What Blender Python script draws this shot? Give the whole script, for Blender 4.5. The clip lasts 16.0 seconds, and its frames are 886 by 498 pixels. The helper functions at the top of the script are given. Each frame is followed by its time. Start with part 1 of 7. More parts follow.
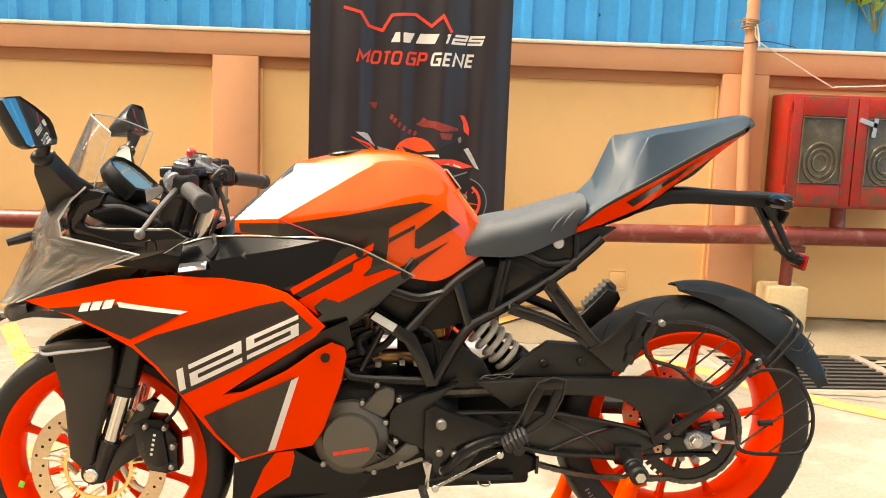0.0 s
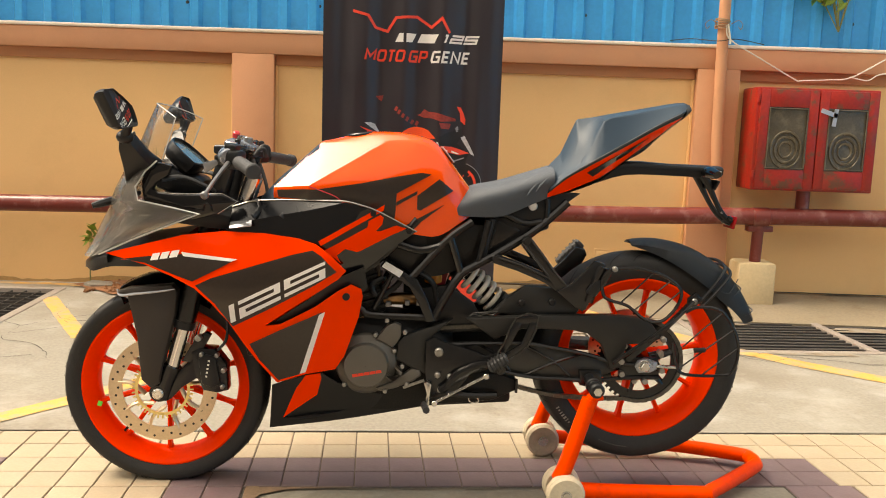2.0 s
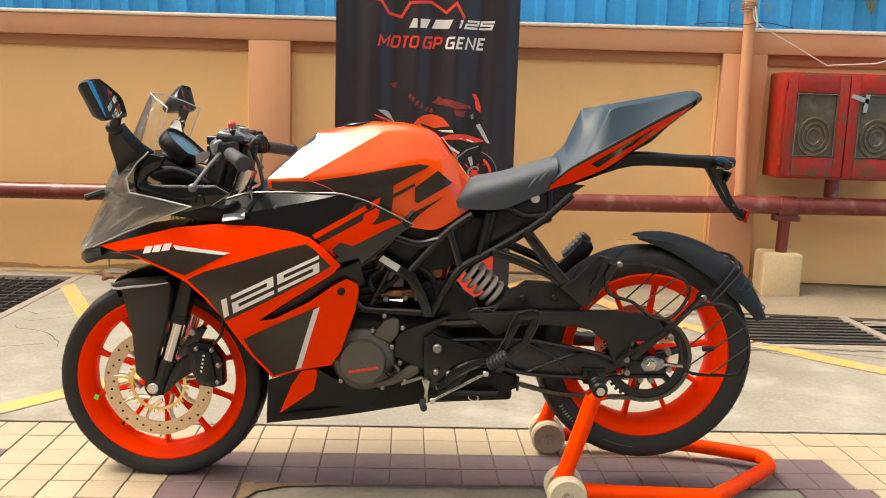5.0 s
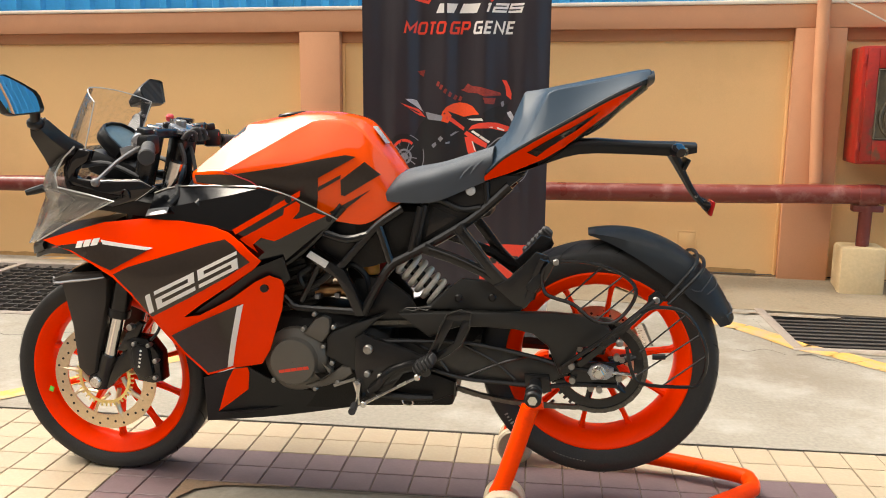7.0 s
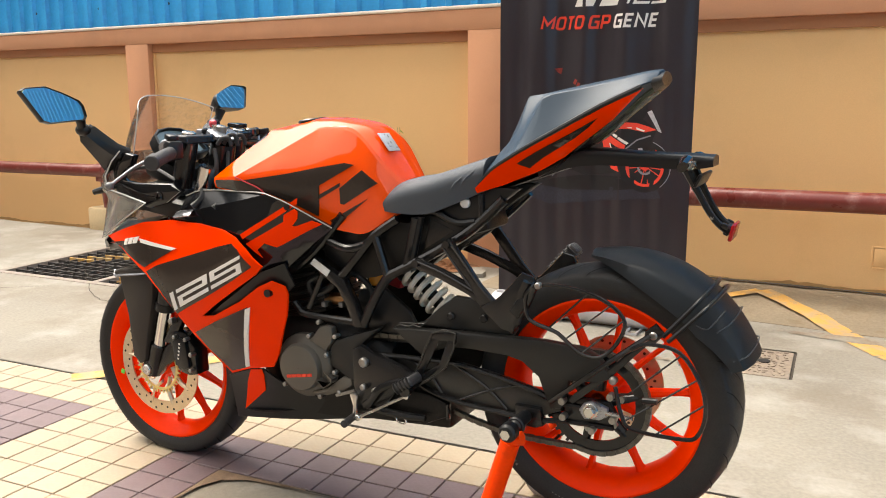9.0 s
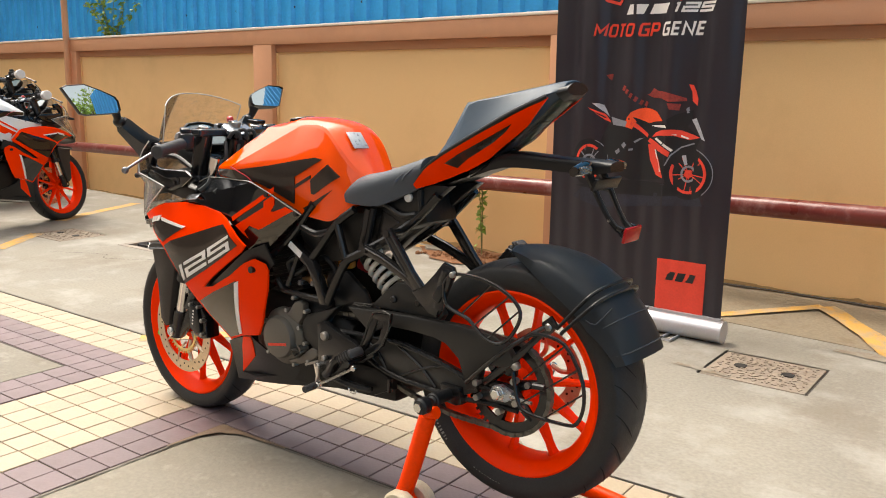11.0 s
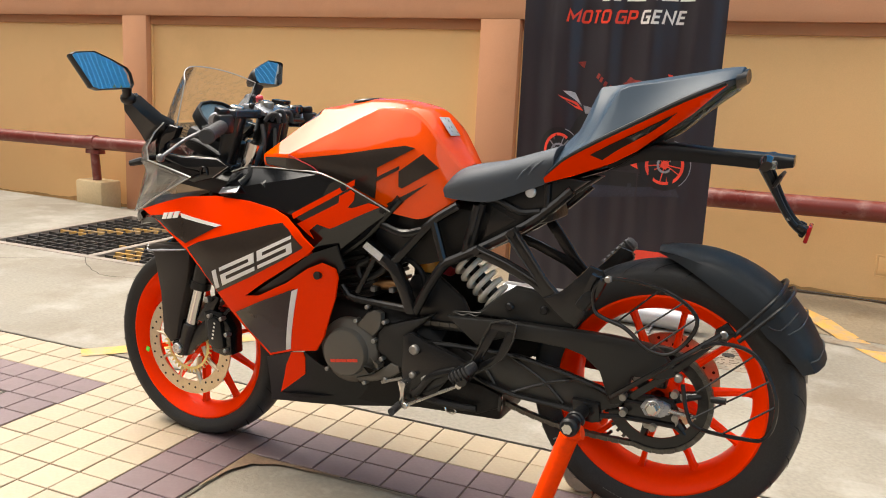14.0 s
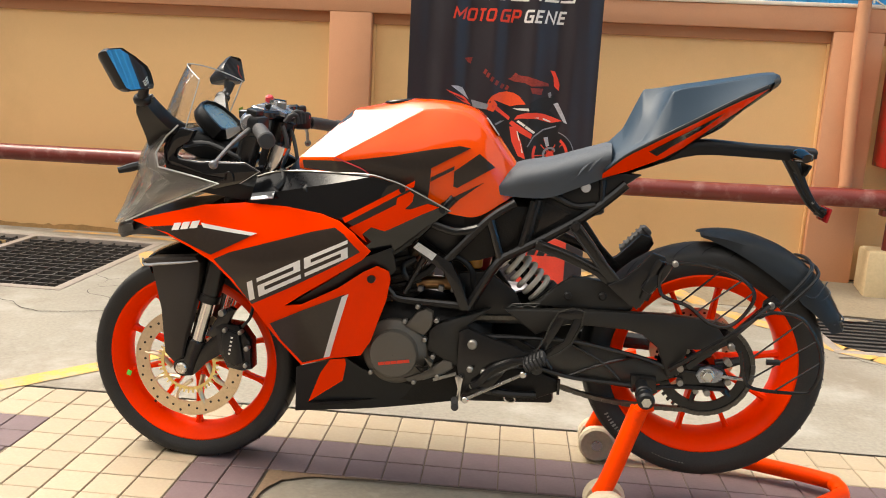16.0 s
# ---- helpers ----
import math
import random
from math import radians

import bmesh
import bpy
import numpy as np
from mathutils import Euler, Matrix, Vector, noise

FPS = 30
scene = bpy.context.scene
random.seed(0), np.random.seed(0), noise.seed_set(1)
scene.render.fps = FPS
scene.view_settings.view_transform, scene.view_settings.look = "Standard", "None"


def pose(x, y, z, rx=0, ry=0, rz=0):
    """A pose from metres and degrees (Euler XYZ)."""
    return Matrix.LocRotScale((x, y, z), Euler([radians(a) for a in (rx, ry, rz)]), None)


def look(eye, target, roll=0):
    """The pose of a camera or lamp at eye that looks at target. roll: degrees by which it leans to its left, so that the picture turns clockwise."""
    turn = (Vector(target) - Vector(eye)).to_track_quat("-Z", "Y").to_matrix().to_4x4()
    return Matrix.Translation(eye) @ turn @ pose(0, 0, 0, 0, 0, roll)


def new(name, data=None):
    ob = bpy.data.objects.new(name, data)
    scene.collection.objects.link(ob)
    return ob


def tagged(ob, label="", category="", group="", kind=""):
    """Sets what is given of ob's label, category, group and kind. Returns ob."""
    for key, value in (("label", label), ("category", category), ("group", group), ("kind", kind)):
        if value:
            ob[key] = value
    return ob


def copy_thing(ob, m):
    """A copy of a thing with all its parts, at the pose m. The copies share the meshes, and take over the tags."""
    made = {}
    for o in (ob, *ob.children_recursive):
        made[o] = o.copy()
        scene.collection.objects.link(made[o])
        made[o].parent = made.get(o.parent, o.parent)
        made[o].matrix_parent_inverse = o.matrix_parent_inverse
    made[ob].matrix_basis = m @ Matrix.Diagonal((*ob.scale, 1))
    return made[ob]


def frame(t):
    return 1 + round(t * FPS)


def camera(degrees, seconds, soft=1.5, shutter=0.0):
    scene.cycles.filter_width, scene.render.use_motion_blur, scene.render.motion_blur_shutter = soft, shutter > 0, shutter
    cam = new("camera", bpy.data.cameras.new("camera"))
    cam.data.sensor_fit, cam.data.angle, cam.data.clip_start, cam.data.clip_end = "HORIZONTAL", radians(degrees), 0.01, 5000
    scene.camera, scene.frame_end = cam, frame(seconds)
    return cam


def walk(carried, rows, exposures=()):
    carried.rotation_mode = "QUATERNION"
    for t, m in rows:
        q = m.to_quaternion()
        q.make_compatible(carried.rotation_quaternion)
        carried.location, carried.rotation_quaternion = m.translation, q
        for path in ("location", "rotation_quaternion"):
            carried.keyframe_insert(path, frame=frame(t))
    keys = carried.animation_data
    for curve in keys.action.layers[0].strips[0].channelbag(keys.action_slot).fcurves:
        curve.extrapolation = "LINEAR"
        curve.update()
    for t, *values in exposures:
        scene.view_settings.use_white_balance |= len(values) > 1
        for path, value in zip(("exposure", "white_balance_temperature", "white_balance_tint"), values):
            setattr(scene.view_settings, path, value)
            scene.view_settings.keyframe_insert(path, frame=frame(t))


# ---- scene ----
from mathutils.bvhtree import BVHTree
cam = camera(55.2, 16.0, 1.0)
PATH = [
    (0, (0.425, 0.032, 1.064), (0.413, 2.013, 0.79), 2.2),
    (0.5, (0.45, -0.105, 1.053), (0.426, 1.877, 0.786), 2.0),
    (1, (0.404, -0.263, 1.042), (0.384, 1.717, 0.757), 2.2),
    (1.5, (0.404, -0.366, 1.039), (0.384, 1.618, 0.784), 2.2),
    (2, (0.446, -0.433, 1.034), (0.429, 1.547, 0.751), 2.0),
    (2.5, (0.465, -0.477, 1.039), (0.435, 1.504, 0.764), 1.6),
    (3, (0.446, -0.447, 1.032), (0.418, 1.531, 0.736), 1.7),
    (3.5, (0.415, -0.373, 1.041), (0.389, 1.604, 0.736), 1.7),
    (3.7, (0.418, -0.363, 1.049), (0.387, 1.613, 0.739), 1.9),
    (5.8, (0.728, -0.358, 1.05), (0.543, 1.608, 0.729), 1.2),
    (6, (0.793, -0.345, 1.054), (0.573, 1.617, 0.735), 1.1),
    (6.5, (0.92, -0.221, 1.041), (0.611, 1.729, 0.72), 1.0),
    (7, (1.044, -0.156, 1.053), (0.632, 1.769, 0.703), 0.5),
    (7.5, (1.258, -0.127, 1.067), (0.676, 1.752, 0.702), 0.9),
    (8, (1.353, -0.02, 1.059), (0.602, 1.798, 0.694), 1.2),
    (8.5, (1.437, 0.1, 1.071), (0.602, 1.88, 0.704), 1.2),
    (9, (1.617, 0.199, 1.085), (0.62, 1.893, 0.717), -0.2),
    (11.3, (2.187, 0.359, 1.103), (0.878, 1.824, 0.732), 1.0),
    (11.5, (2.188, 0.363, 1.102), (0.877, 1.826, 0.731), 0.9),
    (12, (2.109, 0.276, 1.1), (0.793, 1.734, 0.725), 1.1),
    (12.5, (1.972, 0.164, 1.094), (0.729, 1.687, 0.725), 1.6),
    (13, (1.797, 0.153, 1.079), (0.622, 1.73, 0.716), 1.2),
    (13.5, (1.627, 0.161, 1.079), (0.506, 1.774, 0.699), 1.3),
    (14, (1.408, 0.119, 1.069), (0.483, 1.849, 0.679), 2.8),
    (14.5, (1.23, 0.051, 1.066), (0.457, 1.854, 0.675), 2.6),
    (15, (1.086, -0.063, 1.068), (0.453, 1.794, 0.681), 2.8),
    (15.5, (0.837, -0.115, 1.067), (0.408, 1.801, 0.685), 3.1),
    (16, (0.679, -0.185, 1.062), (0.352, 1.75, 0.676), 3.1),
]
EXPOSURES = [(t, e, k, 10) for t, e, k in ((0.0, 0.66, 9000), (1.0, 0.42, 8700), (2.5, 0.08, 8300), (5.0, 0.13, 7750), (9.0, 0.21, 7200), (11.5, 0.05, 7200), (13.0, 0.07, 7200), (16.0, 0.12, 7400))]
walk(cam, [(t, look(eye, target, roll)) for t, eye, target, roll in PATH], EXPOSURES)

# ---- world, sun, exposure ----
world = bpy.data.worlds.new("sky")
scene.world = world
world.use_nodes = True
wn, wl = world.node_tree.nodes, world.node_tree.links
wn.clear()
sky = wn.new("ShaderNodeTexSky")
sky.sky_type, sky.sun_disc = "NISHITA", False
sky.sun_elevation, sky.sun_rotation = radians(60), radians(285)
sky.air_density, sky.dust_density, sky.ozone_density = 1.0, 6.0, 1.0
grey = wn.new("ShaderNodeHueSaturation")
grey.inputs["Saturation"].default_value = 0.18
back = wn.new("ShaderNodeBackground")
back.inputs["Strength"].default_value = 0.35
wout = wn.new("ShaderNodeOutputWorld")
wl.new(sky.outputs[0], grey.inputs["Color"])
wl.new(grey.outputs[0], back.inputs["Color"])
wl.new(back.outputs[0], wout.inputs["Surface"])
sun_data = bpy.data.lights.new("sun", "SUN")
sun_data.energy, sun_data.angle, sun_data.color = 2.3, radians(20), (1.0, 0.95, 0.87)   # a veiled sun
sun = new("sun", sun_data)
sun.matrix_world = look((-5.0, -0.9, 8.4), (0, 0, 0))


# ---- materials ----
def mat(name, color, rough=0.5, metal=0.0, vary=0.1, scale=6.0, bump=0.0, fine=120.0, coat=0.0, stain=None, amount=0.0, stain_scale=2.0, island=0.0, spec=0.5, coat_rough=0.04, coat_ior=1.5, edge=(0.52, 0.68), second=None):
    m = bpy.data.materials.new(name)
    m.use_nodes = True
    nt = m.node_tree
    n, l = nt.nodes, nt.links
    p = n["Principled BSDF"]
    p.inputs["Metallic"].default_value = metal
    p.inputs["Specular IOR Level"].default_value = spec
    p.inputs["Coat Weight"].default_value = coat
    p.inputs["Coat Roughness"].default_value, p.inputs["Coat IOR"].default_value = coat_rough, coat_ior
    co = n.new("ShaderNodeTexCoord")
    big = n.new("ShaderNodeTexNoise")
    big.inputs["Scale"].default_value, big.inputs["Detail"].default_value = scale, 5
    l.new(co.outputs["Object"], big.inputs["Vector"])
    small = n.new("ShaderNodeTexNoise")
    small.inputs["Scale"].default_value, small.inputs["Detail"].default_value = fine, 3
    l.new(co.outputs["Object"], small.inputs["Vector"])
    add = n.new("ShaderNodeMath")
    add.operation = "ADD"
    l.new(big.outputs["Fac"], add.inputs[0])
    l.new(small.outputs["Fac"], add.inputs[1])
    ramp = n.new("ShaderNodeMapRange")
    ramp.inputs[1].default_value, ramp.inputs[2].default_value = 0.6, 1.4
    ramp.inputs[3].default_value, ramp.inputs[4].default_value = 1 - vary, 1 + vary
    l.new(add.outputs[0], ramp.inputs[0])
    mul = n.new("ShaderNodeVectorMath")
    mul.operation = "SCALE"
    mul.inputs[0].default_value = color
    l.new(ramp.outputs[0], mul.inputs["Scale"])
    last = mul.outputs[0]
    if island:
        info = n.new("ShaderNodeObjectInfo")
        r2 = n.new("ShaderNodeMapRange")
        r2.inputs[3].default_value, r2.inputs[4].default_value = 1 - island, 1 + island
        l.new(info.outputs["Random"], r2.inputs[0])
        m2 = n.new("ShaderNodeVectorMath")
        m2.operation = "SCALE"
        l.new(last, m2.inputs[0])
        l.new(r2.outputs[0], m2.inputs["Scale"])
        last = m2.outputs[0]
    layers = ([(stain, amount, stain_scale, edge)] if stain else []) + ([second] if second else [])
    for tint, much, size, (lo, hi) in layers:   # stains with soft or hard edges
        st = n.new("ShaderNodeTexNoise")
        st.inputs["Scale"].default_value, st.inputs["Detail"].default_value, st.inputs["Roughness"].default_value = size, 8, 0.65
        l.new(co.outputs["Object"], st.inputs["Vector"])
        sr = n.new("ShaderNodeMapRange")
        sr.inputs[1].default_value, sr.inputs[2].default_value = lo, hi
        sr.inputs[4].default_value = much
        l.new(st.outputs["Fac"], sr.inputs[0])
        mx = n.new("ShaderNodeMix")
        mx.data_type = "RGBA"
        l.new(sr.outputs[0], mx.inputs["Factor"])
        l.new(last, mx.inputs["A"])
        mx.inputs["B"].default_value = (*tint, 1)
        last = mx.outputs["Result"]
    l.new(last, p.inputs["Base Color"])
    rr = n.new("ShaderNodeMapRange")
    rr.inputs[1].default_value, rr.inputs[2].default_value = 0.3, 0.7
    rr.inputs[3].default_value, rr.inputs[4].default_value = max(0.02, rough * 0.85), min(1, rough * 1.15)
    l.new(big.outputs["Fac"], rr.inputs[0])
    l.new(rr.outputs[0], p.inputs["Roughness"])
    if bump:
        b = n.new("ShaderNodeBump")
        b.inputs["Strength"].default_value, b.inputs["Distance"].default_value = min(1.0, bump), 0.003
        l.new(small.outputs["Fac"], b.inputs["Height"])
        l.new(b.outputs[0], p.inputs["Normal"])
    return m


def glass(name, color, rough=0.02, alpha=0.25, ior=1.45):
    """A thin tinted pane: part clear, part glossy."""
    m = bpy.data.materials.new(name)
    m.use_nodes = True
    n, l = m.node_tree.nodes, m.node_tree.links
    n.clear()
    out = n.new("ShaderNodeOutputMaterial")
    clear = n.new("ShaderNodeBsdfTransparent")
    clear.inputs["Color"].default_value = (*color, 1)
    haze = n.new("ShaderNodeBsdfDiffuse")
    haze.inputs["Color"].default_value = (0.35, 0.34, 0.32, 1)
    gloss = n.new("ShaderNodeBsdfGlossy")
    gloss.inputs["Roughness"].default_value = rough
    m0 = n.new("ShaderNodeMixShader")
    m0.inputs[0].default_value = alpha
    m1 = n.new("ShaderNodeMixShader")
    fres = n.new("ShaderNodeFresnel")
    fres.inputs["IOR"].default_value = ior
    l.new(clear.outputs[0], m0.inputs[1])
    l.new(haze.outputs[0], m0.inputs[2])
    l.new(fres.outputs[0], m1.inputs[0])
    l.new(m0.outputs[0], m1.inputs[1])
    l.new(gloss.outputs[0], m1.inputs[2])
    l.new(m1.outputs[0], out.inputs["Surface"])
    return m


ORANGE = mat("orange_gloss_paint", (0.98, 0.039, 0.0007), 0.32, vary=0.02, coat=0.14, spec=0.03)
ORANGE_TANK = mat("orange_tank_paint", (0.98, 0.080, 0.0005), 0.3, vary=0.02, coat=1.0, spec=0.0, coat_rough=0.03, coat_ior=1.62)
ORANGE_RIM = mat("orange_wheel_paint", (0.98, 0.040, 0.001), 0.38, vary=0.04, coat=0.06, spec=0.05)
ORANGE_STAND = mat("orange_stand_paint", (0.97, 0.055, 0.0015), 0.38, spec=0.12, vary=0.06, stain=(0.35, 0.03, 0.008), amount=0.3, stain_scale=18)
GRAPHITE = mat("graphite_decal", (0.030, 0.021, 0.016), 0.24, vary=0.12, coat=0.35, spec=0.3)
BLACK_GLOSS = mat("black_gloss_plastic", (0.004, 0.004, 0.005), 0.05, vary=0.1, coat=0.5, spec=0.4)
BLACK = mat("black_matte_plastic", (0.0070, 0.0077, 0.0088), 0.33, vary=0.18, scale=20, bump=0.12, fine=600, spec=0.36)
BLACK_METAL = mat("black_coated_metal", (0.0082, 0.0082, 0.0088), 0.23, vary=0.2, scale=30, bump=0.08, fine=400, spec=0.45)
FENDER = mat("fender_black_plastic", (0.036, 0.045, 0.055), 0.40, vary=0.1, scale=12, bump=0.08, fine=700, spec=0.5)
COWL = mat("grey_satin_cowl", (0.020, 0.039, 0.062), 0.44, vary=0.06, scale=10, bump=0.05, fine=900, spec=0.24)
SEAT = mat("grey_vinyl", (0.066, 0.077, 0.092), 0.6, vary=0.1, scale=14, bump=0.35, fine=900, spec=0.3)
RUBBER = mat("tyre_rubber", (0.025, 0.025, 0.025), 0.55, vary=0.25, scale=25, bump=0.25, fine=300, spec=0.25)
CASTING = mat("black_cast_alloy", (0.030, 0.029, 0.026), 0.36, vary=0.2, scale=30, bump=0.1, fine=400, spec=0.4)
GUARD = mat("dark_grey_plastic", (0.015, 0.0147, 0.0138), 0.42, vary=0.15, scale=20, bump=0.15, fine=600, spec=0.4)
BOLT = mat("dull_steel_bolt", (0.30, 0.29, 0.27), 0.38, 0.8, vary=0.2, scale=60)
GRIP = mat("grip_rubber", (0.03, 0.03, 0.032), 0.6, vary=0.15, bump=0.5, fine=500)
STEEL = mat("bright_steel", (0.62, 0.61, 0.58), 0.25, 1.0, vary=0.1, scale=30)
FORK = mat("polished_fork_tube", (0.72, 0.70, 0.68), 0.16, 1.0, vary=0.05)
DISC = mat("brake_disc_steel", (0.62, 0.50, 0.36), 0.36, 1.0, vary=0.12, scale=40)
BRASS = mat("brass_ring", (0.75, 0.62, 0.28), 0.35, 1.0, vary=0.1)
COVER = mat("engine_cover_grey", (0.115, 0.104, 0.088), 0.45, 0.3, vary=0.1, scale=20, bump=0.2, fine=500)
ENGINE = mat("engine_black", (0.0095, 0.0090, 0.0085), 0.45, 0.2, vary=0.3, scale=25, bump=0.3, fine=200, spec=0.3)
EXHAUST = mat("bronze_exhaust", (0.36, 0.20, 0.09), 0.35, 0.9, vary=0.2, scale=30)
SPRING = mat("cream_spring_paint", (0.72, 0.68, 0.60), 0.4, vary=0.08)
WHITE = mat("white_decal", (0.78, 0.75, 0.71), 0.35, vary=0.05)
WHITE_PAINT = mat("white_gloss_paint", (0.78, 0.78, 0.76), 0.2, vary=0.03, coat=0.8)
RED = mat("red_plastic", (0.55, 0.03, 0.04), 0.35, vary=0.1)
RED_DECAL = mat("red_lettering", (0.75, 0.05, 0.02), 0.5, vary=0.1)
GREEN = mat("green_sticker", (0.10, 0.62, 0.06), 0.5)
YELLOW_DOT = mat("yellow_mark", (0.7, 0.45, 0.05), 0.6)
AMBER = mat("amber_fluid", (0.65, 0.25, 0.03), 0.2)
LABEL = mat("silver_label", (0.62, 0.63, 0.64), 0.3, 0.3, vary=0.15, scale=80)
MIRROR = mat("mirror_glass", (0.58, 0.67, 0.70), 0.02, 1.0, vary=0.0)
LCD = mat("instrument_glass", (0.13, 0.18, 0.20), 0.1, vary=0.2, coat=0.6)
SMOKE = glass("smoked_screen", (0.70, 0.70, 0.70), 0.03, 0.44)
CLEAR = glass("clear_screen", (0.975, 0.975, 0.975), 0.02, 0.09, 1.12)
LENS = glass("clear_lens", (0.75, 0.82, 0.70), 0.05, 0.35)
TAIL_LENS = glass("greenish_tail_lens", (0.42, 0.62, 0.38), 0.04, 0.12)
SCREEN_EDGE = mat("polished_screen_edge", (0.55, 0.55, 0.53), 0.2, vary=0.05)
WHEEL_CREAM = mat("cream_castor", (0.55, 0.47, 0.34), 0.5, vary=0.12, scale=30)

CONCRETE = mat("worn_concrete", (0.235, 0.214, 0.178), 0.85, vary=0.22, scale=1.6, bump=0.6, fine=70, stain=(0.165, 0.132, 0.095), amount=0.55, stain_scale=1.15, edge=(0.50, 0.64), second=((0.36, 0.34, 0.30), 0.65, 2.6, (0.50, 0.66)))
APRON = mat("dusty_apron_concrete", (0.225, 0.178, 0.120), 0.88, vary=0.22, scale=2.2, bump=0.6, fine=70, stain=(0.24, 0.20, 0.15), amount=0.6, stain_scale=1.6, second=((0.16, 0.10, 0.05), 0.5, 6.0, (0.56, 0.68)))
SLAB = mat("slab_concrete", (0.2115, 0.1908, 0.1548), 0.8, vary=0.18, scale=2.5, bump=0.6, fine=70, stain=(0.16, 0.135, 0.10), amount=0.7, stain_scale=2.2, second=((0.30, 0.28, 0.235), 0.5, 9.0, (0.56, 0.66)))
TILE_LIGHT = mat("cream_floor_tile", (0.3698, 0.3027, 0.215), 0.5, vary=0.1, scale=12, bump=0.2, fine=90, stain=(0.36, 0.27, 0.175), amount=0.45, stain_scale=5, island=0.07)
TILE_DARK = mat("mauve_floor_tile", (0.154, 0.1074, 0.1126), 0.5, vary=0.12, scale=12, bump=0.2, fine=90, stain=(0.105, 0.075, 0.075), amount=0.4, stain_scale=5, island=0.08)
JOINT = mat("tile_joint", (0.15, 0.115, 0.088), 0.9, vary=0.2, scale=20)
CRACK = mat("dark_joint", (0.052, 0.043, 0.034), 0.95, vary=0.3)
WALL_YELLOW = mat("yellow_wall_paint", (0.83, 0.515, 0.235), 0.75, vary=0.05, scale=1.2, bump=0.12, fine=160, stain=(0.46, 0.26, 0.10), amount=0.20, stain_scale=0.9)
WALL_BROWN = mat("terracotta_wall_paint", (0.60, 0.29, 0.155), 0.75, vary=0.06, scale=2, bump=0.12, fine=160, stain=(0.38, 0.17, 0.085), amount=0.25, stain_scale=1.5)
WALL_DARK = mat("russet_strip", (0.43, 0.185, 0.085), 0.75, vary=0.08, scale=3, bump=0.12, fine=160)
CAP = mat("white_coping", (0.78, 0.70, 0.58), 0.7, vary=0.1, scale=5)
BLUE = mat("blue_steel_sheet", (0.018, 0.31, 0.68), 0.42, 0.0, vary=0.10, scale=2.5, fine=40, stain=(0.02, 0.19, 0.45), amount=0.3, stain_scale=6)
PIPE_RED = mat("maroon_pipe_paint", (0.17, 0.028, 0.022), 0.32, vary=0.15, scale=5, stain=(0.50, 0.34, 0.30), amount=0.28, stain_scale=10)
CABINET = mat("red_cabinet_paint", (0.34, 0.014, 0.007), 0.45, vary=0.25, scale=5, bump=0.15, fine=60, stain=(0.20, 0.032, 0.016), amount=0.85, stain_scale=3.5, second=((0.115, 0.055, 0.028), 0.9, 9.0, (0.54, 0.62)))
DUSTY_GLASS = mat("dusty_glass", (0.10, 0.082, 0.055), 0.2, vary=0.25, scale=9, stain=(0.19, 0.16, 0.105), amount=0.8, stain_scale=8)
BLOCK = mat("cream_block", (0.60, 0.46, 0.27), 0.85, vary=0.1, scale=6, bump=0.4, fine=60)
GRATE = mat("iron_grate", (0.055, 0.050, 0.048), 0.6, 0.3, vary=0.3, scale=25)
GRATE_FRAME = mat("grate_frame", (0.25, 0.21, 0.18), 0.8, vary=0.2, scale=12)
PIT = mat("pit_dark", (0.02, 0.018, 0.016), 0.9)
MANHOLE = mat("cast_manhole", (0.27, 0.215, 0.165), 0.8, vary=0.25, scale=18, bump=0.8, fine=45)
LINE = mat("yellow_road_paint", (0.56, 0.31, 0.075), 0.75, vary=0.12, scale=6, stain=(0.30, 0.265, 0.21), amount=0.6, stain_scale=11, edge=(0.45, 0.58))
CLOTH = mat("banner_cloth", (0.021, 0.016, 0.022), 0.42, vary=0.1, scale=3)
ALU = mat("silver_cassette", (0.55, 0.55, 0.58), 0.42, 0.8, vary=0.05)
LEAF = mat("leaf_green", (0.21, 0.32, 0.035), 0.5, vary=0.35, scale=30, island=0.2)
STEM = mat("stem", (0.20, 0.19, 0.06), 0.7, vary=0.2)
WIRE = mat("white_wire", (0.72, 0.66, 0.55), 0.6)
TIE = mat("rusty_tie_wire", (0.30, 0.19, 0.11), 0.7, vary=0.3, scale=30)
WIRE_DARK = mat("dark_wire", (0.03, 0.03, 0.03), 0.6)
SOIL = mat("brown_soil", (0.20, 0.085, 0.035), 0.95, vary=0.3, scale=15, bump=0.9, fine=50)
DIRT = mat("wall_foot_dirt", (0.44, 0.25, 0.10), 0.9, vary=0.2, scale=9, fine=60)
DAMP = mat("damp_stain", (0.115, 0.098, 0.074), 0.7, vary=0.3, scale=20)
SMEAR = mat("washed_dirt", (0.215, 0.165, 0.115), 0.9, vary=0.25, scale=9, fine=60, stain=(0.26, 0.235, 0.195), amount=0.9, stain_scale=14, edge=(0.42, 0.60))
RUST = mat("rusty_damp", (0.175, 0.115, 0.07), 0.75, vary=0.3, scale=20)
BARK = mat("bark", (0.11, 0.085, 0.06), 0.9, vary=0.3, scale=12, bump=0.6, fine=40)
GROOVE = mat("tread_groove_black", (0.002, 0.002, 0.002), 0.9)
UNSEEN_WALL = mat("unseen_wall_grey", (0.15, 0.14, 0.13), 0.8, vary=0.06, scale=2)


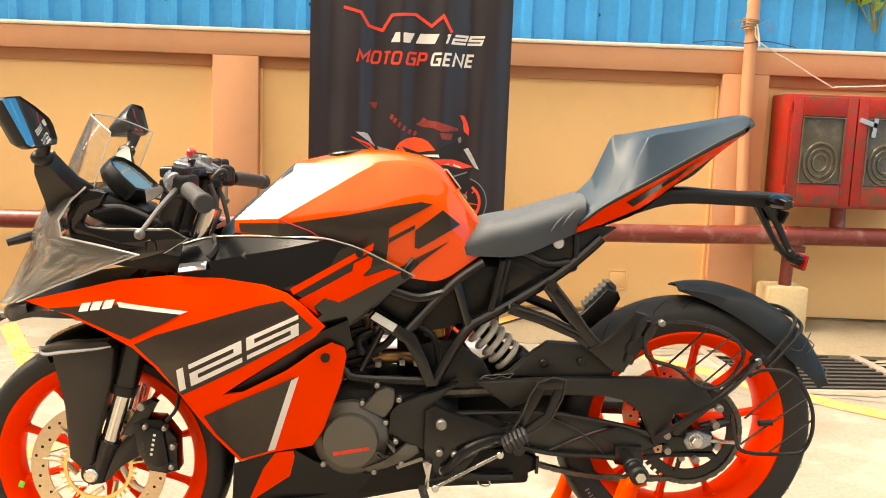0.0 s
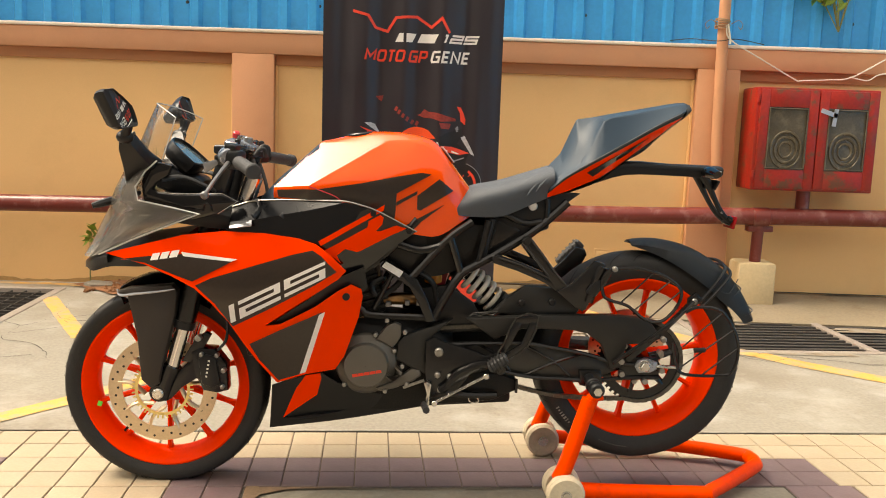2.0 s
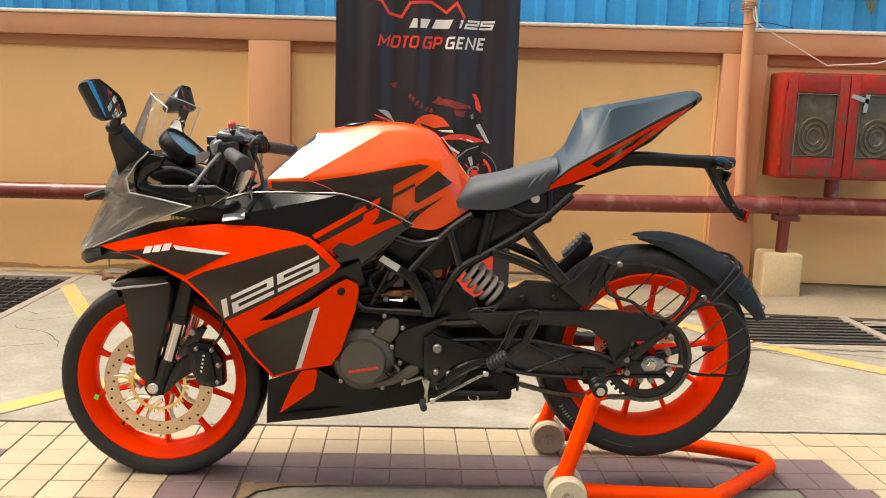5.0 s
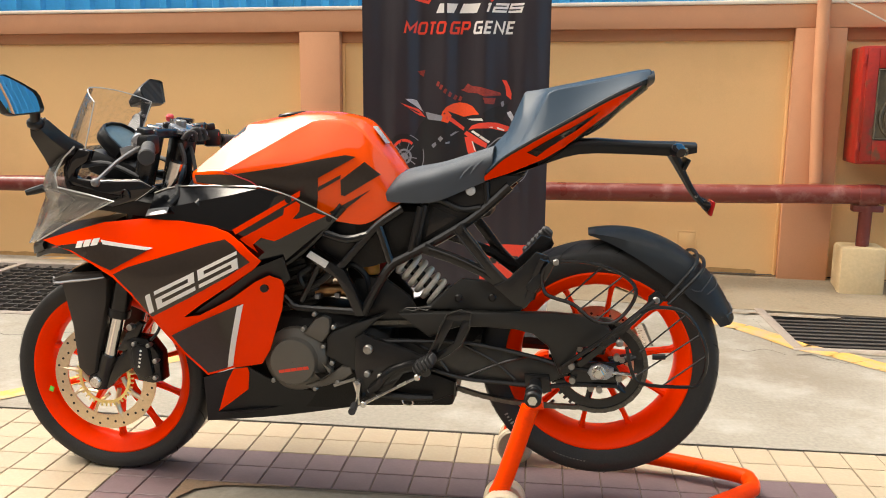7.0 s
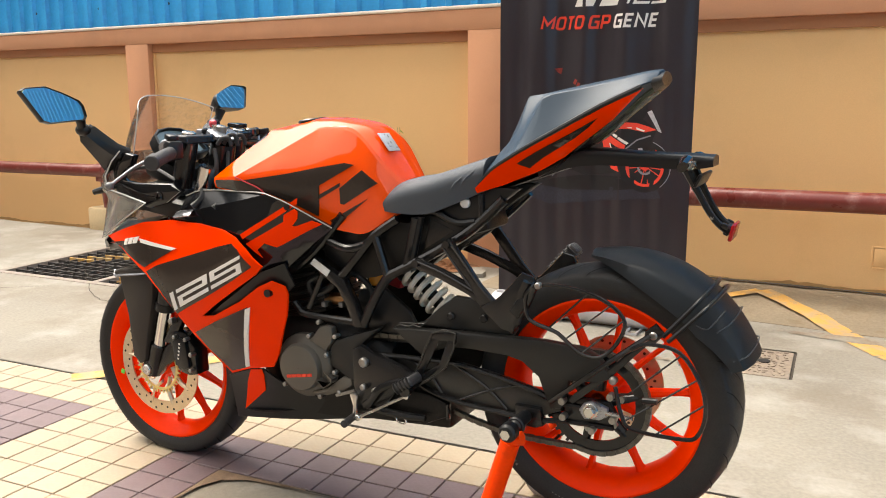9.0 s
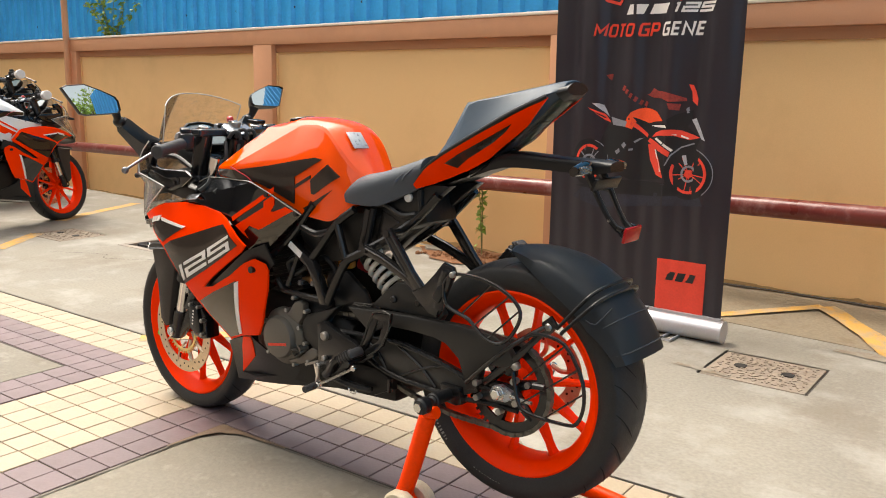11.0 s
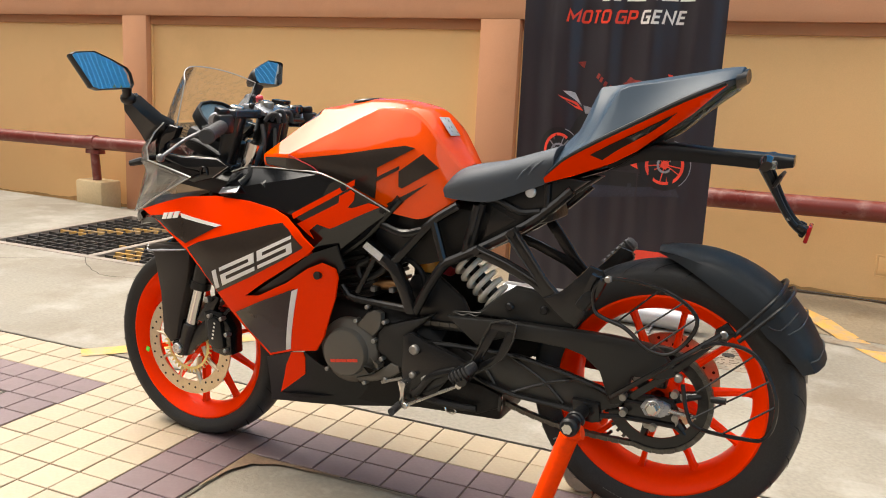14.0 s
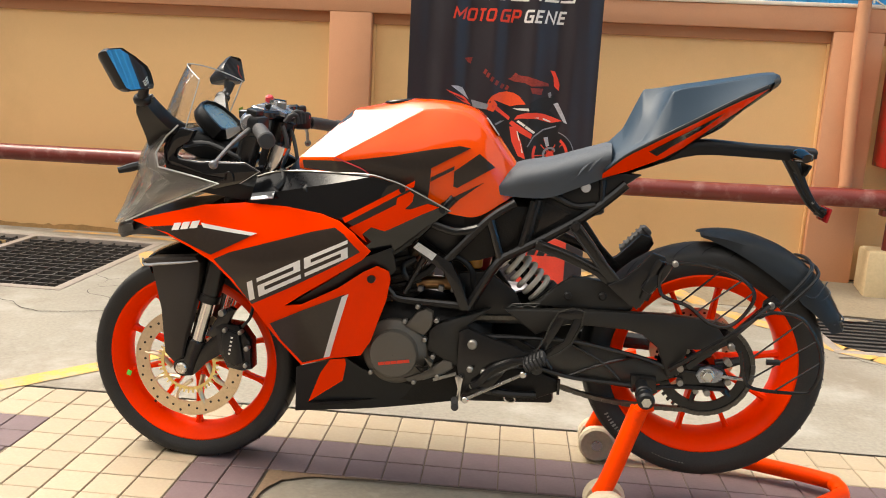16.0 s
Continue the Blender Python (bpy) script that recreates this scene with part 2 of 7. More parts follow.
# ---- mesh helpers ----
def part(name, bm, material, parent=None, label="", smooth=35):
    """Links a bmesh as one mesh object, under a thing or a part."""
    bmesh.ops.recalc_face_normals(bm, faces=bm.faces)
    me = bpy.data.meshes.new(name)
    lim = radians(smooth)
    for f in bm.faces:
        f.smooth = True
    for e in bm.edges:
        e.smooth = len(e.link_faces) == 2 and e.calc_face_angle(0) < lim
    bm.to_mesh(me)
    bm.free()
    me.materials.append(material)
    ob = new(name, me)
    if parent:
        ob.parent = parent
    if label:
        ob["label"] = label
    return ob


def rounded(ob, width):
    """Soft rounded folds on a pressed or moulded shell."""
    b = ob.modifiers.new("rounded_edge", "BEVEL")
    b.width, b.segments, b.limit_method, b.angle_limit, b.harden_normals = width, 3, "ANGLE", radians(14), True


def thing(name, m=None, label="", category="", group="", kind=""):
    ob = new(name)
    ob.empty_display_size = 0.1
    ob.matrix_world = m or Matrix()
    return tagged(ob, label, category, group, kind)


def box(size, m=None, bevel=0.0, bm=None):
    bm = bm or bmesh.new()
    g = bmesh.ops.create_cube(bm, size=1, matrix=(m or Matrix()) @ Matrix.Diagonal((*size, 1)))
    if bevel:
        es = list({e for v in g["verts"] for e in v.link_edges})
        bmesh.ops.bevel(bm, geom=es, offset=bevel, segments=2, profile=0.5, affect="EDGES")
    return bm


def span(a, b, bevel=0.0, bm=None):
    """A box from corner a to corner b."""
    a, b = Vector(a), Vector(b)
    return box([abs(c) for c in (b - a)], Matrix.Translation((a + b) / 2), bevel, bm)


def rod(p0, p1, r0, r1=None, n=14, bm=None, bevel=0.0):
    bm = bm or bmesh.new()
    p0, p1 = Vector(p0), Vector(p1)
    d = p1 - p0
    q = d.to_track_quat("Z", "Y").to_matrix().to_4x4()
    r1 = r0 if r1 is None else r1
    prof = [(0, 0), (r0 - bevel, 0), (r0, bevel), (r1, d.length - bevel), (r1 - bevel, d.length), (0, d.length)] if bevel else [(0, 0), (r0, 0), (r1, d.length), (0, d.length)]
    rings = []
    for r, h in prof:
        rings.append([bm.verts.new(Matrix.Translation(p0) @ q @ Vector((r * math.cos(6.2832 * k / n), r * math.sin(6.2832 * k / n), h))) for k in range(n)] if r > 1e-6 else [bm.verts.new(Matrix.Translation(p0) @ q @ Vector((0, 0, h)))])
    skin(bm, rings, True)
    return bm


def skin(bm, rings, closed):
    for a, b in zip(rings, rings[1:]):
        n = max(len(a), len(b))
        for k in range(n if closed else n - 1):
            j = (k + 1) % n
            if len(a) == 1:
                bm.faces.new((a[0], b[k], b[j]))
            elif len(b) == 1:
                bm.faces.new((a[k], a[j], b[0]))
            else:
                bm.faces.new((a[k], a[j], b[j], b[k]))


def curve(pts, steps=6, closed=False):
    """Catmull-Rom through points of any size."""
    P = [np.array(p, float) for p in pts]
    n = len(P)
    out = []
    for i in range(n if closed else n - 1):
        if closed:
            a, b, c, d = P[i - 1], P[i], P[(i + 1) % n], P[(i + 2) % n]
        else:
            b, c = P[i], P[i + 1]
            a = P[i - 1] if i else 2 * b - c
            d = P[i + 2] if i + 2 < n else 2 * c - b
        for k in range(steps):
            t = k / steps
            out.append(0.5 * (2 * b + (c - a) * t + (2 * a - 5 * b + 4 * c - d) * t * t + (3 * b - a - 3 * c + d) * t ** 3))
    if not closed:
        out.append(P[-1])
    return out


def tube(pts, r, n=8, steps=5, closed=False, bm=None, flat=1.0):
    """A bent tube through points; r is one radius or one for each point."""
    bm = bm or bmesh.new()
    rs = [r] * len(pts) if isinstance(r, (int, float)) else r
    c = curve([(*p, q) for p, q in zip(pts, rs)], steps, closed) if steps > 1 else [np.array((*p, q), float) for p, q in zip(pts, rs)]
    m = len(c)
    rings = []
    up = None
    for i in range(m):
        p = Vector(c[i][:3])
        d = Vector(c[(i + 1) % m][:3]) - Vector(c[i - 1][:3]) if closed or 0 < i < m - 1 else (Vector(c[1][:3]) - p if i == 0 else p - Vector(c[i - 1][:3]))
        d.normalize()
        if up is None:
            up = d.orthogonal().normalized()
        up = (up - d * up.dot(d)).normalized()
        s = d.cross(up)
        rings.append([bm.verts.new(p + (up * math.cos(6.2832 * k / n) + s * math.sin(6.2832 * k / n) * flat) * c[i][3]) for k in range(n)])
    if closed:
        rings.append(rings[0])
    skin(bm, rings, True)
    if not closed:
        bm.faces.new(rings[0])
        bm.faces.new(rings[-1])
    return bm


def revolve(prof, cu, cz, n=72, v0=0.0, bm=None, loop=True):
    """A ring turned about the lateral axis through (cu, cz); prof: (radius, v)."""
    bm = bm or bmesh.new()
    rings = []
    for k in range(n):
        a = 6.283185 * k / n
        rings.append([bm.verts.new((cu + r * math.cos(a), v0 + v, cz + r * math.sin(a))) for r, v in prof])
    rings.append(rings[0])
    skin(bm, rings, loop)
    return bm


def slab(outline, v0, v1, bevel=0.0, bm=None):
    """An outline in (u, z) drawn out from v0 to v1."""
    bm = bm or bmesh.new()
    a = [bm.verts.new((u, v0, z)) for u, z in outline]
    b = [bm.verts.new((u, v1, z)) for u, z in outline]
    faces = [bm.faces.new(a), bm.faces.new(b)]
    k = len(a)
    faces += [bm.faces.new((a[i], a[(i + 1) % k], b[(i + 1) % k], b[i])) for i in range(k)]
    if bevel:
        bmesh.ops.recalc_face_normals(bm, faces=faces)
        bmesh.ops.bevel(bm, geom=list({e for f in faces[:2] for e in f.edges}), offset=bevel, segments=2, profile=0.5, affect="EDGES")
    return bm


def cut_polygon(outline, step):
    """A flat polygon in (u, z), cut into small cells."""
    bm = bmesh.new()
    bm.faces.new([bm.verts.new((u, 0, z)) for u, z in outline])
    us, zs = [p[0] for p in outline], [p[1] for p in outline]
    for lo, hi, no in ((min(us), max(us), (1, 0, 0)), (min(zs), max(zs), (0, 0, 1))):
        c = math.floor(lo / step) * step + step
        while c < hi - 1e-4:
            bmesh.ops.bisect_plane(bm, geom=bm.verts[:] + bm.edges[:] + bm.faces[:], dist=1e-5, plane_co=[c * k for k in no], plane_no=no)
            c += step
    bmesh.ops.triangulate(bm, faces=bm.faces[:])
    return bm


def thicken(bm, t):
    """Gives an open sheet a thickness t along v."""
    rim = [tuple(e.verts) for e in bm.edges if len(e.link_faces) == 1]
    faces = [tuple(f.verts) for f in bm.faces]
    twin = {v: bm.verts.new((v.co.x, v.co.y + t, v.co.z)) for v in list(bm.verts)}
    for f in faces:
        bm.faces.new([twin[v] for v in f])
    for p, q in rim:
        bm.faces.new((p, q, twin[q], twin[p]))
    return bm


def sheet(outline, depth, t=0.006, step=0.03, side=-1):
    """A curved panel: the outline laid on the surface v = depth(u, z), side -1 or +1."""
    bm = cut_polygon(outline, step)
    for v in bm.verts:
        v.co.y = depth(v.co.x, v.co.z) * -side
    return thicken(bm, t * -side)


def decal(outline, tree, lift=0.0012, step=0.03, side=-1):
    """A thin film on whatever the tree holds, as seen from one side."""
    bm = cut_polygon(outline, step)
    for v in list(bm.verts):
        hit = tree.ray_cast(Vector((v.co.x, side, v.co.z)), Vector((0, -side, 0)))
        if hit[0] is None:
            hit = tree.find_nearest(Vector((v.co.x, side * 0.2, v.co.z)))
        v.co.y = hit[0].y + side * lift
    return thicken(bm, -side * lift * 0.8)


def tree_of(*obs):
    bm = bmesh.new()
    for ob in obs:
        bm.from_mesh(ob.data)
    t = BVHTree.FromBMesh(bm)
    bm.free()
    return t


def loft(stations, steps=5, sharp=(), cross=4, straight=-9.0):
    """stations: (u, [(v, z), ...]) half sections from the ridge down; mirrored, and smoothed but at the sharp points."""
    k = len(stations[0][1])
    flat = [np.array([u] + [c for p in half for c in p]) for u, half in stations]
    fine = curve(flat, steps)
    for i, (p, q) in enumerate(zip(flat, flat[1:])):   # flat facets up to the place named straight
        if q[0] <= straight:
            for j in range(steps):
                fine[i * steps + j] = p + (q - p) * (j / steps)
    bm = bmesh.new()
    rings = []
    for row in fine:
        u, pts = row[0], [(row[1 + 2 * i], row[2 + 2 * i]) for i in range(k)]
        cuts = [0] + sorted(sharp) + [k - 1]
        half = []
        for a, b in zip(cuts, cuts[1:]):
            seg = curve(pts[a:b + 1], cross)
            half += seg[:-1]
        half.append(np.array(pts[-1]))
        full = [(v, z) for v, z in half] + [(-v, z) for v, z in half[::-1] if abs(v) > 1e-5]
        rings.append([bm.verts.new((u, v, z)) for v, z in full])
    skin(bm, rings, True)
    bm.faces.new(rings[0])
    bm.faces.new(rings[-1])
    return bm


class Surface:
    """A smooth depth over (u, z), through a few control places."""

    def __init__(self, pts):
        c = np.array(pts)
        self.c = c[:, :2]
        n = len(c)
        k = self.phi(np.hypot(*(self.c[:, None] - self.c[None]).transpose(2, 0, 1))) + np.eye(n) * 0.002
        q = np.c_[np.ones(n), self.c]
        self.w = np.linalg.solve(np.block([[k, q], [q.T, np.zeros((3, 3))]]), np.r_[c[:, 2], 0, 0, 0])

    @staticmethod
    def phi(r):
        return r * r * np.log(r + 1e-12)

    def __call__(self, u, z):
        n = len(self.c)
        return float(self.phi(np.hypot(u - self.c[:, 0], z - self.c[:, 1])) @ self.w[:n] + self.w[n] + self.w[n + 1] * u + self.w[n + 2] * z)


# ---- setting ----
GRID = pose(-0.114, 1.842, 0, 0, 0, 5.4)   # the paving runs at a slight angle to the wall
GRATES = [(-3.10, 1.64, -1.48, 2.87), (2.06, 1.56, 3.68, 2.52)]
COVERS = [(1.04, 1.54, 1.467, 1.92), (-3.97, 1.45, -3.50, 1.83)]
EDGE = 0.463


def sheet_with_holes(x0, y0, x1, y1, holes, z=0.0):
    xs = sorted({x0, x1, *[h[0] for h in holes], *[h[2] for h in holes]})
    ys = sorted({y0, y1, *[h[1] for h in holes], *[h[3] for h in holes]})
    bm = bmesh.new()
    grid = {}
    for i, x in enumerate(xs):
        for j, y in enumerate(ys):
            grid[i, j] = bm.verts.new((x, y, z))
    for i in range(len(xs) - 1):
        for j in range(len(ys) - 1):
            cx, cy = (xs[i] + xs[i + 1]) / 2, (ys[j] + ys[j + 1]) / 2
            if not any(h[0] < cx < h[2] and h[1] < cy < h[3] for h in holes):
                bm.faces.new((grid[i, j], grid[i + 1, j], grid[i + 1, j + 1], grid[i, j + 1]))
    return bm


bm = bmesh.new()
bm.faces.new([bm.verts.new(p) for p in ((-200, -200, -0.26), (200, -200, -0.26), (200, 200, -0.26), (-200, 200, -0.26))])
ground = tagged(part("ground", bm, CONCRETE), "bare pale concrete ground around the yard", "ground", kind="structure")
def apron(x, y):
    """Height of the concrete, which rises to the foot of the wall on one side and falls on the other."""
    h = 0.068 * (1 - math.exp(-(x + 0.6) / 0.65)) if x > -0.6 else (x + 0.6) * 0.018
    f = min(1.0, max(0.0, (y - 4.30) / 0.56) if x > -0.6 else max(0.0, (y - 4.50) / 0.36))
    return h * f * f * (3 - 2 * f)


cuts = [(k * 0.5, 2.89 + 0.13 * (k + 28), k * 0.5, 2.89 + 0.13 * (k + 28)) for k in range(-28, -20)] + [(k * 0.6, 2.9, k * 0.6, 2.9) for k in range(-20, 1)]
slope = sheet_with_holes(-14, EDGE + 0.006, 10, 4.8, GRATES + COVERS + cuts)
for p in slope.verts:
    if p.co.y > 2.88:
        w = GRID @ p.co
        if w.x < -0.6:
            p.co.z = apron(w.x, w.y)
yard = part("road", slope, CONCRETE)
tagged(yard, "worn pale concrete yard with stains and fine cracks", "concrete yard", kind="structure")
yard.matrix_world = GRID


def wedge():
    bm = bmesh.new()
    rows = []
    for k in range(36):
        x = -0.6 + 8.6 * k / 35
        rows.append([bm.verts.new((x, y, 0.0025 + apron(x, y) + (0.004 * noise.noise(Vector((x * 3, y * 3, 1))) if 4.4 < y < 4.85 else 0))) for y in (4.30, 4.40, 4.48, 4.56, 4.64, 4.72, 4.80, 4.879)] + [bm.verts.new((x, 4.879, -0.03)), bm.verts.new((x, 4.30, -0.03))])
    skin(bm, rows, True)
    bm.faces.new(rows[0])
    bm.faces.new(rows[-1])
    return bm


tagged(part("pavement", wedge(), APRON), "raised concrete apron along the foot of the wall", "kerb", kind="structure")

# the compound wall: recessed yellow panels between terracotta pilasters
WALL_Y = 4.82
PILASTERS = [(-12.2, -11.94), (-7.51, -7.25), (-3.99, -3.736), (-0.924, -0.668), (1.907, 2.165), (4.74, 5.0), (7.6, 7.86)]
wall_north = part("wall_north", span((-14, 4.88, -0.30), (8.2, 5.06, 1.50)), WALL_YELLOW)
tagged(wall_north, "ochre yellow plastered compound wall with terracotta pilasters", "wall", kind="structure")
for x0, x1 in PILASTERS:
    part("pilaster", span((x0, WALL_Y, -0.30), (x1, 4.879, 1.4415), 0.004), WALL_BROWN, wall_north, "terracotta painted pilaster")
part("frieze", span((-14, WALL_Y, 1.442), (8.2, 5.06, 1.566), 0.004), WALL_BROWN, wall_north, "terracotta painted top beam")
part("coping", span((-14, WALL_Y - 0.012, 1.567), (8.2, 5.07, 1.588), 0.005), CAP, wall_north, "thin white coping")
for (_, x0), (x1, _) in zip(PILASTERS, PILASTERS[1:]):
    # Darker strip along the head of each panel.
    part("panel_head_strip", span((x0 + 0.002, 4.862, 1.379), (x1 - 0.002, 4.8795, 1.4415), 0.003), WALL_DARK, wall_north, "russet strip at the head of the panel")
    part("jamb", span((x0 + 0.001, 4.866, -0.3), (x0 + 0.018, 4.879, 1.378), 0.002), WALL_YELLOW, wall_north)
    part("jamb", span((x1 - 0.018, 4.866, -0.3), (x1 - 0.001, 4.879, 1.378), 0.002), WALL_YELLOW, wall_north)


patch = bmesh.new()
for p, q in (((1.352, 0.197), (1.362, 0.312)), ((1.457, 0.197), (1.467, 0.312)), ((1.362, 0.197), (1.457, 0.205)), ((1.362, 0.304), (1.457, 0.312))):
    span((p[0], 4.8772, p[1]), (q[0], 4.8795, q[1]), 0.0008, patch)
part("wall_box_frame", patch, WALL_YELLOW, wall_north, "square outline of a covered box painted over")
part("wall_box_lid", span((1.366, 4.8782, 0.209), (1.453, 4.8795, 0.300), 0.0005), WALL_YELLOW, wall_north)


def corrugated(length, z0, z1, pitch=0.19, depth=0.028):
    bm = bmesh.new()
    pts = []
    n = int(length / pitch)
    for k in range(n):
        x = k * pitch
        pts += [(x, 0), (x + pitch * 0.52, 0), (x + pitch * 0.62, -depth), (x + pitch * 0.86, -depth), (x + pitch * 0.96, 0)]
    low = [bm.verts.new((x, y, z0)) for x, y in pts]
    high = [bm.verts.new((x, y, z1)) for x, y in pts]
    skin(bm, [low, high], False)
    return bm


fence = part("sheet_fence", corrugated(20.2, 1.2, 4.4), BLUE, smooth=10)
fence.matrix_world = pose(-14.5, 5.18, 0)
tagged(fence, "blue painted corrugated steel sheet fence behind the wall", "fence", kind="structure")
for k in range(23):
    for z in (1.78, 2.6, 3.6):
        x = 0.37 + 0.855 * k
        part("screw", rod((x, 0.002, z), (x, -0.006, z), 0.012, 0.009, 8), WIRE_DARK, fence)
east = part("wall_east", corrugated(14.2, -0.06, 3.0), BLUE, smooth=10)
east.matrix_world = pose(8.2, 5.2, 0, 0, 0, -90)
tagged(east, "blue corrugated steel sheet wall closing the yard", "fence", kind="structure")
# Unseen walls, made tall and dark so that glossy paint reflects less sky.
tagged(part("unseen_wall_south", span((-14, -9.2, -0.08), (8.2, -9.0, 7.0)), UNSEEN_WALL), "unseen south wall closing the yard, raised to darken reflections", "wall", kind="structure")
tagged(part("unseen_wall_west", span((-14.2, -9.2, -0.08), (-14.0, 5.06, 6.4)), UNSEEN_WALL), "unseen west wall closing the yard, raised to darken reflections", "wall", kind="structure")


def place(ob, m):
    ob.matrix_world = m
    return ob


# drain grates
def drain_grate(rect, cross):
    a0, b0, a1, b1 = rect
    g = place(thing("drain_grate", label="dark iron drain grating set in the concrete yard", category="drain grate"), GRID)
    w = 0.05
    mid = (a0 + a1) / 2
    part("pit", span((a0, b0, -0.3), (a1, b1, -0.28)), PIT, g)
    for n, (p, q) in enumerate((((a0, b0), (a1, b0 + w)), ((a0, b1 - w), (a1, b1)), ((a0, b0 + w), (a0 + w, b1 - w)), ((a1 - w, b0 + w), (a1, b1 - w)), ((mid - w / 2, b0 + w), (mid + w / 2, b1 - w)))):
        part("frame", span((*p, -0.26), (*q, 0.004), 0.004), GRATE_FRAME, g, "rusty angle iron frame")
    rows = int((b1 - b0 - 2 * w) / (0.085 if cross else 0.062))
    for half in ((a0 + w, mid - w / 2), (mid + w / 2, a1 - w)):
        for k in range(1, rows + 1):
            b = b0 + w + (b1 - b0 - 2 * w) * (k / (rows + 1))
            t = 0.005 if cross else 0.014
            part("bar", span((half[0], b - t, -0.035), (half[1], b + t, -0.004)), GRATE, g)
        if cross:
            m = int((half[1] - half[0]) / 0.075)
            for k in range(1, m):
                a = half[0] + (half[1] - half[0]) * k / m
                part("bar", span((a - 0.004, b0 + w, -0.036), (a + 0.004, b1 - w, -0.008)), GRATE, g)


drain_grate(GRATES[0], True)
for pts, w in (([(-2.98, 2.12), (-2.42, 2.72)], 0.16), ([(-2.30, 2.02), (-2.02, 1.66)], 0.15)):   # a parking line painted across the grating
    (x0, y0), (x1, y1) = pts
    d = Vector((x1 - x0, y1 - y0)).normalized()
    a0, b0, a1, b1 = GRATES[0]
    rows_ = int((b1 - b0 - 0.10) / 0.085)
    for k in range(1, rows_ + 1):
        b = b0 + 0.05 + (b1 - b0 - 0.10) * (k / (rows_ + 1))
        f = (b - y0) / (y1 - y0)
        if 0 <= f <= 1:
            half = w / 2 / abs(d.y)
            c0 = x0 + (x1 - x0) * f
            part("painted_bar", span((c0 - half, b - 0.0065, -0.030), (c0 + half, b + 0.0065, -0.0025)), LINE, bpy.data.objects["drain_grate"], "bar painted yellow by the parking line")
drain_grate(GRATES[1], False)


def manhole_cover(rect):
    a0, b0, a1, b1 = rect
    g = place(thing("manhole_cover", label="rectangular cast manhole cover with two lifting holes", category="manhole cover"), GRID)
    part("frame", span((a0, b0, -0.08), (a1, b1, -0.006)), CRACK, g)
    plate_ = part("plate", span((a0 + 0.012, b0 + 0.012, -0.02), (a1 - 0.012, b1 - 0.012, 0.0), 0.003), MANHOLE, g, "brown patterned cast plate")
    rng = random.Random(7)
    bm = bmesh.new()
    for i in range(13):
        for j in range(11):
            x = a0 + 0.03 + (a1 - a0 - 0.06) * (i + rng.uniform(0.2, 0.8)) / 13
            y = b0 + 0.03 + (b1 - b0 - 0.06) * (j + rng.uniform(0.2, 0.8)) / 11
            box((rng.uniform(0.012, 0.026), 0.007, 0.005), pose(x, y, 0.001, 0, 0, rng.choice((20, 70, 110, 160))), bm=bm)
    tagged(part("tread_pattern", bm, MANHOLE, plate_), kind="stuff")
    for f in (0.28, 0.72):
        x = a0 + (a1 - a0) * f
        y = b0 + (b1 - b0) * 0.52
        part("lifting_hole", rod((x, y, -0.01), (x, y, 0.0045), 0.026, n=18), PIT, plate_)


for c in COVERS:
    manhole_cover(c)


def road_line(pts, w=0.075):
    bm = bmesh.new()
    for (x0, y0), (x1, y1) in zip(pts, pts[1:]):
        d = Vector((x1 - x0, y1 - y0)).normalized()
        s = Vector((-d.y, d.x)) * w / 2
        n = max(2, int(math.hypot(x1 - x0, y1 - y0) / 0.05))
        left, right = [], []
        for k in range(n + 1):
            p = Vector((x0, y0)).lerp(Vector((x1, y1)), k / n)
            j = 0.006 * noise.noise(Vector((p.x * 25, p.y * 25, 0)))
            left.append(bm.verts.new((*(p + s * (1 + j * 20)), 0.003 + apron(p.x, p.y) + 0.005 * (p.y > 4.30 and p.x > -0.6))))
            right.append(bm.verts.new((*(p - s * (1 - j * 20)), 0.003 + apron(p.x, p.y) + 0.005 * (p.y > 4.30 and p.x > -0.6))))
        skin(bm, [left, right], False)
    return tagged(part("road_line", bm, LINE), "worn yellow painted parking line on the concrete", "road marking", kind="structure")


road_line([(-1.83, 4.28), (-1.27, 3.42)], 0.085)
road_line([(-1.20, 2.16), (-0.93, 2.53), (-0.70, 2.88)], 0.09)
road_line([(-2.75, 4.76), (-1.75, 4.74)], 0.10)
road_line([(0.36, 4.29), (0.50, 4.41), (0.60, 4.51), (0.71, 4.60), (0.82, 4.69), (0.86, 4.73)], 0.075)
road_line([(0.87, 4.73), (0.933, 4.68), (1.034, 4.594), (1.156, 4.484), (1.30, 4.29), (1.49, 4.02), (1.61, 3.93), (1.72, 3.80), (1.83, 3.64), (1.95, 3.57), (2.10, 3.42), (2.5, 3.12), (3.0, 2.7)], 0.115)
road_line([(-5.19, 4.33), (-4.83, 3.65), (-4.62, 3.36)], 0.10)
road_line([(-4.16, 2.98), (-3.73, 2.53)], 0.10)
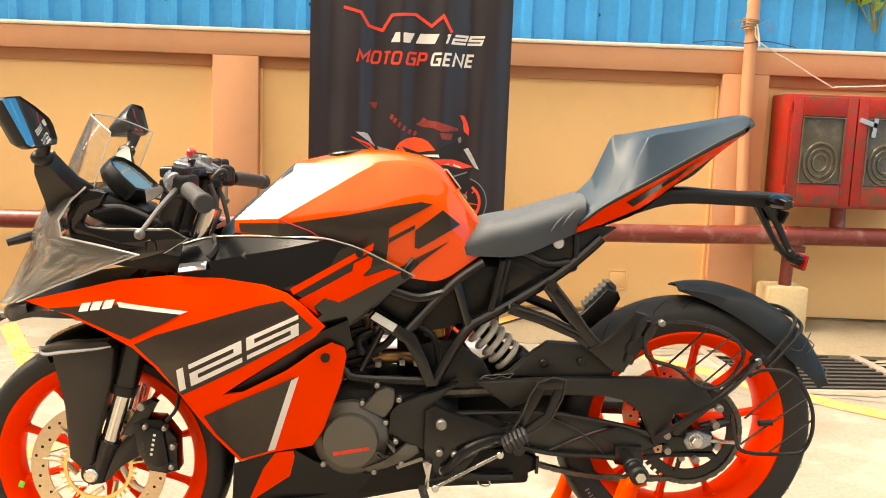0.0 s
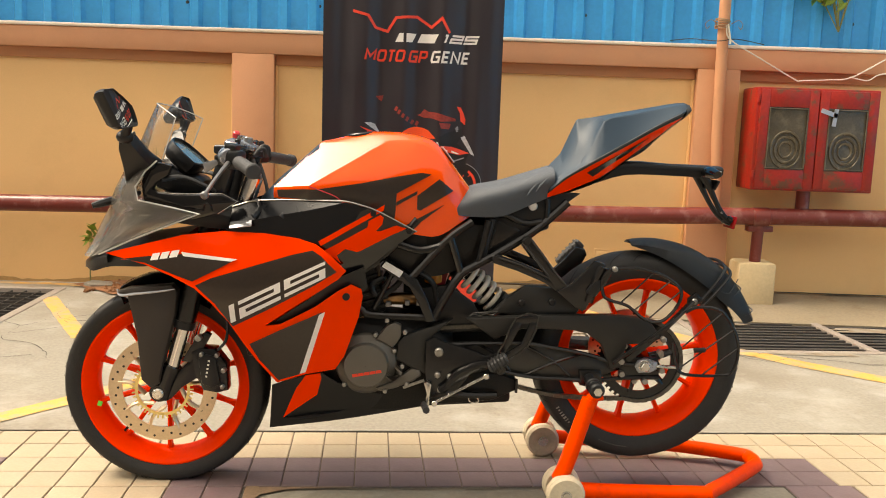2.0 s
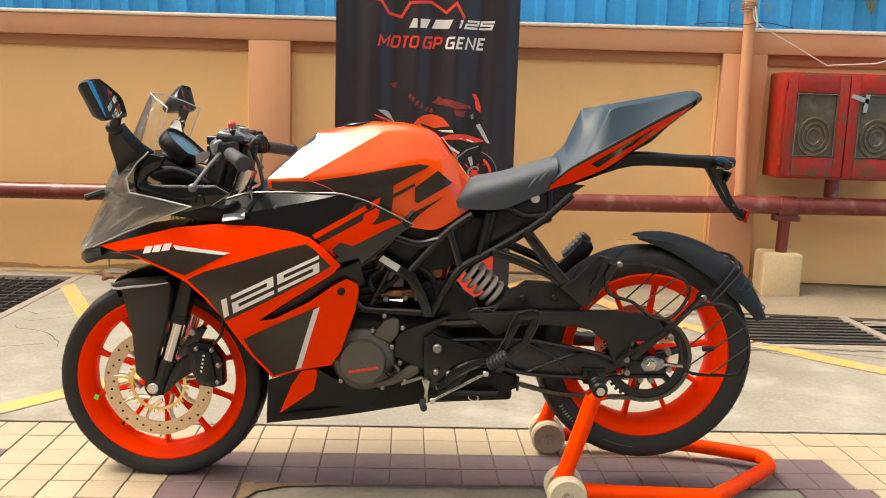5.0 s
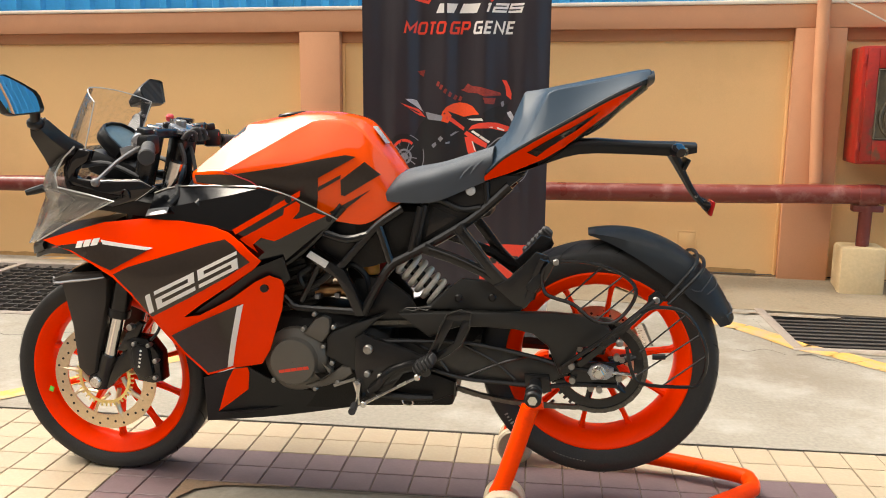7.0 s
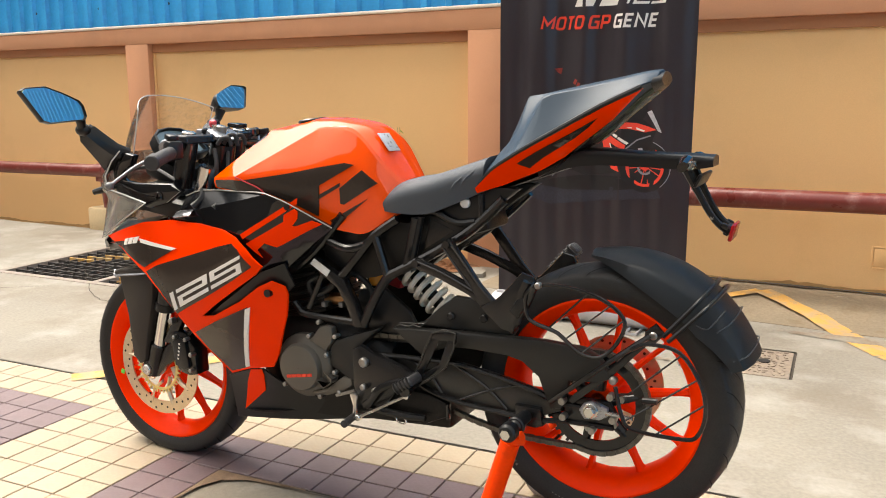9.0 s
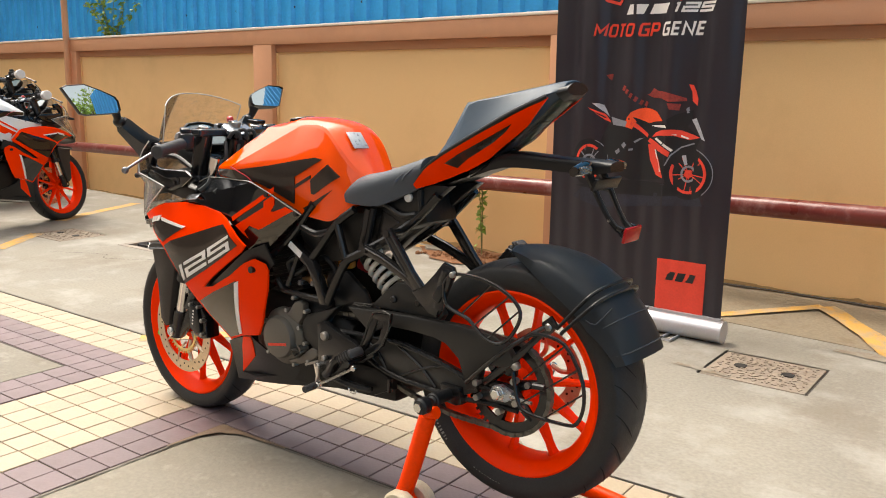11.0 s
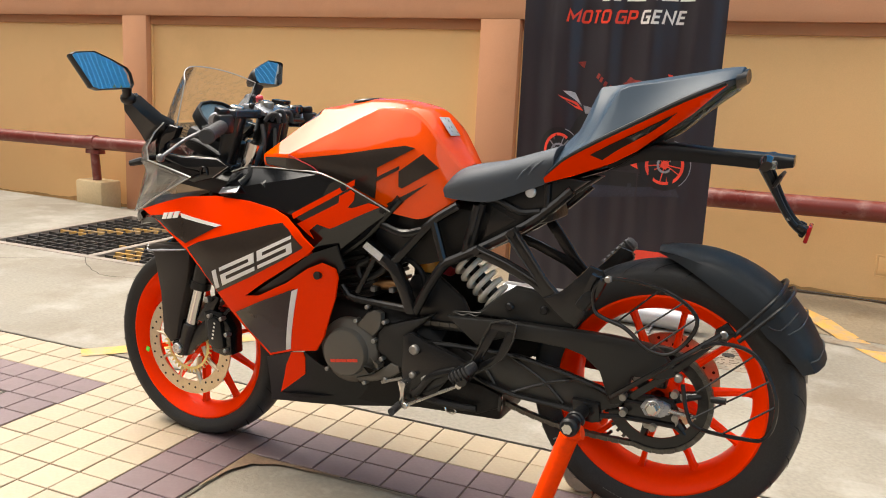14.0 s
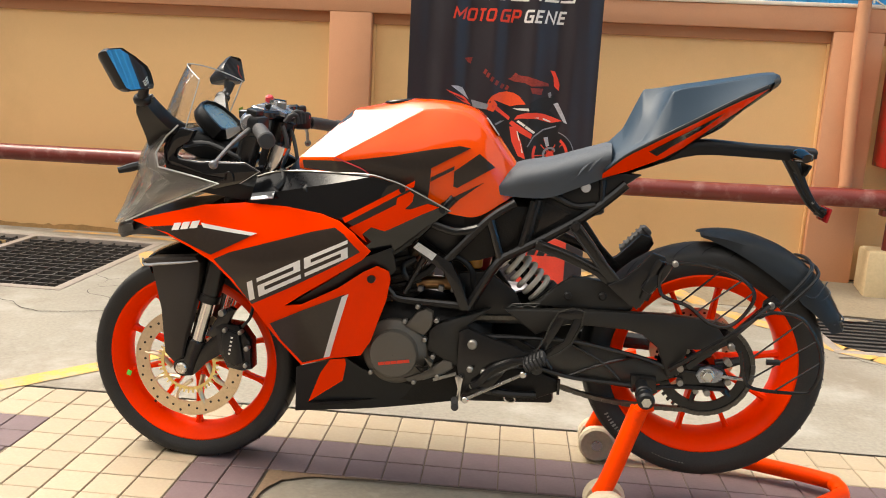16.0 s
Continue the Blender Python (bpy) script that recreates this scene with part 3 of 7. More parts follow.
for pts in ([(-2.9, 3.5), (-2.2, 3.05), (-1.9, 3.12), (-1.62, 3.0), (-1.35, 3.1)], [(-1.62, 3.45), (-1.45, 3.62), (-1.5, 3.8), (-1.3, 3.95), (-1.18, 3.9)], [(1.79, 3.52), (1.84, 3.534), (1.90, 3.474), (1.96, 3.447), (2.05, 3.496), (2.14, 3.548), (2.5, 3.46), (3.4, 3.5)], [(1.54, 3.54), (1.59, 3.52), (1.65, 3.565), (1.69, 3.55), (1.745, 3.51)], [(1.69, 4.09), (1.71, 3.96), (1.717, 3.815), (1.693, 3.56)], [(0.5, 3.3), (0.62, 3.1), (0.7, 3.12)], [(-1.875, 3.80), (-1.65, 3.61), (-1.59, 3.84), (-1.65, 4.16)], [(-1.65, 3.61), (-1.61, 3.36), (-1.41, 3.27), (-1.26, 3.07)], [(-1.59, 3.84), (-1.45, 3.75), (-1.30, 3.80)], [(-3.4, 2.75), (-3.1, 2.95), (-2.95, 2.9), (-2.7, 3.1)]):
    bm = bmesh.new()
    left, right = [], []
    c = curve([(x, y, 0.0) for x, y in pts], 10)
    for k, p in enumerate(c):
        wob = 0.02 * noise.noise(Vector((p[0] * 14, p[1] * 14, 2)))
        t = 0.002 + 0.004 * abs(noise.noise(Vector((p[0] * 9, p[1] * 9, 5))))
        left.append(bm.verts.new((p[0] + wob, p[1] + wob + t, 0.003)))
        right.append(bm.verts.new((p[0] + wob, p[1] + wob - t, 0.003)))
    skin(bm, [left, right], False)
    tagged(part("crack", bm, CRACK), "thin dark crack in the concrete", "crack", kind="structure")

# red fire main along the wall
main = thing("fire_main", label="maroon painted steel fire main running along the wall", category="pipe")
part("pipe", tube([(-14, 4.66, 0.30), (-5, 4.66, 0.448), (-2.34, 4.66, 0.494), (1.46, 4.66, 0.553), (2.48, 4.66, 0.576), (8.1, 4.66, 0.66)], 0.051, 18, 4), PIPE_RED, main)
for x in (-8.6, -4.17, 2.30, 5.4):
    z = 0.494 + (x + 2.34) * 0.0165
    part("collar", rod((x - 0.05, 4.66, z - 0.001), (x + 0.05, 4.66, z + 0.001), 0.057, n=18, bevel=0.004), PIPE_RED, main)
    part("support", rod((x, 4.70, 0.1), (x, 4.67, z), 0.034, n=14), PIPE_RED, main, "short red support post")
    part("clamp", box((0.15, 0.07, 0.035), pose(x + 0.005, 4.68, z - 0.072), 0.005), PIPE_RED, main)
for x, h in ((-4.19, 0.165), (2.30, 0.295)):
    b = tagged(part("support_block", span((x - 0.15 + 0.035 * (x > 0), 4.62, -0.12), (x + 0.15 - 0.035 * (x > 0), 4.819, h), 0.022), BLOCK), "cream rendered concrete block under the fire main", "block", "pipe support blocks")

# fire hose cabinet
cab = thing("fire_cabinet", label="weathered red steel fire hose cabinet with two glazed doors", category="fire cabinet")
part("body", span((2.205, 4.615, 0.735), (2.925, 4.868, 1.335), 0.008), CABINET, cab)
for x0, x1 in ((2.222, 2.563), (2.569, 2.908)):
    door = bmesh.new()
    for p, q in (((x0, 0.75), (x0 + 0.055, 1.322)), ((x1 - 0.055, 0.75), (x1, 1.322)), ((x0 + 0.055, 0.75), (x1 - 0.055, 0.86)), ((x0 + 0.055, 1.222), (x1 - 0.055, 1.322))):
        span((p[0], 4.596, p[1]), (q[0], 4.612, q[1]), 0.003, door)
    d = part("door", door, CABINET, cab)
    part("pane", span((x0 + 0.052, 4.604, 0.856), (x1 - 0.052, 4.609, 1.226)), DUSTY_GLASS, d, "dusty brown glass pane")
    frame_ = bmesh.new()
    tube([(x0 + 0.06, 4.596, 0.868), (x1 - 0.06, 4.596, 0.868), (x1 - 0.06, 4.596, 1.214), (x0 + 0.06, 4.596, 1.214)], 0.006, 6, 1, True, frame_)
    part("pane_seal", frame_, DUSTY_GLASS, d)
    coil = bmesh.new()
    for k in range(3):
        rr = 0.045 + 0.030 * k
        tube([((x0 + x1) / 2 + rr * math.cos(a * 0.5236) * 0.85, 4.603 - 0.0005 * k, 0.975 + rr * math.sin(a * 0.5236)) for a in range(12)], 0.0085, 6, 2, True, coil)
    part("hose_coil", coil, DUSTY_GLASS, d, "hose rolled up behind the pane")
for z in (0.83, 1.27):
    part("hinge", rod((2.212, 4.60, z - 0.02), (2.212, 4.60, z + 0.02), 0.009), CABINET, cab)
tape = bmesh.new()
box((0.022, 0.006, 0.10), pose(2.66, 4.592, 1.17, 0, 6, 0), bm=tape)
box((0.10, 0.006, 0.025), pose(2.625, 4.592, 1.195, 0, 18, 0), bm=tape)
part("door_latch", tape, ALU, cab, "pale taped latch")
part("riser", rod((2.56, 4.70, 0.60), (2.56, 4.70, 0.74), 0.04, n=16), PIPE_RED, cab)

# drain pipes up the pilasters
for x, top in ((2.03, 3.4), (-7.36, 3.4)):
    dp = thing("drain_pipe", label="terracotta painted drain pipe fixed to a pilaster", category="pipe", group="drain pipes")
    lean = 0.03 if x > 0 else 0
    part("tube", tube([(x + lean, 4.775, 0.62), (x, 4.775, 1.4), (x - 0.012, 4.775, top)], 0.034, 14, 3), WALL_BROWN, dp)
    part("elbow", tube([(x + lean, 4.775, 0.64), (x + lean, 4.79, 0.58), (x + lean, 4.86, 0.55)], 0.034, 12, 4), WALL_BROWN, dp)
wires = thing("tied_wires", label="loose white and dark wires tied round the drain pipe", category="wire")
part("white_wire", tube([(2.03, 4.735, 1.69), (2.06, 4.735, 1.61), (2.25, 4.74, 1.505), (2.46, 4.75, 1.395), (2.487, 4.75, 1.383), (2.515, 4.75, 1.387), (2.66, 4.75, 1.396), (2.80, 4.75, 1.415), (3.0, 4.75, 1.53), (3.3, 4.8, 1.7)], 0.0045, 5, 6), WIRE, wires)
part("white_wire", tube([(2.04, 4.735, 1.70), (2.058, 4.735, 1.62), (2.062, 4.735, 1.585)], 0.006, 5, 4), WIRE, wires)
part("white_wire", tube([(2.80, 4.75, 1.415), (2.90, 4.75, 1.40), (2.98, 4.76, 1.44), (3.2, 4.8, 1.46)], 0.004, 5, 6), WIRE, wires)
part("dark_wire", tube([(1.72, 4.80, 1.60), (1.85, 4.80, 1.615), (1.99, 4.74, 1.60), (2.1, 4.75, 1.615), (2.3, 4.85, 1.60)], 0.0028, 5, 5), WIRE_DARK, wires)
loops = bmesh.new()
for k in range(5):
    tube([(2.018 + (0.041 + 0.004 * (k % 2)) * math.cos(a * 0.785), 4.775 + 0.043 * math.sin(a * 0.785), 1.68 + 0.012 * k + 0.004 * math.sin(a + k)) for a in range(8)], 0.004, 5, 2, True, loops)
part("tie", loops, TIE, wires)
for s in (-1, 1):
    curl = tube([(2.018 + s * 0.04, 4.74, 1.70), (2.018 + s * 0.08, 4.73, 1.72), (2.018 + s * 0.11, 4.74, 1.70), (2.018 + s * 0.10, 4.74, 1.67), (2.018 + s * 0.085, 4.74, 1.685)], 0.002, 5, 5)
    part("tie_end", curl, TIE, wires)


# plants
def leafy(name, base, height, stems, leaves, size, label, spread=0.5, category="plant", lean=(0, 0), seed=1, low=0.25):
    rng = random.Random(seed)
    g = place(thing(name, label=label, category=category), pose(*base))
    sb, lb = bmesh.new(), bmesh.new()
    for s in range(stems):
        a = rng.uniform(0, 6.28)
        tip = Vector((math.cos(a) * spread * height * rng.uniform(0.3, 1) + lean[0], math.sin(a) * spread * 0.5 * height * rng.uniform(0.2, 1) + lean[1], height * rng.uniform(0.6, 1)))
        pts = [Vector((0, 0, 0)), tip * 0.4 + Vector((0, 0, 0.1 * height)), tip]
        tube(pts, [0.004, 0.003, 0.0015], 5, 4, False, sb)
        for _ in range(leaves):
            t = rng.uniform(low, 1)
            p = pts[0].lerp(pts[1], t * 2) if t < 0.5 else pts[1].lerp(pts[2], t * 2 - 1)
            q = Euler((rng.uniform(-0.9, 0.9), rng.uniform(-0.9, 0.9), rng.uniform(0, 6.28))).to_matrix()
            L = size * rng.uniform(0.6, 1.2)
            vs = [lb.verts.new(p + q @ Vector(c)) for c in ((0, 0, 0), (L * 0.45, L * 0.26, L * 0.06), (L, 0, -L * 0.1), (L * 0.45, -L * 0.26, L * 0.06))]
            mid = lb.verts.new(p + q @ Vector((L * 0.5, 0, -L * 0.03)))
            for i in range(4):
                lb.faces.new((vs[i], vs[(i + 1) % 4], mid))
    tagged(part("stem", sb, STEM, g), kind="stuff")
    tagged(part("foliage", lb, LEAF, g, smooth=80), kind="stuff")
    return g


leafy("weed", (-1.79, 4.74, -0.012), 0.385, 2, 9, 0.07, "small bright green seedling growing at the wall foot", 0.1, seed=3, low=0.82)
leafy("weed", (-1.36, 4.74, -0.008), 0.88, 4, 34, 0.055, "slim upright yellow-green weed growing at the wall foot", 0.07, lean=(-0.03, 0), seed=5, low=0.2)
leafy("weed", (-1.26, 4.52, 0.0), 0.12, 4, 6, 0.03, "low sprouting weed at the wall foot", 0.5, seed=8)
leafy("shrub", (-7.0, 5.13, 1.45), 0.75, 10, 22, 0.075, "sparse light green shrub behind the wall coping", 0.8, "shrub", seed=9)
leafy("shrub", (2.85, 5.10, 1.72), 0.8, 9, 22, 0.10, "hanging green leaves over the sheet fence", 0.7, "shrub", lean=(-0.1, -0.1), seed=12)
rng = random.Random(17)
bm = bmesh.new()
bm.faces.new([bm.verts.new((-1.30 + 0.50 * (0.75 + 0.4 * rng.random()) * math.cos(0.2618 * k), min(4.86, 4.66 + 0.27 * (0.7 + 0.4 * rng.random()) * math.sin(0.2618 * k)), 0.008)) for k in range(24)])
soil = tagged(part("soil_patch", bm, SOIL), "patch of reddish bare soil at the wall foot", "soil", kind="structure")
clods = bmesh.new()
for k in range(140):
    bmesh.ops.create_icosphere(clods, subdivisions=1, radius=rng.uniform(0.006, 0.02), matrix=pose(-1.3 + rng.uniform(-0.4, 0.4), 4.66 + rng.uniform(-0.2, 0.17), 0.008, rng.uniform(0, 90), rng.uniform(0, 90), 0))
tagged(part("soil_clods", clods, SOIL, soil), kind="stuff")
for x, y, r in ((-1.70, 4.66, 20), (-0.72, 4.56, -35)):
    bm = bmesh.new()
    out = [(0.12 * (0.6 + 0.5 * rng.random()) * math.cos(1.05 * k), 0.07 * (0.6 + 0.5 * rng.random()) * math.sin(1.05 * k)) for k in range(6)]
    low = [bm.verts.new((a, b, 0.0)) for a, b in out]
    top = [bm.verts.new((a * 0.93, b * 0.93, 0.028)) for a, b in out]
    skin(bm, [low, top], True)
    bm.faces.new(top)
    bm.faces.new(low)
    tagged(place(part("concrete_piece", bm, CONCRETE, smooth=10), pose(x, y, 0.002 + apron(x, y), 4, 3, r)), "broken flat piece of pale concrete lying on the yard", "rubble", "broken concrete")
# broken joint between the concrete and the wall
bm = bmesh.new()
near_, far_ = [], []
for k in range(181):
    x = -0.3 + 4.6 * k / 180
    w = 0.010 + 0.022 * max(0.0, noise.noise(Vector((x * 4.3, 2, 0))) + 0.25) + 0.008 * noise.noise(Vector((x * 23, 5, 0)))
    z = apron(x, 4.87) + 0.009
    near_.append(bm.verts.new((x, 4.872 - max(0.003, w), z)))
    far_.append(bm.verts.new((x, 4.875, z + 0.004)))
skin(bm, [near_, far_], False)
tagged(part("crack", bm, CRACK), "broken dark joint along the wall foot", "crack", kind="structure")
# dirt splashed up the foot of the wall
bm = bmesh.new()
low, top = [], []
for k in range(221):
    x = -7.2 + 9.0 * k / 220
    h = 0.016 + 0.035 * max(0.0, noise.noise(Vector((x * 2.1, 3, 0))) + 0.35) + 0.012 * noise.noise(Vector((x * 19, 1, 0)))
    low.append(bm.verts.new((x, 4.8765, apron(x, 4.87))))
    top.append(bm.verts.new((x, 4.8765, apron(x, 4.87) + max(0.012, h))))
skin(bm, [low, top], False)
part("dirt_band", bm, DIRT, wall_north, "brown dirt along the wall foot")

for x, y, rx, ry in ((2.2, 3.62, 0.38, 0.05), (2.9, 4.18, 0.45, 0.07), (1.35, 4.20, 0.35, 0.06), (0.78, 3.52, 0.16, 0.03), (-2.3, 4.55, 0.40, 0.06), (1.9, 4.22, 0.3, 0.04)):
    bm = bmesh.new()
    rim_ = []
    for k in range(40):
        a = 6.2832 * k / 40
        f = 0.75 + 0.45 * noise.noise(Vector((math.cos(a) * 2.2 + x, math.sin(a) * 2.2 + y, 7)))
        rim_.append(bm.verts.new((x + rx * f * math.cos(a), y + ry * f * math.sin(a), 0.0035 + min(0.0, apron(x + rx * f * math.cos(a), y + ry * f * math.sin(a))))))
    bm.faces.new(rim_)
    tagged(part("dirt_smear", bm, SMEAR), "brown dirt washed over the concrete", "dirt", kind="structure")

# a tree beyond the sheet wall
def garden_tree(x, y, height, seed):
    rng = random.Random(seed)
    g = place(thing("tree", label="leafy green tree standing beyond the blue sheet wall", category="tree", group="trees beyond the wall"), pose(x, y, -0.06))
    part("trunk", tube([(0, 0, 0), (0.1, 0.05, 0.3 * height), (0.0, 0.1, 0.6 * height), (0.15, 0.1, 0.9 * height)], [0.20, 0.16, 0.13, 0.06], 10, 4), BARK, g)
    tw, lv = bmesh.new(), bmesh.new()
    for k in range(34):
        a, up = rng.uniform(0, 6.28), rng.uniform(0.35, 0.85) * height
        tip = Vector((math.cos(a), math.sin(a), 0)) * rng.uniform(0.8, 2.3) + Vector((0, 0, up + rng.uniform(0.1, 1.3)))
        base = Vector((0.05, 0.08, up))
        tube([base, base.lerp(tip, 0.5) + Vector((0, 0, 0.15)), tip], [0.05, 0.03, 0.01], 5, 3, False, tw)
        for _ in range(90):
            p = base.lerp(tip, rng.uniform(0.3, 1.05)) + Vector((rng.gauss(0, 0.28), rng.gauss(0, 0.28), rng.gauss(0, 0.22)))
            q = Euler((rng.uniform(-1, 1), rng.uniform(-1, 1), rng.uniform(0, 6.28))).to_matrix()
            z = rng.uniform(0.14, 0.28)
            lv.faces.new([lv.verts.new(p + q @ Vector(c)) for c in ((0, 0, 0), (z * 0.5, z * 0.25, 0.02), (z, 0, -0.02), (z * 0.5, -z * 0.25, 0.02))])
    tagged(part("limbs", tw, BARK, g), kind="stuff")
    tagged(part("crown", lv, LEAF, g, smooth=80), kind="stuff")


garden_tree(8.9, 7.0, 6.0, 31)
garden_tree(10.8, 5.6, 5.8, 32)

# ---- roll-up banner ----
banner = place(thing("roll_up_banner", label="tall dark printed roll-up banner with a motorcycle picture", category="banner"), pose(0.2275, 3.892, 0, 0, 0, 3.5))


def cloth_y(x, z):
    grow = min(1, max(0, (z - 0.3)))
    return (0.017 * math.sin(x * 31 + 0.6 * math.sin(z * 2.2)) * math.cos(x * 1.6) + 0.006 * math.sin(x * 13.7 + 1.1 + z)) * grow + 0.003 * math.sin(x * 71 + z)


def cloth():
    bm = bmesh.new()
    cols = []
    nx, nz = 72, 40
    for j in range(nz + 1):
        row = []
        z = 0.10 + 1.95 * j / nz
        for i in range(nx + 1):
            x = -0.449 + 0.898 * i / nx
            row.append(bm.verts.new((x, cloth_y(x, z), z)))
        cols.append(row)
    skin(bm, cols, False)
    return bm


cloth_part = part("cloth", cloth(), CLOTH, banner, "dark brown-black printed cloth with soft vertical folds", smooth=80)


def print_on(outline, material, name, lift=0.0022, label=""):
    """A printed shape on the cloth; outline in banner (x, z)."""
    bm = cut_polygon(outline, 0.03)
    for v in bm.verts:
        v.co.y = cloth_y(v.co.x, v.co.z) - lift
    return part(name, bm, material, cloth_part, label, smooth=80)


def stroke(pts, w):
    """The outline of a bent line of width w."""
    left, right = [], []
    for i, p in enumerate(pts):
        a, b = Vector(pts[max(0, i - 1)]), Vector(pts[min(len(pts) - 1, i + 1)])
        d = (b - a).normalized()
        s = Vector((-d.y, d.x)) * w / 2
        left.append(tuple(Vector(p) + s))
        right.append(tuple(Vector(p) - s))
    return left + right[::-1]


def ring(cx, cz, r0, r1, n=28, a0=0.0, a1=6.283):
    o = [(cx + r1 * math.cos(a0 + (a1 - a0) * k / n), cz + r1 * math.sin(a0 + (a1 - a0) * k / n)) for k in range(n + 1)]
    return o + [(cx + r0 * math.cos(a0 + (a1 - a0) * k / n), cz + r0 * math.sin(a0 + (a1 - a0) * k / n)) for k in range(n, -1, -1)]


BX = 0.2275
PRINT_RED = mat("printed_red", (0.80, 0.058, 0.030), 0.5, vary=0.1)
PRINT_ORANGE = mat("printed_orange", (0.92, 0.085, 0.018), 0.5, vary=0.1)
PRINT_DARK = mat("printed_black", (0.008, 0.008, 0.010), 0.45, vary=0.1)
PRINT_GREY = mat("printed_grey", (0.22, 0.22, 0.25), 0.5, vary=0.2)
PRINT_BLUE = mat("printed_blue_sheen", (0.020, 0.020, 0.032), 0.5, vary=0.4, scale=8)
zig = [(-0.076, 1.591), (0.001, 1.571), (0.036, 1.516), (0.096, 1.500), (0.137, 1.567), (0.242, 1.574), (0.315, 1.527), (0.365, 1.570), (0.405, 1.500)]
for x in (0.135, 0.245):   # emblem of slanted blocks, drawn plain
    print_on([(x - BX, 1.4495), (x + 0.085 - BX, 1.4495), (x + 0.105 - BX, 1.4925), (x + 0.02 - BX, 1.4925)], WHITE, "emblem_block")


def bold(pts, w):
    """A mitred outline of width w along an open path."""
    P_ = [Vector(p) for p in pts]
    left, right = [], []
    for i, p in enumerate(P_):
        d0 = (p - P_[i - 1]).normalized() if i else (P_[1] - p).normalized()
        d1 = (P_[i + 1] - p).normalized() if i + 1 < len(P_) else d0
        n0, n1 = Vector((-d0.y, d0.x)), Vector((-d1.y, d1.x))
        m_ = (n0 + n1).normalized()
        k = w / 2 / max(.5, m_.dot(n0))
        left.append(tuple(p + m_ * k))
        right.append(tuple(p - m_ * k))
    return left + right[::-1]


GLYPHS = {"M": [[(0, 0), (0, 1), (.5, .35), (1, 1), (1, 0)]], "O": [[(.5, 0), (.15, 0), (0, .15), (0, .85), (.15, 1), (.85, 1), (1, .85), (1, .15), (.85, 0), (.5, 0)]], "T": [[(-.1, 1), (1.1, 1)], [(.5, .9), (.5, -.1)]],
          "G": [[(1.05, 1), (.12, 1), (0, .85), (0, .15), (.12, 0), (1, 0), (1, .5), (.5, .5)]], "P": [[(0, -.1), (0, 1), (.85, 1), (1, .88), (1, .52), (.85, .42), (.14, .42)]], "E": [[(1, 1), (0, 1), (0, 0), (1, 0)], [(.15, .5), (.9, .5)]],
          "N": [[(0, -.1), (0, 1), (1, 0), (1, 1.1)]], "1": [[(.1, 1), (.6, 1), (.6, -.1)]], "2": [[(0, 1), (1, 1), (1, .5), (0, .5), (0, 0), (1.08, 0)]], "5": [[(1.08, 1), (0, 1), (0, .5), (1, .5), (1, 0), (-.08, 0)]]}


def lettering(cells, z, h, ink, slant=.2, weight=.011):
    for letter, x0, x1 in cells:
        for path in GLYPHS[letter]:
            pts = [(x0 + weight / 2 + (x1 - x0 - weight) * a, weight / 2 + (h - weight) * b) for a, b in path]
            print_on([(x + slant * y - BX, z + y) for x, y in bold(pts, weight)], ink, "letter", .0030)


print_on(bold([(x - BX, z) for x, z in zig], 0.0135), PRINT_RED, "zigzag_stroke", .0030)
lettering((("M", -.018, .036), ("O", .042, .087), ("T", .094, .128), ("O", .134, .180), ("G", .200, .244), ("P", .250, .292)), 1.352, .0595, RED_DECAL)
lettering((("G", .311, .355), ("E", .364, .402), ("N", .409, .456), ("E", .465, .503)), 1.352, .0595, WHITE)
lettering((("1", .365, .395), ("2", .402, .468), ("5", .474, .540)), 1.4495, .043, WHITE, .35, .0105)
# the printed motorcycle, three-quarter view on a dark floor
PRINT_SILVER = mat("printed_silver", (0.42, 0.42, 0.46), 0.45, vary=0.25, scale=30)
PRINT_FAINT = mat("printed_faint_red", (0.26, 0.030, 0.022), 0.5, vary=0.5, scale=18)
print_on([(-0.26, 0.66), (0.14, 0.695), (0.30, 0.665), (0.33, 0.61), (0.05, 0.585), (-0.19, 0.557), (-0.33, 0.60)], PRINT_BLUE, "printed_floor_sheen", 0.0012)
print_on([(-0.31, 0.655), (-0.05, 0.70), (0.15, 0.70), (0.30, 0.655), (0.10, 0.635), (-0.12, 0.63)], PRINT_DARK, "printed_shadow", 0.0016)
print_on([(-0.131, 0.975), (-0.047, 0.985), (0.065, 0.966), (0.223, 0.965), (0.296, 0.907), (0.27, 0.84), (0.16, 0.80), (0.12, 0.715), (-0.02, 0.70), (-0.14, 0.74), (-0.20, 0.86), (-0.174, 0.92)], PRINT_DARK, "printed_body", 0.0018)


def oval(cx, cz, rx, rz, w, a0=0.0, a1=6.283, n=30):
    o = [(cx + rx * math.cos(a0 + (a1 - a0) * k / n), cz + rz * math.sin(a0 + (a1 - a0) * k / n)) for k in range(n + 1)]
    return o + [(cx + (rx - w) * math.cos(a0 + (a1 - a0) * k / n), cz + (rz - w) * math.sin(a0 + (a1 - a0) * k / n)) for k in range(n, -1, -1)]


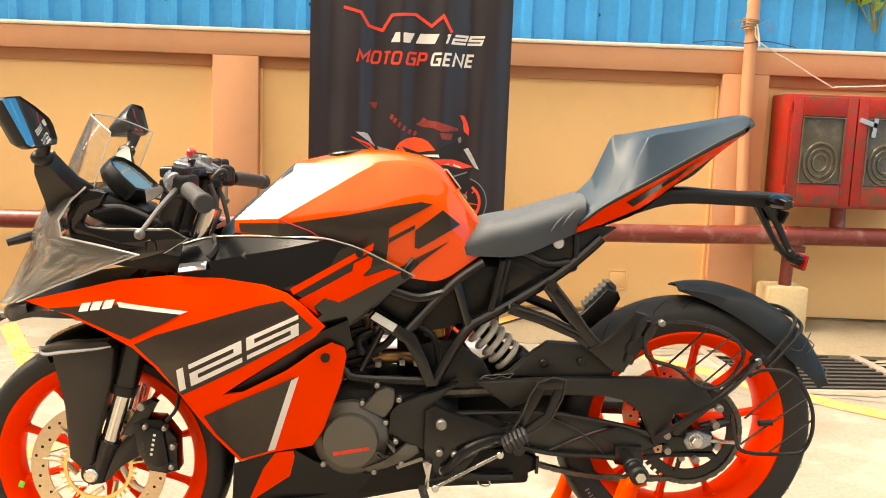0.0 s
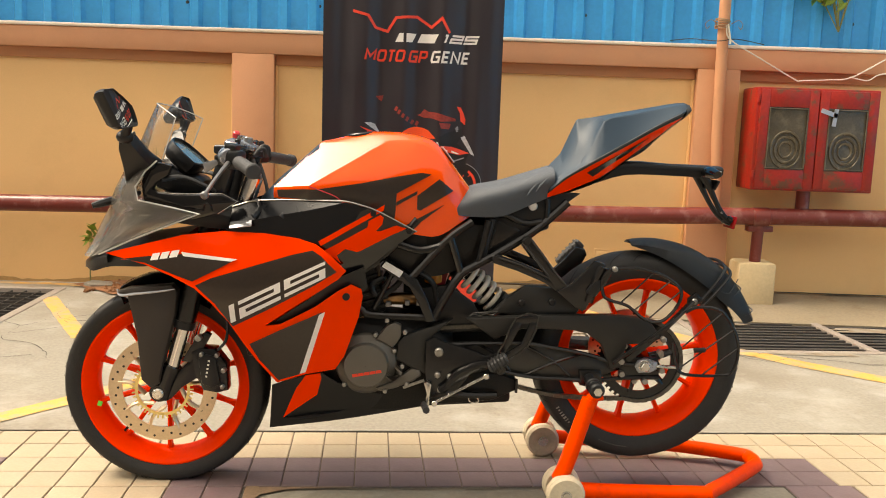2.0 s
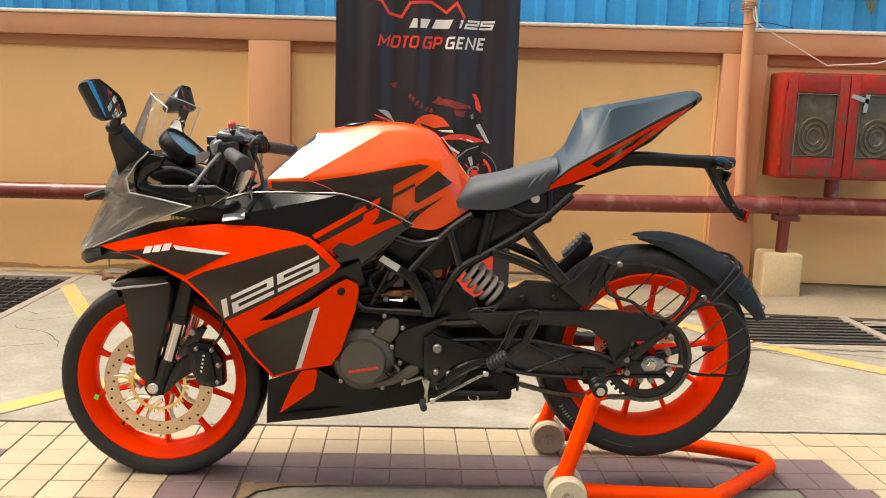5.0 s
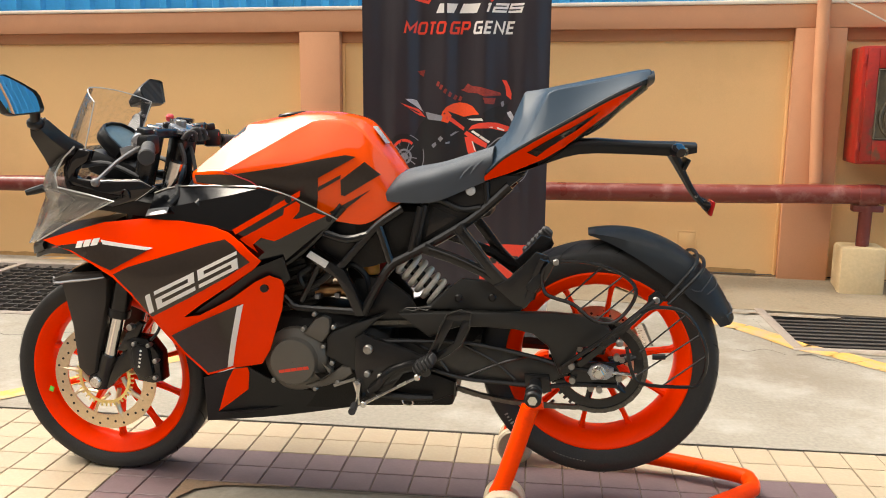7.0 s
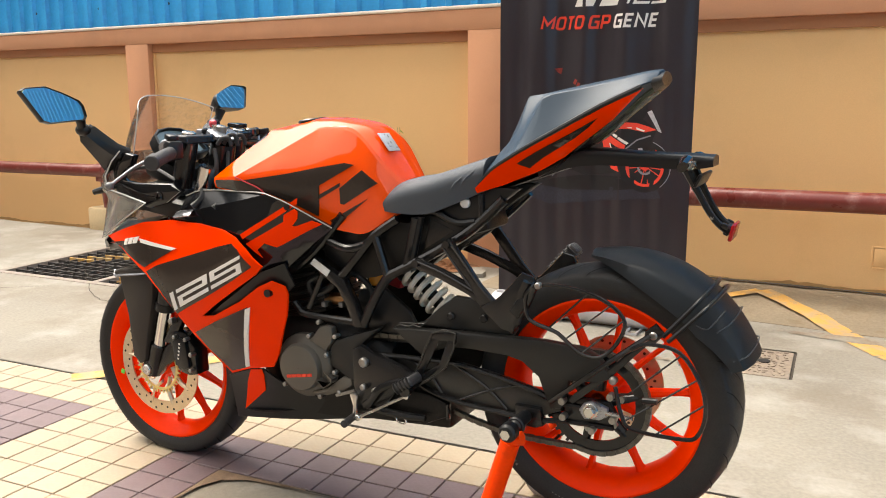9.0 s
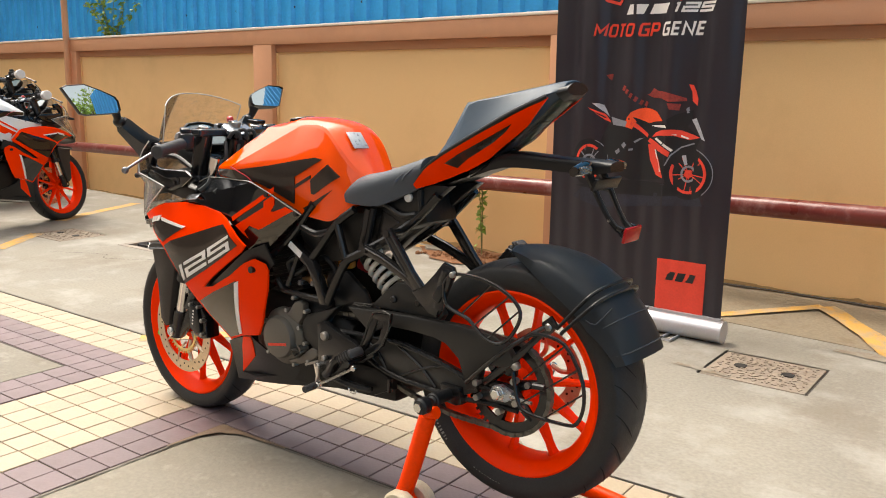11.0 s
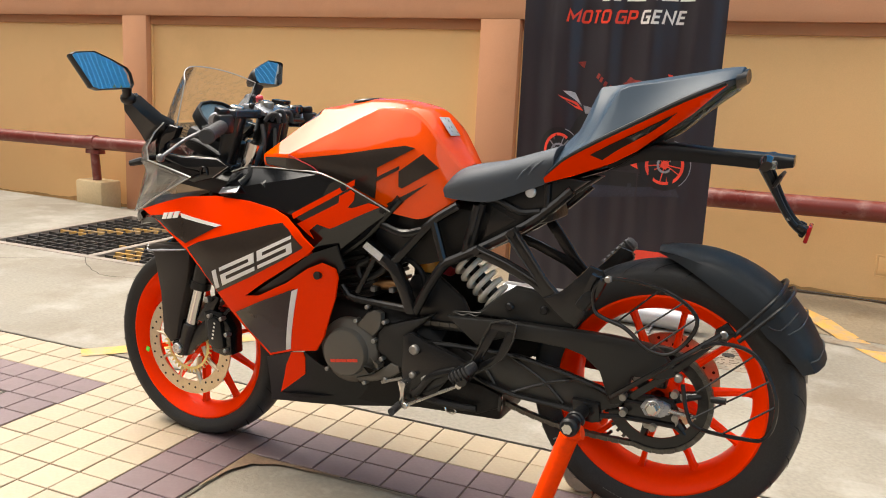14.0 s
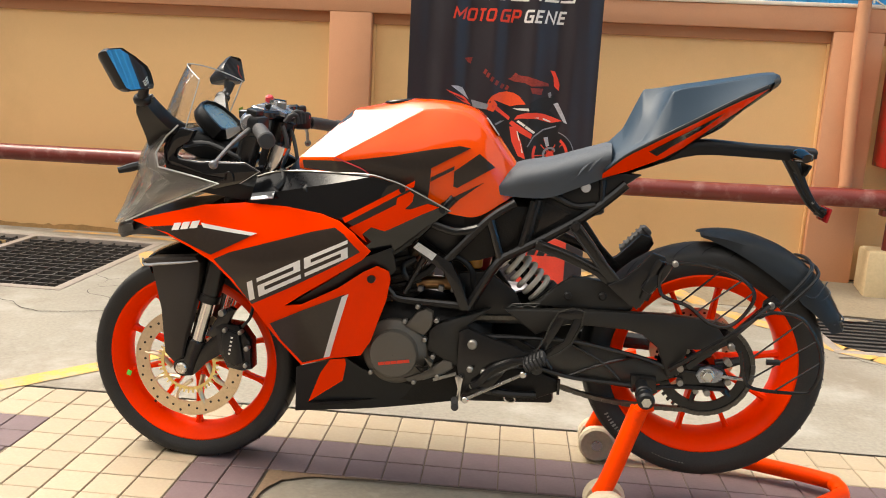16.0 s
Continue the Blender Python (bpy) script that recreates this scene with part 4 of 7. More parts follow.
for cx, cz, rx, rz, front in ((0.252, 0.748, 0.086, 0.090, True), (-0.243, 0.772, 0.068, 0.085, False)):
    print_on(oval(cx, cz, rx + 0.026, rz + 0.026, rx + 0.024), PRINT_DARK, "printed_tyre", 0.0022)
    print_on(oval(cx + 0.002, cz, rx + 0.026, rz + 0.024, 0.004, -0.9, 1.3), PRINT_GREY, "printed_tyre_edge", 0.0026)
    print_on(oval(cx, cz, rx, rz, 0.013, -3.6 if front else 0.9, 1.0 if front else 5.4), PRINT_RED, "printed_rim", 0.0028)
    for k in range(10):
        a = k * 0.628 + (0.12 if k % 2 else -0.12)
        print_on(stroke([(cx + 0.014 * math.cos(a), cz + 0.014 * math.sin(a)), (cx + (rx - 0.008) * math.cos(a), cz + (rz - 0.008) * math.sin(a))], 0.0045), PRINT_RED if front else PRINT_GREY, "printed_spoke", 0.0026)
    print_on(oval(cx, cz, 0.036, 0.038, 0.010), PRINT_GREY, "printed_brake_disc", 0.0030)
    print_on(oval(cx, cz, 0.018, 0.018, 0.017), PRINT_RED if front else PRINT_GREY, "printed_hub", 0.0032)
for name, ink, o in (
        ("tank", PRINT_ORANGE, [(-0.064, 0.967), (-0.055, 0.99), (-0.039, 1.011), (-0.01, 1.028), (0.025, 1.035), (0.06, 1.030), (0.088, 1.017), (0.122, 0.979), (0.085, 0.975), (0.047, 0.966), (-0.03, 0.992)]),
        ("tank_side", PRINT_ORANGE, [(-0.064, 0.967), (-0.03, 0.992), (-0.012, 0.972), (-0.03, 0.935), (-0.062, 0.945)]),
        ("tank_graphic", PRINT_DARK, [(-0.028, 0.990), (0.045, 0.967), (0.085, 0.972), (0.03, 0.956), (-0.012, 0.970)]),
        ("stripe", PRINT_RED, [(-0.030, 0.975), (0.05, 0.915), (0.045, 0.900), (-0.040, 0.958)]),
        ("stripe", PRINT_RED, [(0.048, 0.885), (0.06, 0.900), (0.163, 0.841), (0.157, 0.818), (0.10, 0.845)]),
        ("fairing", PRINT_RED, [(0.069, 0.904), (0.085, 0.925), (0.121, 0.938), (0.165, 0.942), (0.208, 0.940), (0.255, 0.926), (0.298, 0.911), (0.245, 0.899), (0.175, 0.914), (0.104, 0.912)]),
        ("fairing_stripe", WHITE, [(0.165, 0.919), (0.20, 0.923), (0.245, 0.907), (0.240, 0.902), (0.20, 0.914)]),
        ("lower_fairing", PRINT_RED, [(0.050, 0.871), (0.081, 0.871), (0.112, 0.80), (0.137, 0.720), (0.100, 0.734), (0.066, 0.80)]),
        ("lower_stripe", WHITE, [(0.086, 0.85), (0.092, 0.85), (0.124, 0.75), (0.118, 0.75)]),
        ("guard_edge", PRINT_GREY, [(0.14, 0.78), (0.165, 0.83), (0.21, 0.868), (0.27, 0.888), (0.272, 0.882), (0.213, 0.862), (0.170, 0.826), (0.146, 0.779)]),
        ("number", WHITE, [(0.083, 0.896), (0.092, 0.903), (0.128, 0.882), (0.120, 0.873)]),
        ("number", WHITE, [(0.132, 0.879), (0.176, 0.851), (0.168, 0.843), (0.124, 0.870)]),
        ("tail", PRINT_SILVER, [(-0.238, 1.049), (-0.205, 1.049), (-0.184, 1.042), (-0.150, 0.985), (-0.175, 1.005)]),
        ("tail_stripe", PRINT_RED, [(-0.261, 1.030), (-0.238, 1.022), (-0.175, 1.000), (-0.140, 0.962), (-0.175, 0.972)]),
        ("tail_gap", PRINT_DARK, [(-0.246, 1.018), (-0.190, 0.995), (-0.165, 0.980), (-0.18, 0.982)]),
        ("seat", PRINT_GREY, [(-0.141, 0.988), (-0.055, 0.970), (-0.062, 0.945), (-0.129, 0.952)]),
        ("screen", PRINT_SILVER, [(0.251, 0.988), (0.271, 0.996), (0.300, 0.945), (0.323, 0.898), (0.304, 0.906), (0.285, 0.935)]),
        ("cockpit", PRINT_DARK, [(0.14, 0.985), (0.18, 1.01), (0.235, 1.025), (0.255, 1.03), (0.252, 0.985), (0.23, 0.95), (0.15, 0.955)]),
        ("mirror", PRINT_GREY, [(0.222, 1.035), (0.235, 1.045), (0.240, 1.02), (0.228, 1.015)]),
        ("flank", WHITE, [(0.061, 0.957), (0.136, 0.961), (0.142, 0.948), (0.084, 0.950)]),
        ("fork", PRINT_SILVER, [(0.217, 0.828), (0.236, 0.832), (0.246, 0.790), (0.232, 0.786)]),
        ("engine", PRINT_GREY, [(-0.08, 0.86), (-0.065, 0.875), (-0.052, 0.862), (-0.066, 0.845)]),
        ("engine", PRINT_GREY, [(-0.11, 0.83), (-0.09, 0.845), (-0.085, 0.83), (-0.10, 0.815)]),
        ("exhaust", PRINT_GREY, [(-0.02, 0.88), (0.02, 0.905), (0.024, 0.898), (-0.015, 0.872)]),
        ("spring", PRINT_GREY, [(-0.04, 0.845), (-0.02, 0.848), (-0.022, 0.838), (-0.042, 0.836)]),
        ("shape", PRINT_RED, [(0.226, 1.142), (0.247, 1.139), (0.262, 1.11), (0.273, 1.078), (0.271, 1.05), (0.248, 1.069), (0.243, 1.11)]),
        ("shape", PRINT_FAINT, [(0.028, 1.094), (0.045, 1.10), (0.062, 1.124), (0.085, 1.112), (0.125, 1.108), (0.222, 1.081), (0.223, 1.069), (0.146, 1.063), (0.11, 1.078), (0.06, 1.082)]),
        ("shape", PRINT_FAINT, [(0.138, 1.058), (0.198, 1.056), (0.192, 1.027), (0.149, 1.03)]),
        ("shape", PRINT_FAINT, [(-0.183, 1.181), (-0.145, 1.185), (-0.153, 1.155), (-0.168, 1.164)])):
    print_on(o, ink, "printed_" + name, 0.0034 if ink in (WHITE, PRINT_SILVER, PRINT_DARK, PRINT_GREY) else 0.0030)
for c, z in ((-0.09, 1.115), (-0.075, 1.100), (-0.055, 1.082), (-0.033, 1.066), (-0.008, 1.052), (0.016, 1.046)):
    print_on([(c, z), (c + 0.012, z - 0.008), (c + 0.022, z + 0.012), (c + 0.010, z + 0.020)], PRINT_FAINT, "printed_mark", 0.0026)
print_on([(c - BX, z) for c, z in ((0.362, 0.11), (0.592, 0.11), (0.592, 0.352), (0.362, 0.352))], PRINT_RED, "emblem_square", 0.0026, "plain orange emblem square")
for k in range(3):
    x = 0.405 + 0.048 * k - BX
    print_on([(x, 0.255), (x + 0.036, 0.255), (x + 0.05, 0.295), (x + 0.014, 0.295)], PRINT_DARK, "emblem_bar", 0.0036)
part("base_cassette", tube([(-0.46, 0, 0.055), (0.46, 0, 0.055)], 0.05, 16, 1), ALU, banner, "silver roll-up cassette")
part("lower_rail", span((-0.455, -0.014, 0.088), (0.455, 0.014, 0.116), 0.004), ALU, banner)
part("top_rail", span((-0.455, -0.012, 2.04), (0.455, 0.016, 2.07), 0.004), ALU, banner)
part("pole", rod((0.0, 0.035, 0.06), (0.0, 0.035, 2.05), 0.011), ALU, banner)
for x in (-0.3, 0.22):
    part("foot", tube([(x, 0.12, 0.008), (x, -0.12, 0.008), (x + 0.05, -0.125, 0.008), (x + 0.05, 0.12, 0.008)], 0.007, 6, 1), ALU, banner, "swing-out wire foot")
for s in (-1, 1):
    part("end_cap", rod((s * 0.46, 0, 0.055), (s * 0.468, 0, 0.055), 0.052, n=16), ALU, banner)


# ---- motorcycle ----
# Own frame: u runs from the front axle to the rear, v across (the kick-stand side is negative), z up.
FAIRING = Surface([(-.15, .666, -.105), (.02, .735, -.165), (.17, .765, -.175), (.36, .74, -.19), (.20, .60, -.225), (.214, .511, -.212), (.446, .674, -.228), (.503, .657, -.213), (.505, .581, -.186), (.544, .593, -.165), (.475, .372, -.145), (.313, .317, -.118), (.326, .205, -.085), (.42, .45, -.172), (.05, .64, -.2)])
FLANK = Surface([(.18, .749, -.165), (.237, .790, -.168), (.33, .800, -.174), (.50, .831, -.180), (.572, .813, -.182), (.676, .765, -.158), (.634, .72, -.155), (.507, .617, -.160), (.463, .70, -.195), (.30, .746, -.182)])
TAILSIDE = Surface([(1.045, .866, -.102), (1.045, .852, -.091), (1.094, .912, -.117), (1.10, .873, -.084), (1.173, .959, -.1235), (1.187, .910, -.068), (1.252, 1.004, -.1145), (1.25, .952, -.052), (1.331, 1.048, -.102), (1.335, 1.016, -.042), (1.41, 1.086, -.079)])
FC, RC = (-0.012, 0.281), (1.335, 0.397)   # wheel centres
FR, RR = 0.289, 0.304


def both(fn):
    for side in (-1, 1):
        fn(side)


def wheel(bike, name, centre, radius, rim, width, spokes, livery, turn=0.0):
    cu, cz = centre
    w = width / 2
    hub = part(name, revolve([(0.018, -w * 0.9), (0.036, -w * 0.88), (0.040, -w * 0.5), (0.034, 0), (0.040, w * 0.5), (0.036, w * 0.88), (0.018, w * 0.9)], cu, cz, 32), livery["rim"], bike, "orange painted alloy wheel")
    rw = width * 0.40
    side = [(rim + 0.003, -rw), (rim - 0.004, -rw - 0.004), (rim - 0.012, -rw + 0.001), (rim - 0.018, -rw + 0.008), (rim - 0.030, -rw + 0.018), (rim - 0.036, -rw + 0.028)]
    prof = side + [(rim - 0.038, 0)] + [(r, -v) for r, v in side[::-1]] + [(rim - 0.02, rw * 0.6), (rim - 0.03, 0), (rim - 0.02, -rw * 0.6)]
    part("rim", revolve(prof, cu, cz, 96), livery["rim"], hub)
    d = radius - rim
    half = [(rim - 0.004, -w * 0.74), (rim + d * 0.06, -w * 0.86), (rim + d * 0.35, -w * 0.99), (rim + d * 0.58, -w * 1.0), (rim + d * 0.78, -w * 0.93), (rim + d * 0.90, -w * 0.70), (rim + d * 0.97, -w * 0.38), (rim + d, 0)]
    tyre_prof = curve(half + [(r, -v) for r, v in half[-2::-1]], 3)
    tyre = part("tyre", revolve([tuple(p) for p in tyre_prof], cu, cz, 110), RUBBER, hub, "black road tyre with sloping tread grooves")
    crown = sorted((-abs(p[1]), p[0]) for p in tyre_prof if p[0] > rim + d * 0.60)
    grooves = bmesh.new()
    n = 26
    for s in (-1, 1):
        for k in range(n):
            a0 = 6.2832 * (k + (0.5 if s > 0 else 0)) / n
            left, right = [], []
            for i in range(9):
                f = 0.12 + 0.85 * i / 8
                a = a0 + 0.24 * i / 8 * (0.7 if width < 0.12 else 1)
                r = np.interp(-w * f, [c[0] for c in crown], [c[1] for c in crown]) + 0.0022
                t = 0.0070 * (0.3 + math.sin(3.14 * (i + 0.6) / 9.2))
                for row, off in ((left, -t), (right, t)):
                    row.append(grooves.verts.new((cu + r * math.cos(a + off), s * (w * f + 0.0020 * f), cz + r * math.sin(a + off))))
            skin(grooves, [left, right], False)
    tagged(part("tread_pattern", grooves, GROOVE, tyre, smooth=80), kind="stuff")
    if width > 0.12:
        rs = random.Random(4)
        for a0, count in ((3.72, 7), (4.32, 10)):
            marks = bmesh.new()
            for k in range(count):
                a, r = a0 + 0.034 * k, rim + d * (0.52 if a0 < 4 else 0.42)
                tall = rs.choice((.010, .010, .006)) if a0 < 4 else .004
                box((tall if a0 > 4 else rs.uniform(.003, .007), 0.001, tall), Matrix.Translation((cu + r * math.cos(a), -w * (1.001 if a0 < 4 else .995), cz + r * math.sin(a))) @ Matrix.Rotation(-a - 1.57, 4, "Y"), bm=marks)
            tagged(part("sidewall_marking", marks, MARK, tyre, "worn pale sidewall marking"), kind="stuff")
    for k in range(spokes):
        a = 6.2832 * k / spokes + turn + (0.10 if k % 2 else -0.10)
        b = 6.2832 * k / spokes + turn
        r0, r1 = 0.030, rim - 0.034
        bm = bmesh.new()
        rings = []
        for r, ang, hw, hv in ((r0, a, 0.011, w * 0.44), (r0 + 0.04, a * 0.5 + b * 0.5, 0.0068, w * 0.28), (r1 - 0.035, b, 0.0054, w * 0.15), (r1 - 0.012, b, 0.0062, w * 0.16), (r1 + 0.006, b, 0.012, w * 0.20)):
            c, s = math.cos(ang), math.sin(ang)
            rings.append([bm.verts.new((cu + r * c - q * s, v, cz + r * s + q * c)) for q, v in ((-hw, -hv), (0, -hv - 0.005), (hw, -hv), (hw, hv), (0, hv + 0.005), (-hw, hv))])
        skin(bm, rings, True)
        bm.faces.new(rings[0])
        bm.faces.new(rings[-1])
        part("spoke", bm, livery["rim"], hub)
    a = 4.0
    rod((cu + (rim - 0.034) * math.cos(a), -0.005, cz + (rim - 0.034) * math.sin(a)), (cu + (rim - 0.069) * math.cos(a), -0.015, cz + (rim - 0.069) * math.sin(a)), 0.004, bm=(vb := bmesh.new()), n=8)
    part("valve", vb, BLACK, hub)
    return hub


def brake_disc(hub, centre, r0, r1, v, carrier):
    cu, cz = centre
    disc = part("brake_disc", revolve([(r0, v - 0.002), (r1, v - 0.002), (r1, v + 0.002), (r0, v + 0.002)], cu, cz, 72), DISC, hub, "drilled steel brake disc")
    holes = bmesh.new()
    for k in range(36):
        a = 6.2832 * k / 36
        r = r0 + (r1 - r0) * (0.28 + 0.44 * ((k % 3) / 2))
        rod((cu + r * math.cos(a), v - 0.0026, cz + r * math.sin(a)), (cu + r * math.cos(a), v + 0.0026, cz + r * math.sin(a)), 0.0036, n=8, bm=holes)
    tagged(part("drill_holes", holes, PIT, disc), kind="stuff")
    for k in range(carrier):
        a = 6.2832 * k / carrier + 0.2
        c, s = math.cos(a), math.sin(a)
        c2, s2 = math.cos(a + 0.5), math.sin(a + 0.5)
        part("carrier_arm", tube([(cu + r0 * 0.45 * c2, v + 0.001, cz + r0 * 0.45 * s2), (cu + r0 * 0.75 * c, v + 0.001, cz + r0 * 0.75 * s), (cu + (r0 + 0.012) * c, v + 0.001, cz + (r0 + 0.012) * s)], 0.007, 6, 4, flat=0.5), DISC, disc)
    return disc


MARK = mat("worn_pale_print", (0.19, 0.19, 0.18), 0.6, vary=0.4, scale=60)
REFLECTOR = mat("deep_red_reflector", (0.36, 0.008, 0.010), 0.25, vary=0.1, spec=0.3)
FLAP = mat("matte_brown_black_plastic", (0.034, 0.028, 0.024), 0.5, vary=0.12, scale=14, bump=0.12, fine=600, spec=0.3)
CHAIN = mat("oiled_steel_chain", (0.10, 0.095, 0.082), 0.38, 0.6, vary=0.3, scale=60)
YOKE_BLACK = mat("glossy_black_yoke", (0.012, 0.015, 0.021), 0.16, vary=0.1, spec=0.7)
YOKE = mat("grey_alloy_yoke", (0.34, 0.36, 0.40), 0.28, 0.8, vary=0.15, scale=30)
# Grey metal that stands in for highlights along glossy black edges.
EDGE_GLINT = mat("edge_glint_metal", (0.30, 0.29, 0.27), 0.2, 0.5, vary=0.1)
# Pale metal for sky reflections on the flange and lip, and the lever bracket.
GLINT_ALLOY = mat("glint_and_bracket_alloy", (0.30, 0.31, 0.33), 0.12, 0.6, vary=0.05)
LEDGE = mat("black_ledge_plastic", (0.008, 0.009, 0.011), 0.16, vary=0.1, spec=0.3)
LEVER = mat("grey_alloy_lever", (0.16, 0.16, 0.165), 0.32, 0.6, vary=0.1)


def clip_on(bike, s, covers=False):
    """One half of the handlebar, with grip, lever and switches."""
    bar = part("handlebar", tube([(0.178, s * 0.115, 0.938), (0.215, s * 0.19, 0.932), (0.285, s * 0.333, 0.914)], 0.011, 10, 3), BLACK_METAL, bike)
    part("grip", tube([(0.228, s * 0.215, 0.928), (0.25, s * 0.26, 0.923), (0.280, s * 0.322, 0.915)], [0.017, 0.0175, 0.0165], 14, 4), GRIP, bar, "black rubber grip")
    part("bar_end", rod((0.279, s * 0.320, 0.9155), (0.288 + .012 * covers, s * (0.339 + .028 * covers), 0.913), 0.0195 if not covers else 0.034, n=18, bevel=0.003), WHITE if covers else GRIP, bar)
    sw = bmesh.new()
    box((0.042, 0.05, 0.05), pose(0.212, s * 0.188, 0.934, 0, 0, -s * 65), 0.01, sw)
    box((0.03, 0.035, 0.02), pose(0.206, s * 0.185, 0.965, 10, 0, -s * 65), 0.006, sw)
    part("switch_box", sw, BLACK, bar)
    buttons = bmesh.new()
    box((0.008, 0.012, 0.012), pose(0.232, s * 0.180, 0.945, 0, 0, -s * 65), 0.002, buttons)
    part("button", buttons, RED, bar)
    lever = bmesh.new()
    tube([(0.196, s * 0.165, 0.930), (0.199, s * 0.23, 0.920), (0.194, s * 0.30, 0.899), (0.179, s * 0.367, 0.860)], [0.008, 0.0065, 0.005, 0.0045], 8, 5, False, lever)
    bmesh.ops.create_icosphere(lever, subdivisions=2, radius=0.0105, matrix=Matrix.Translation((0.178, s * 0.373, 0.856)))
    part("lever", lever, LEVER, bar, "lever with a ball end")
    part("lever_perch", box((0.035, 0.045, 0.03), pose(0.180, s * 0.160, 0.930, 0, 0, -s * 60), 0.006), BLACK_METAL, bar)
    part("lever_bracket", slab([(.126, .922), (.160, .932), (.168, .922), (.148, .905), (.130, .896)], s * .160, s * .172, .003), GLINT_ALLOY, bar, "pale alloy lever bracket")
    # Pale ring added in place of the highlight on the switch box.
    part("switch_glint_ring", rod((.186, s * .165, .944), (.200, s * .198, .939), .0235, n=18, bevel=.003), YOKE, bar, "pale alloy ring added for the highlight on the switch box")
    if covers:
        bar.location.z = 0.05


def mirror(bike, s):
    def blade(c, e1, h1, h2):
        e1 = Vector(e1).normalized()
        e2 = Vector((0.05, 0.68, 0.72)).normalized()
        return [bm.verts.new(Vector((p.x, s * -p.y, p.z))) for p in (Vector(c) + e1 * h1 * a + e2 * h2 * b for a, b in ((-1, -.3), (-.82, -1), (.82, -1), (1, -.3), (1, .3), (.82, 1), (-.82, 1), (-1, .3)))]
    bm = bmesh.new()
    rings = [blade((-.050, -.244, .984), (.5, 0, .3), .014, .012), blade((-.046, -.236, .972), (.5, 0, .2), .021, .018), blade((-.042, -.212, .948), (.6, -.05, .22), .029, .019), blade((-.036, -.184, .920), (.8, -.1, .3), .040, .019), blade((-.032, -.150, .892), (.9, -.1, .5), .056, .019)]
    skin(bm, rings, True)
    bm.faces.new(rings[0])
    bm.faces.new(rings[-1])
    arm = part("mirror", bm, BLACK, bike, "angular rear-view mirror on a black blade-shaped stalk")
    knuckle = bmesh.new()
    bmesh.ops.create_icosphere(knuckle, subdivisions=2, radius=.0195, matrix=Matrix.Translation((-.046, s * .250, .984)) @ Matrix.Diagonal((1.15, 1, .9, 1)))
    part("knuckle", knuckle, BLACK, arm, smooth=80)
    part("knuckle_screw", rod((-.030, s * .243, .992), (-.024, s * .243, .995), .0045, n=10), LEVER, arm)
    part("joint", tube([(-.044, s * .256, .990), (-.036, s * .264, 1.004), (-.034, s * .272, 1.026)], [.013, .012, .017], 12, 4), BLACK, arm)
    out = [(.436, 1.086), (.422, 1.0925), (.366, 1.0965), (.318, 1.079), (.275, 1.059), (.266, 1.045), (.264, 1.018), (.272, 1.009), (.374, 1.003), (.393, 1.009)]
    c = Vector((-.033, -.350, 1.05)) if s < 0 else Vector((-.060, .352, 1.062))
    tilt = Matrix.Translation(c) @ Matrix.Rotation(radians(-2.0 if s < 0 else -4), 4, "Z") @ Matrix.Rotation(radians(-14.5 if s < 0 else -26), 4, "Y")
    size = 1.0 if s < 0 else .90
    bm = bmesh.new()
    rings = []
    for k, du in ((0.97, -0.002), (0.975, 0.0100), (1.00, 0.0130), (1.025, 0.010), (1.03, 0.002), (0.98, -0.008), (0.80, -0.019), (0.45, -0.027)):
        deep = max(0.0, .9 - k) * (s > 0)
        rings.append([bm.verts.new(tilt @ Vector((du - .06 * deep, s * (v - .350 - .085 * deep) * k * size, (z - 1.05 - .03 * deep) * k * size))) for v, z in out])
    skin(bm, rings, True)
    bm.faces.new(rings[0])
    bm.faces.new(rings[-1])
    head = part("mirror_housing", bm, BLACK, arm)
    g = cut_polygon([(s * (v - .350) * 0.97 * size, (z - 1.05) * 0.965 * size) for v, z in out], 0.02)
    for p in g.verts:
        a, b = p.co.x, p.co.z
        p.co = (0.0100 - (a * a + b * b) / 2.7, a, b)   # convex, 1.35 m radius
    bmesh.ops.transform(g, matrix=tilt, verts=g.verts[:])
    thick = bmesh.ops.extrude_face_region(g, geom=g.faces[:])
    bmesh.ops.translate(g, vec=(-0.001, 0, 0), verts=[x for x in thick["geom"] if isinstance(x, bmesh.types.BMVert)])
    part("mirror_glass", g, MIRROR, head, "convex mirror glass")


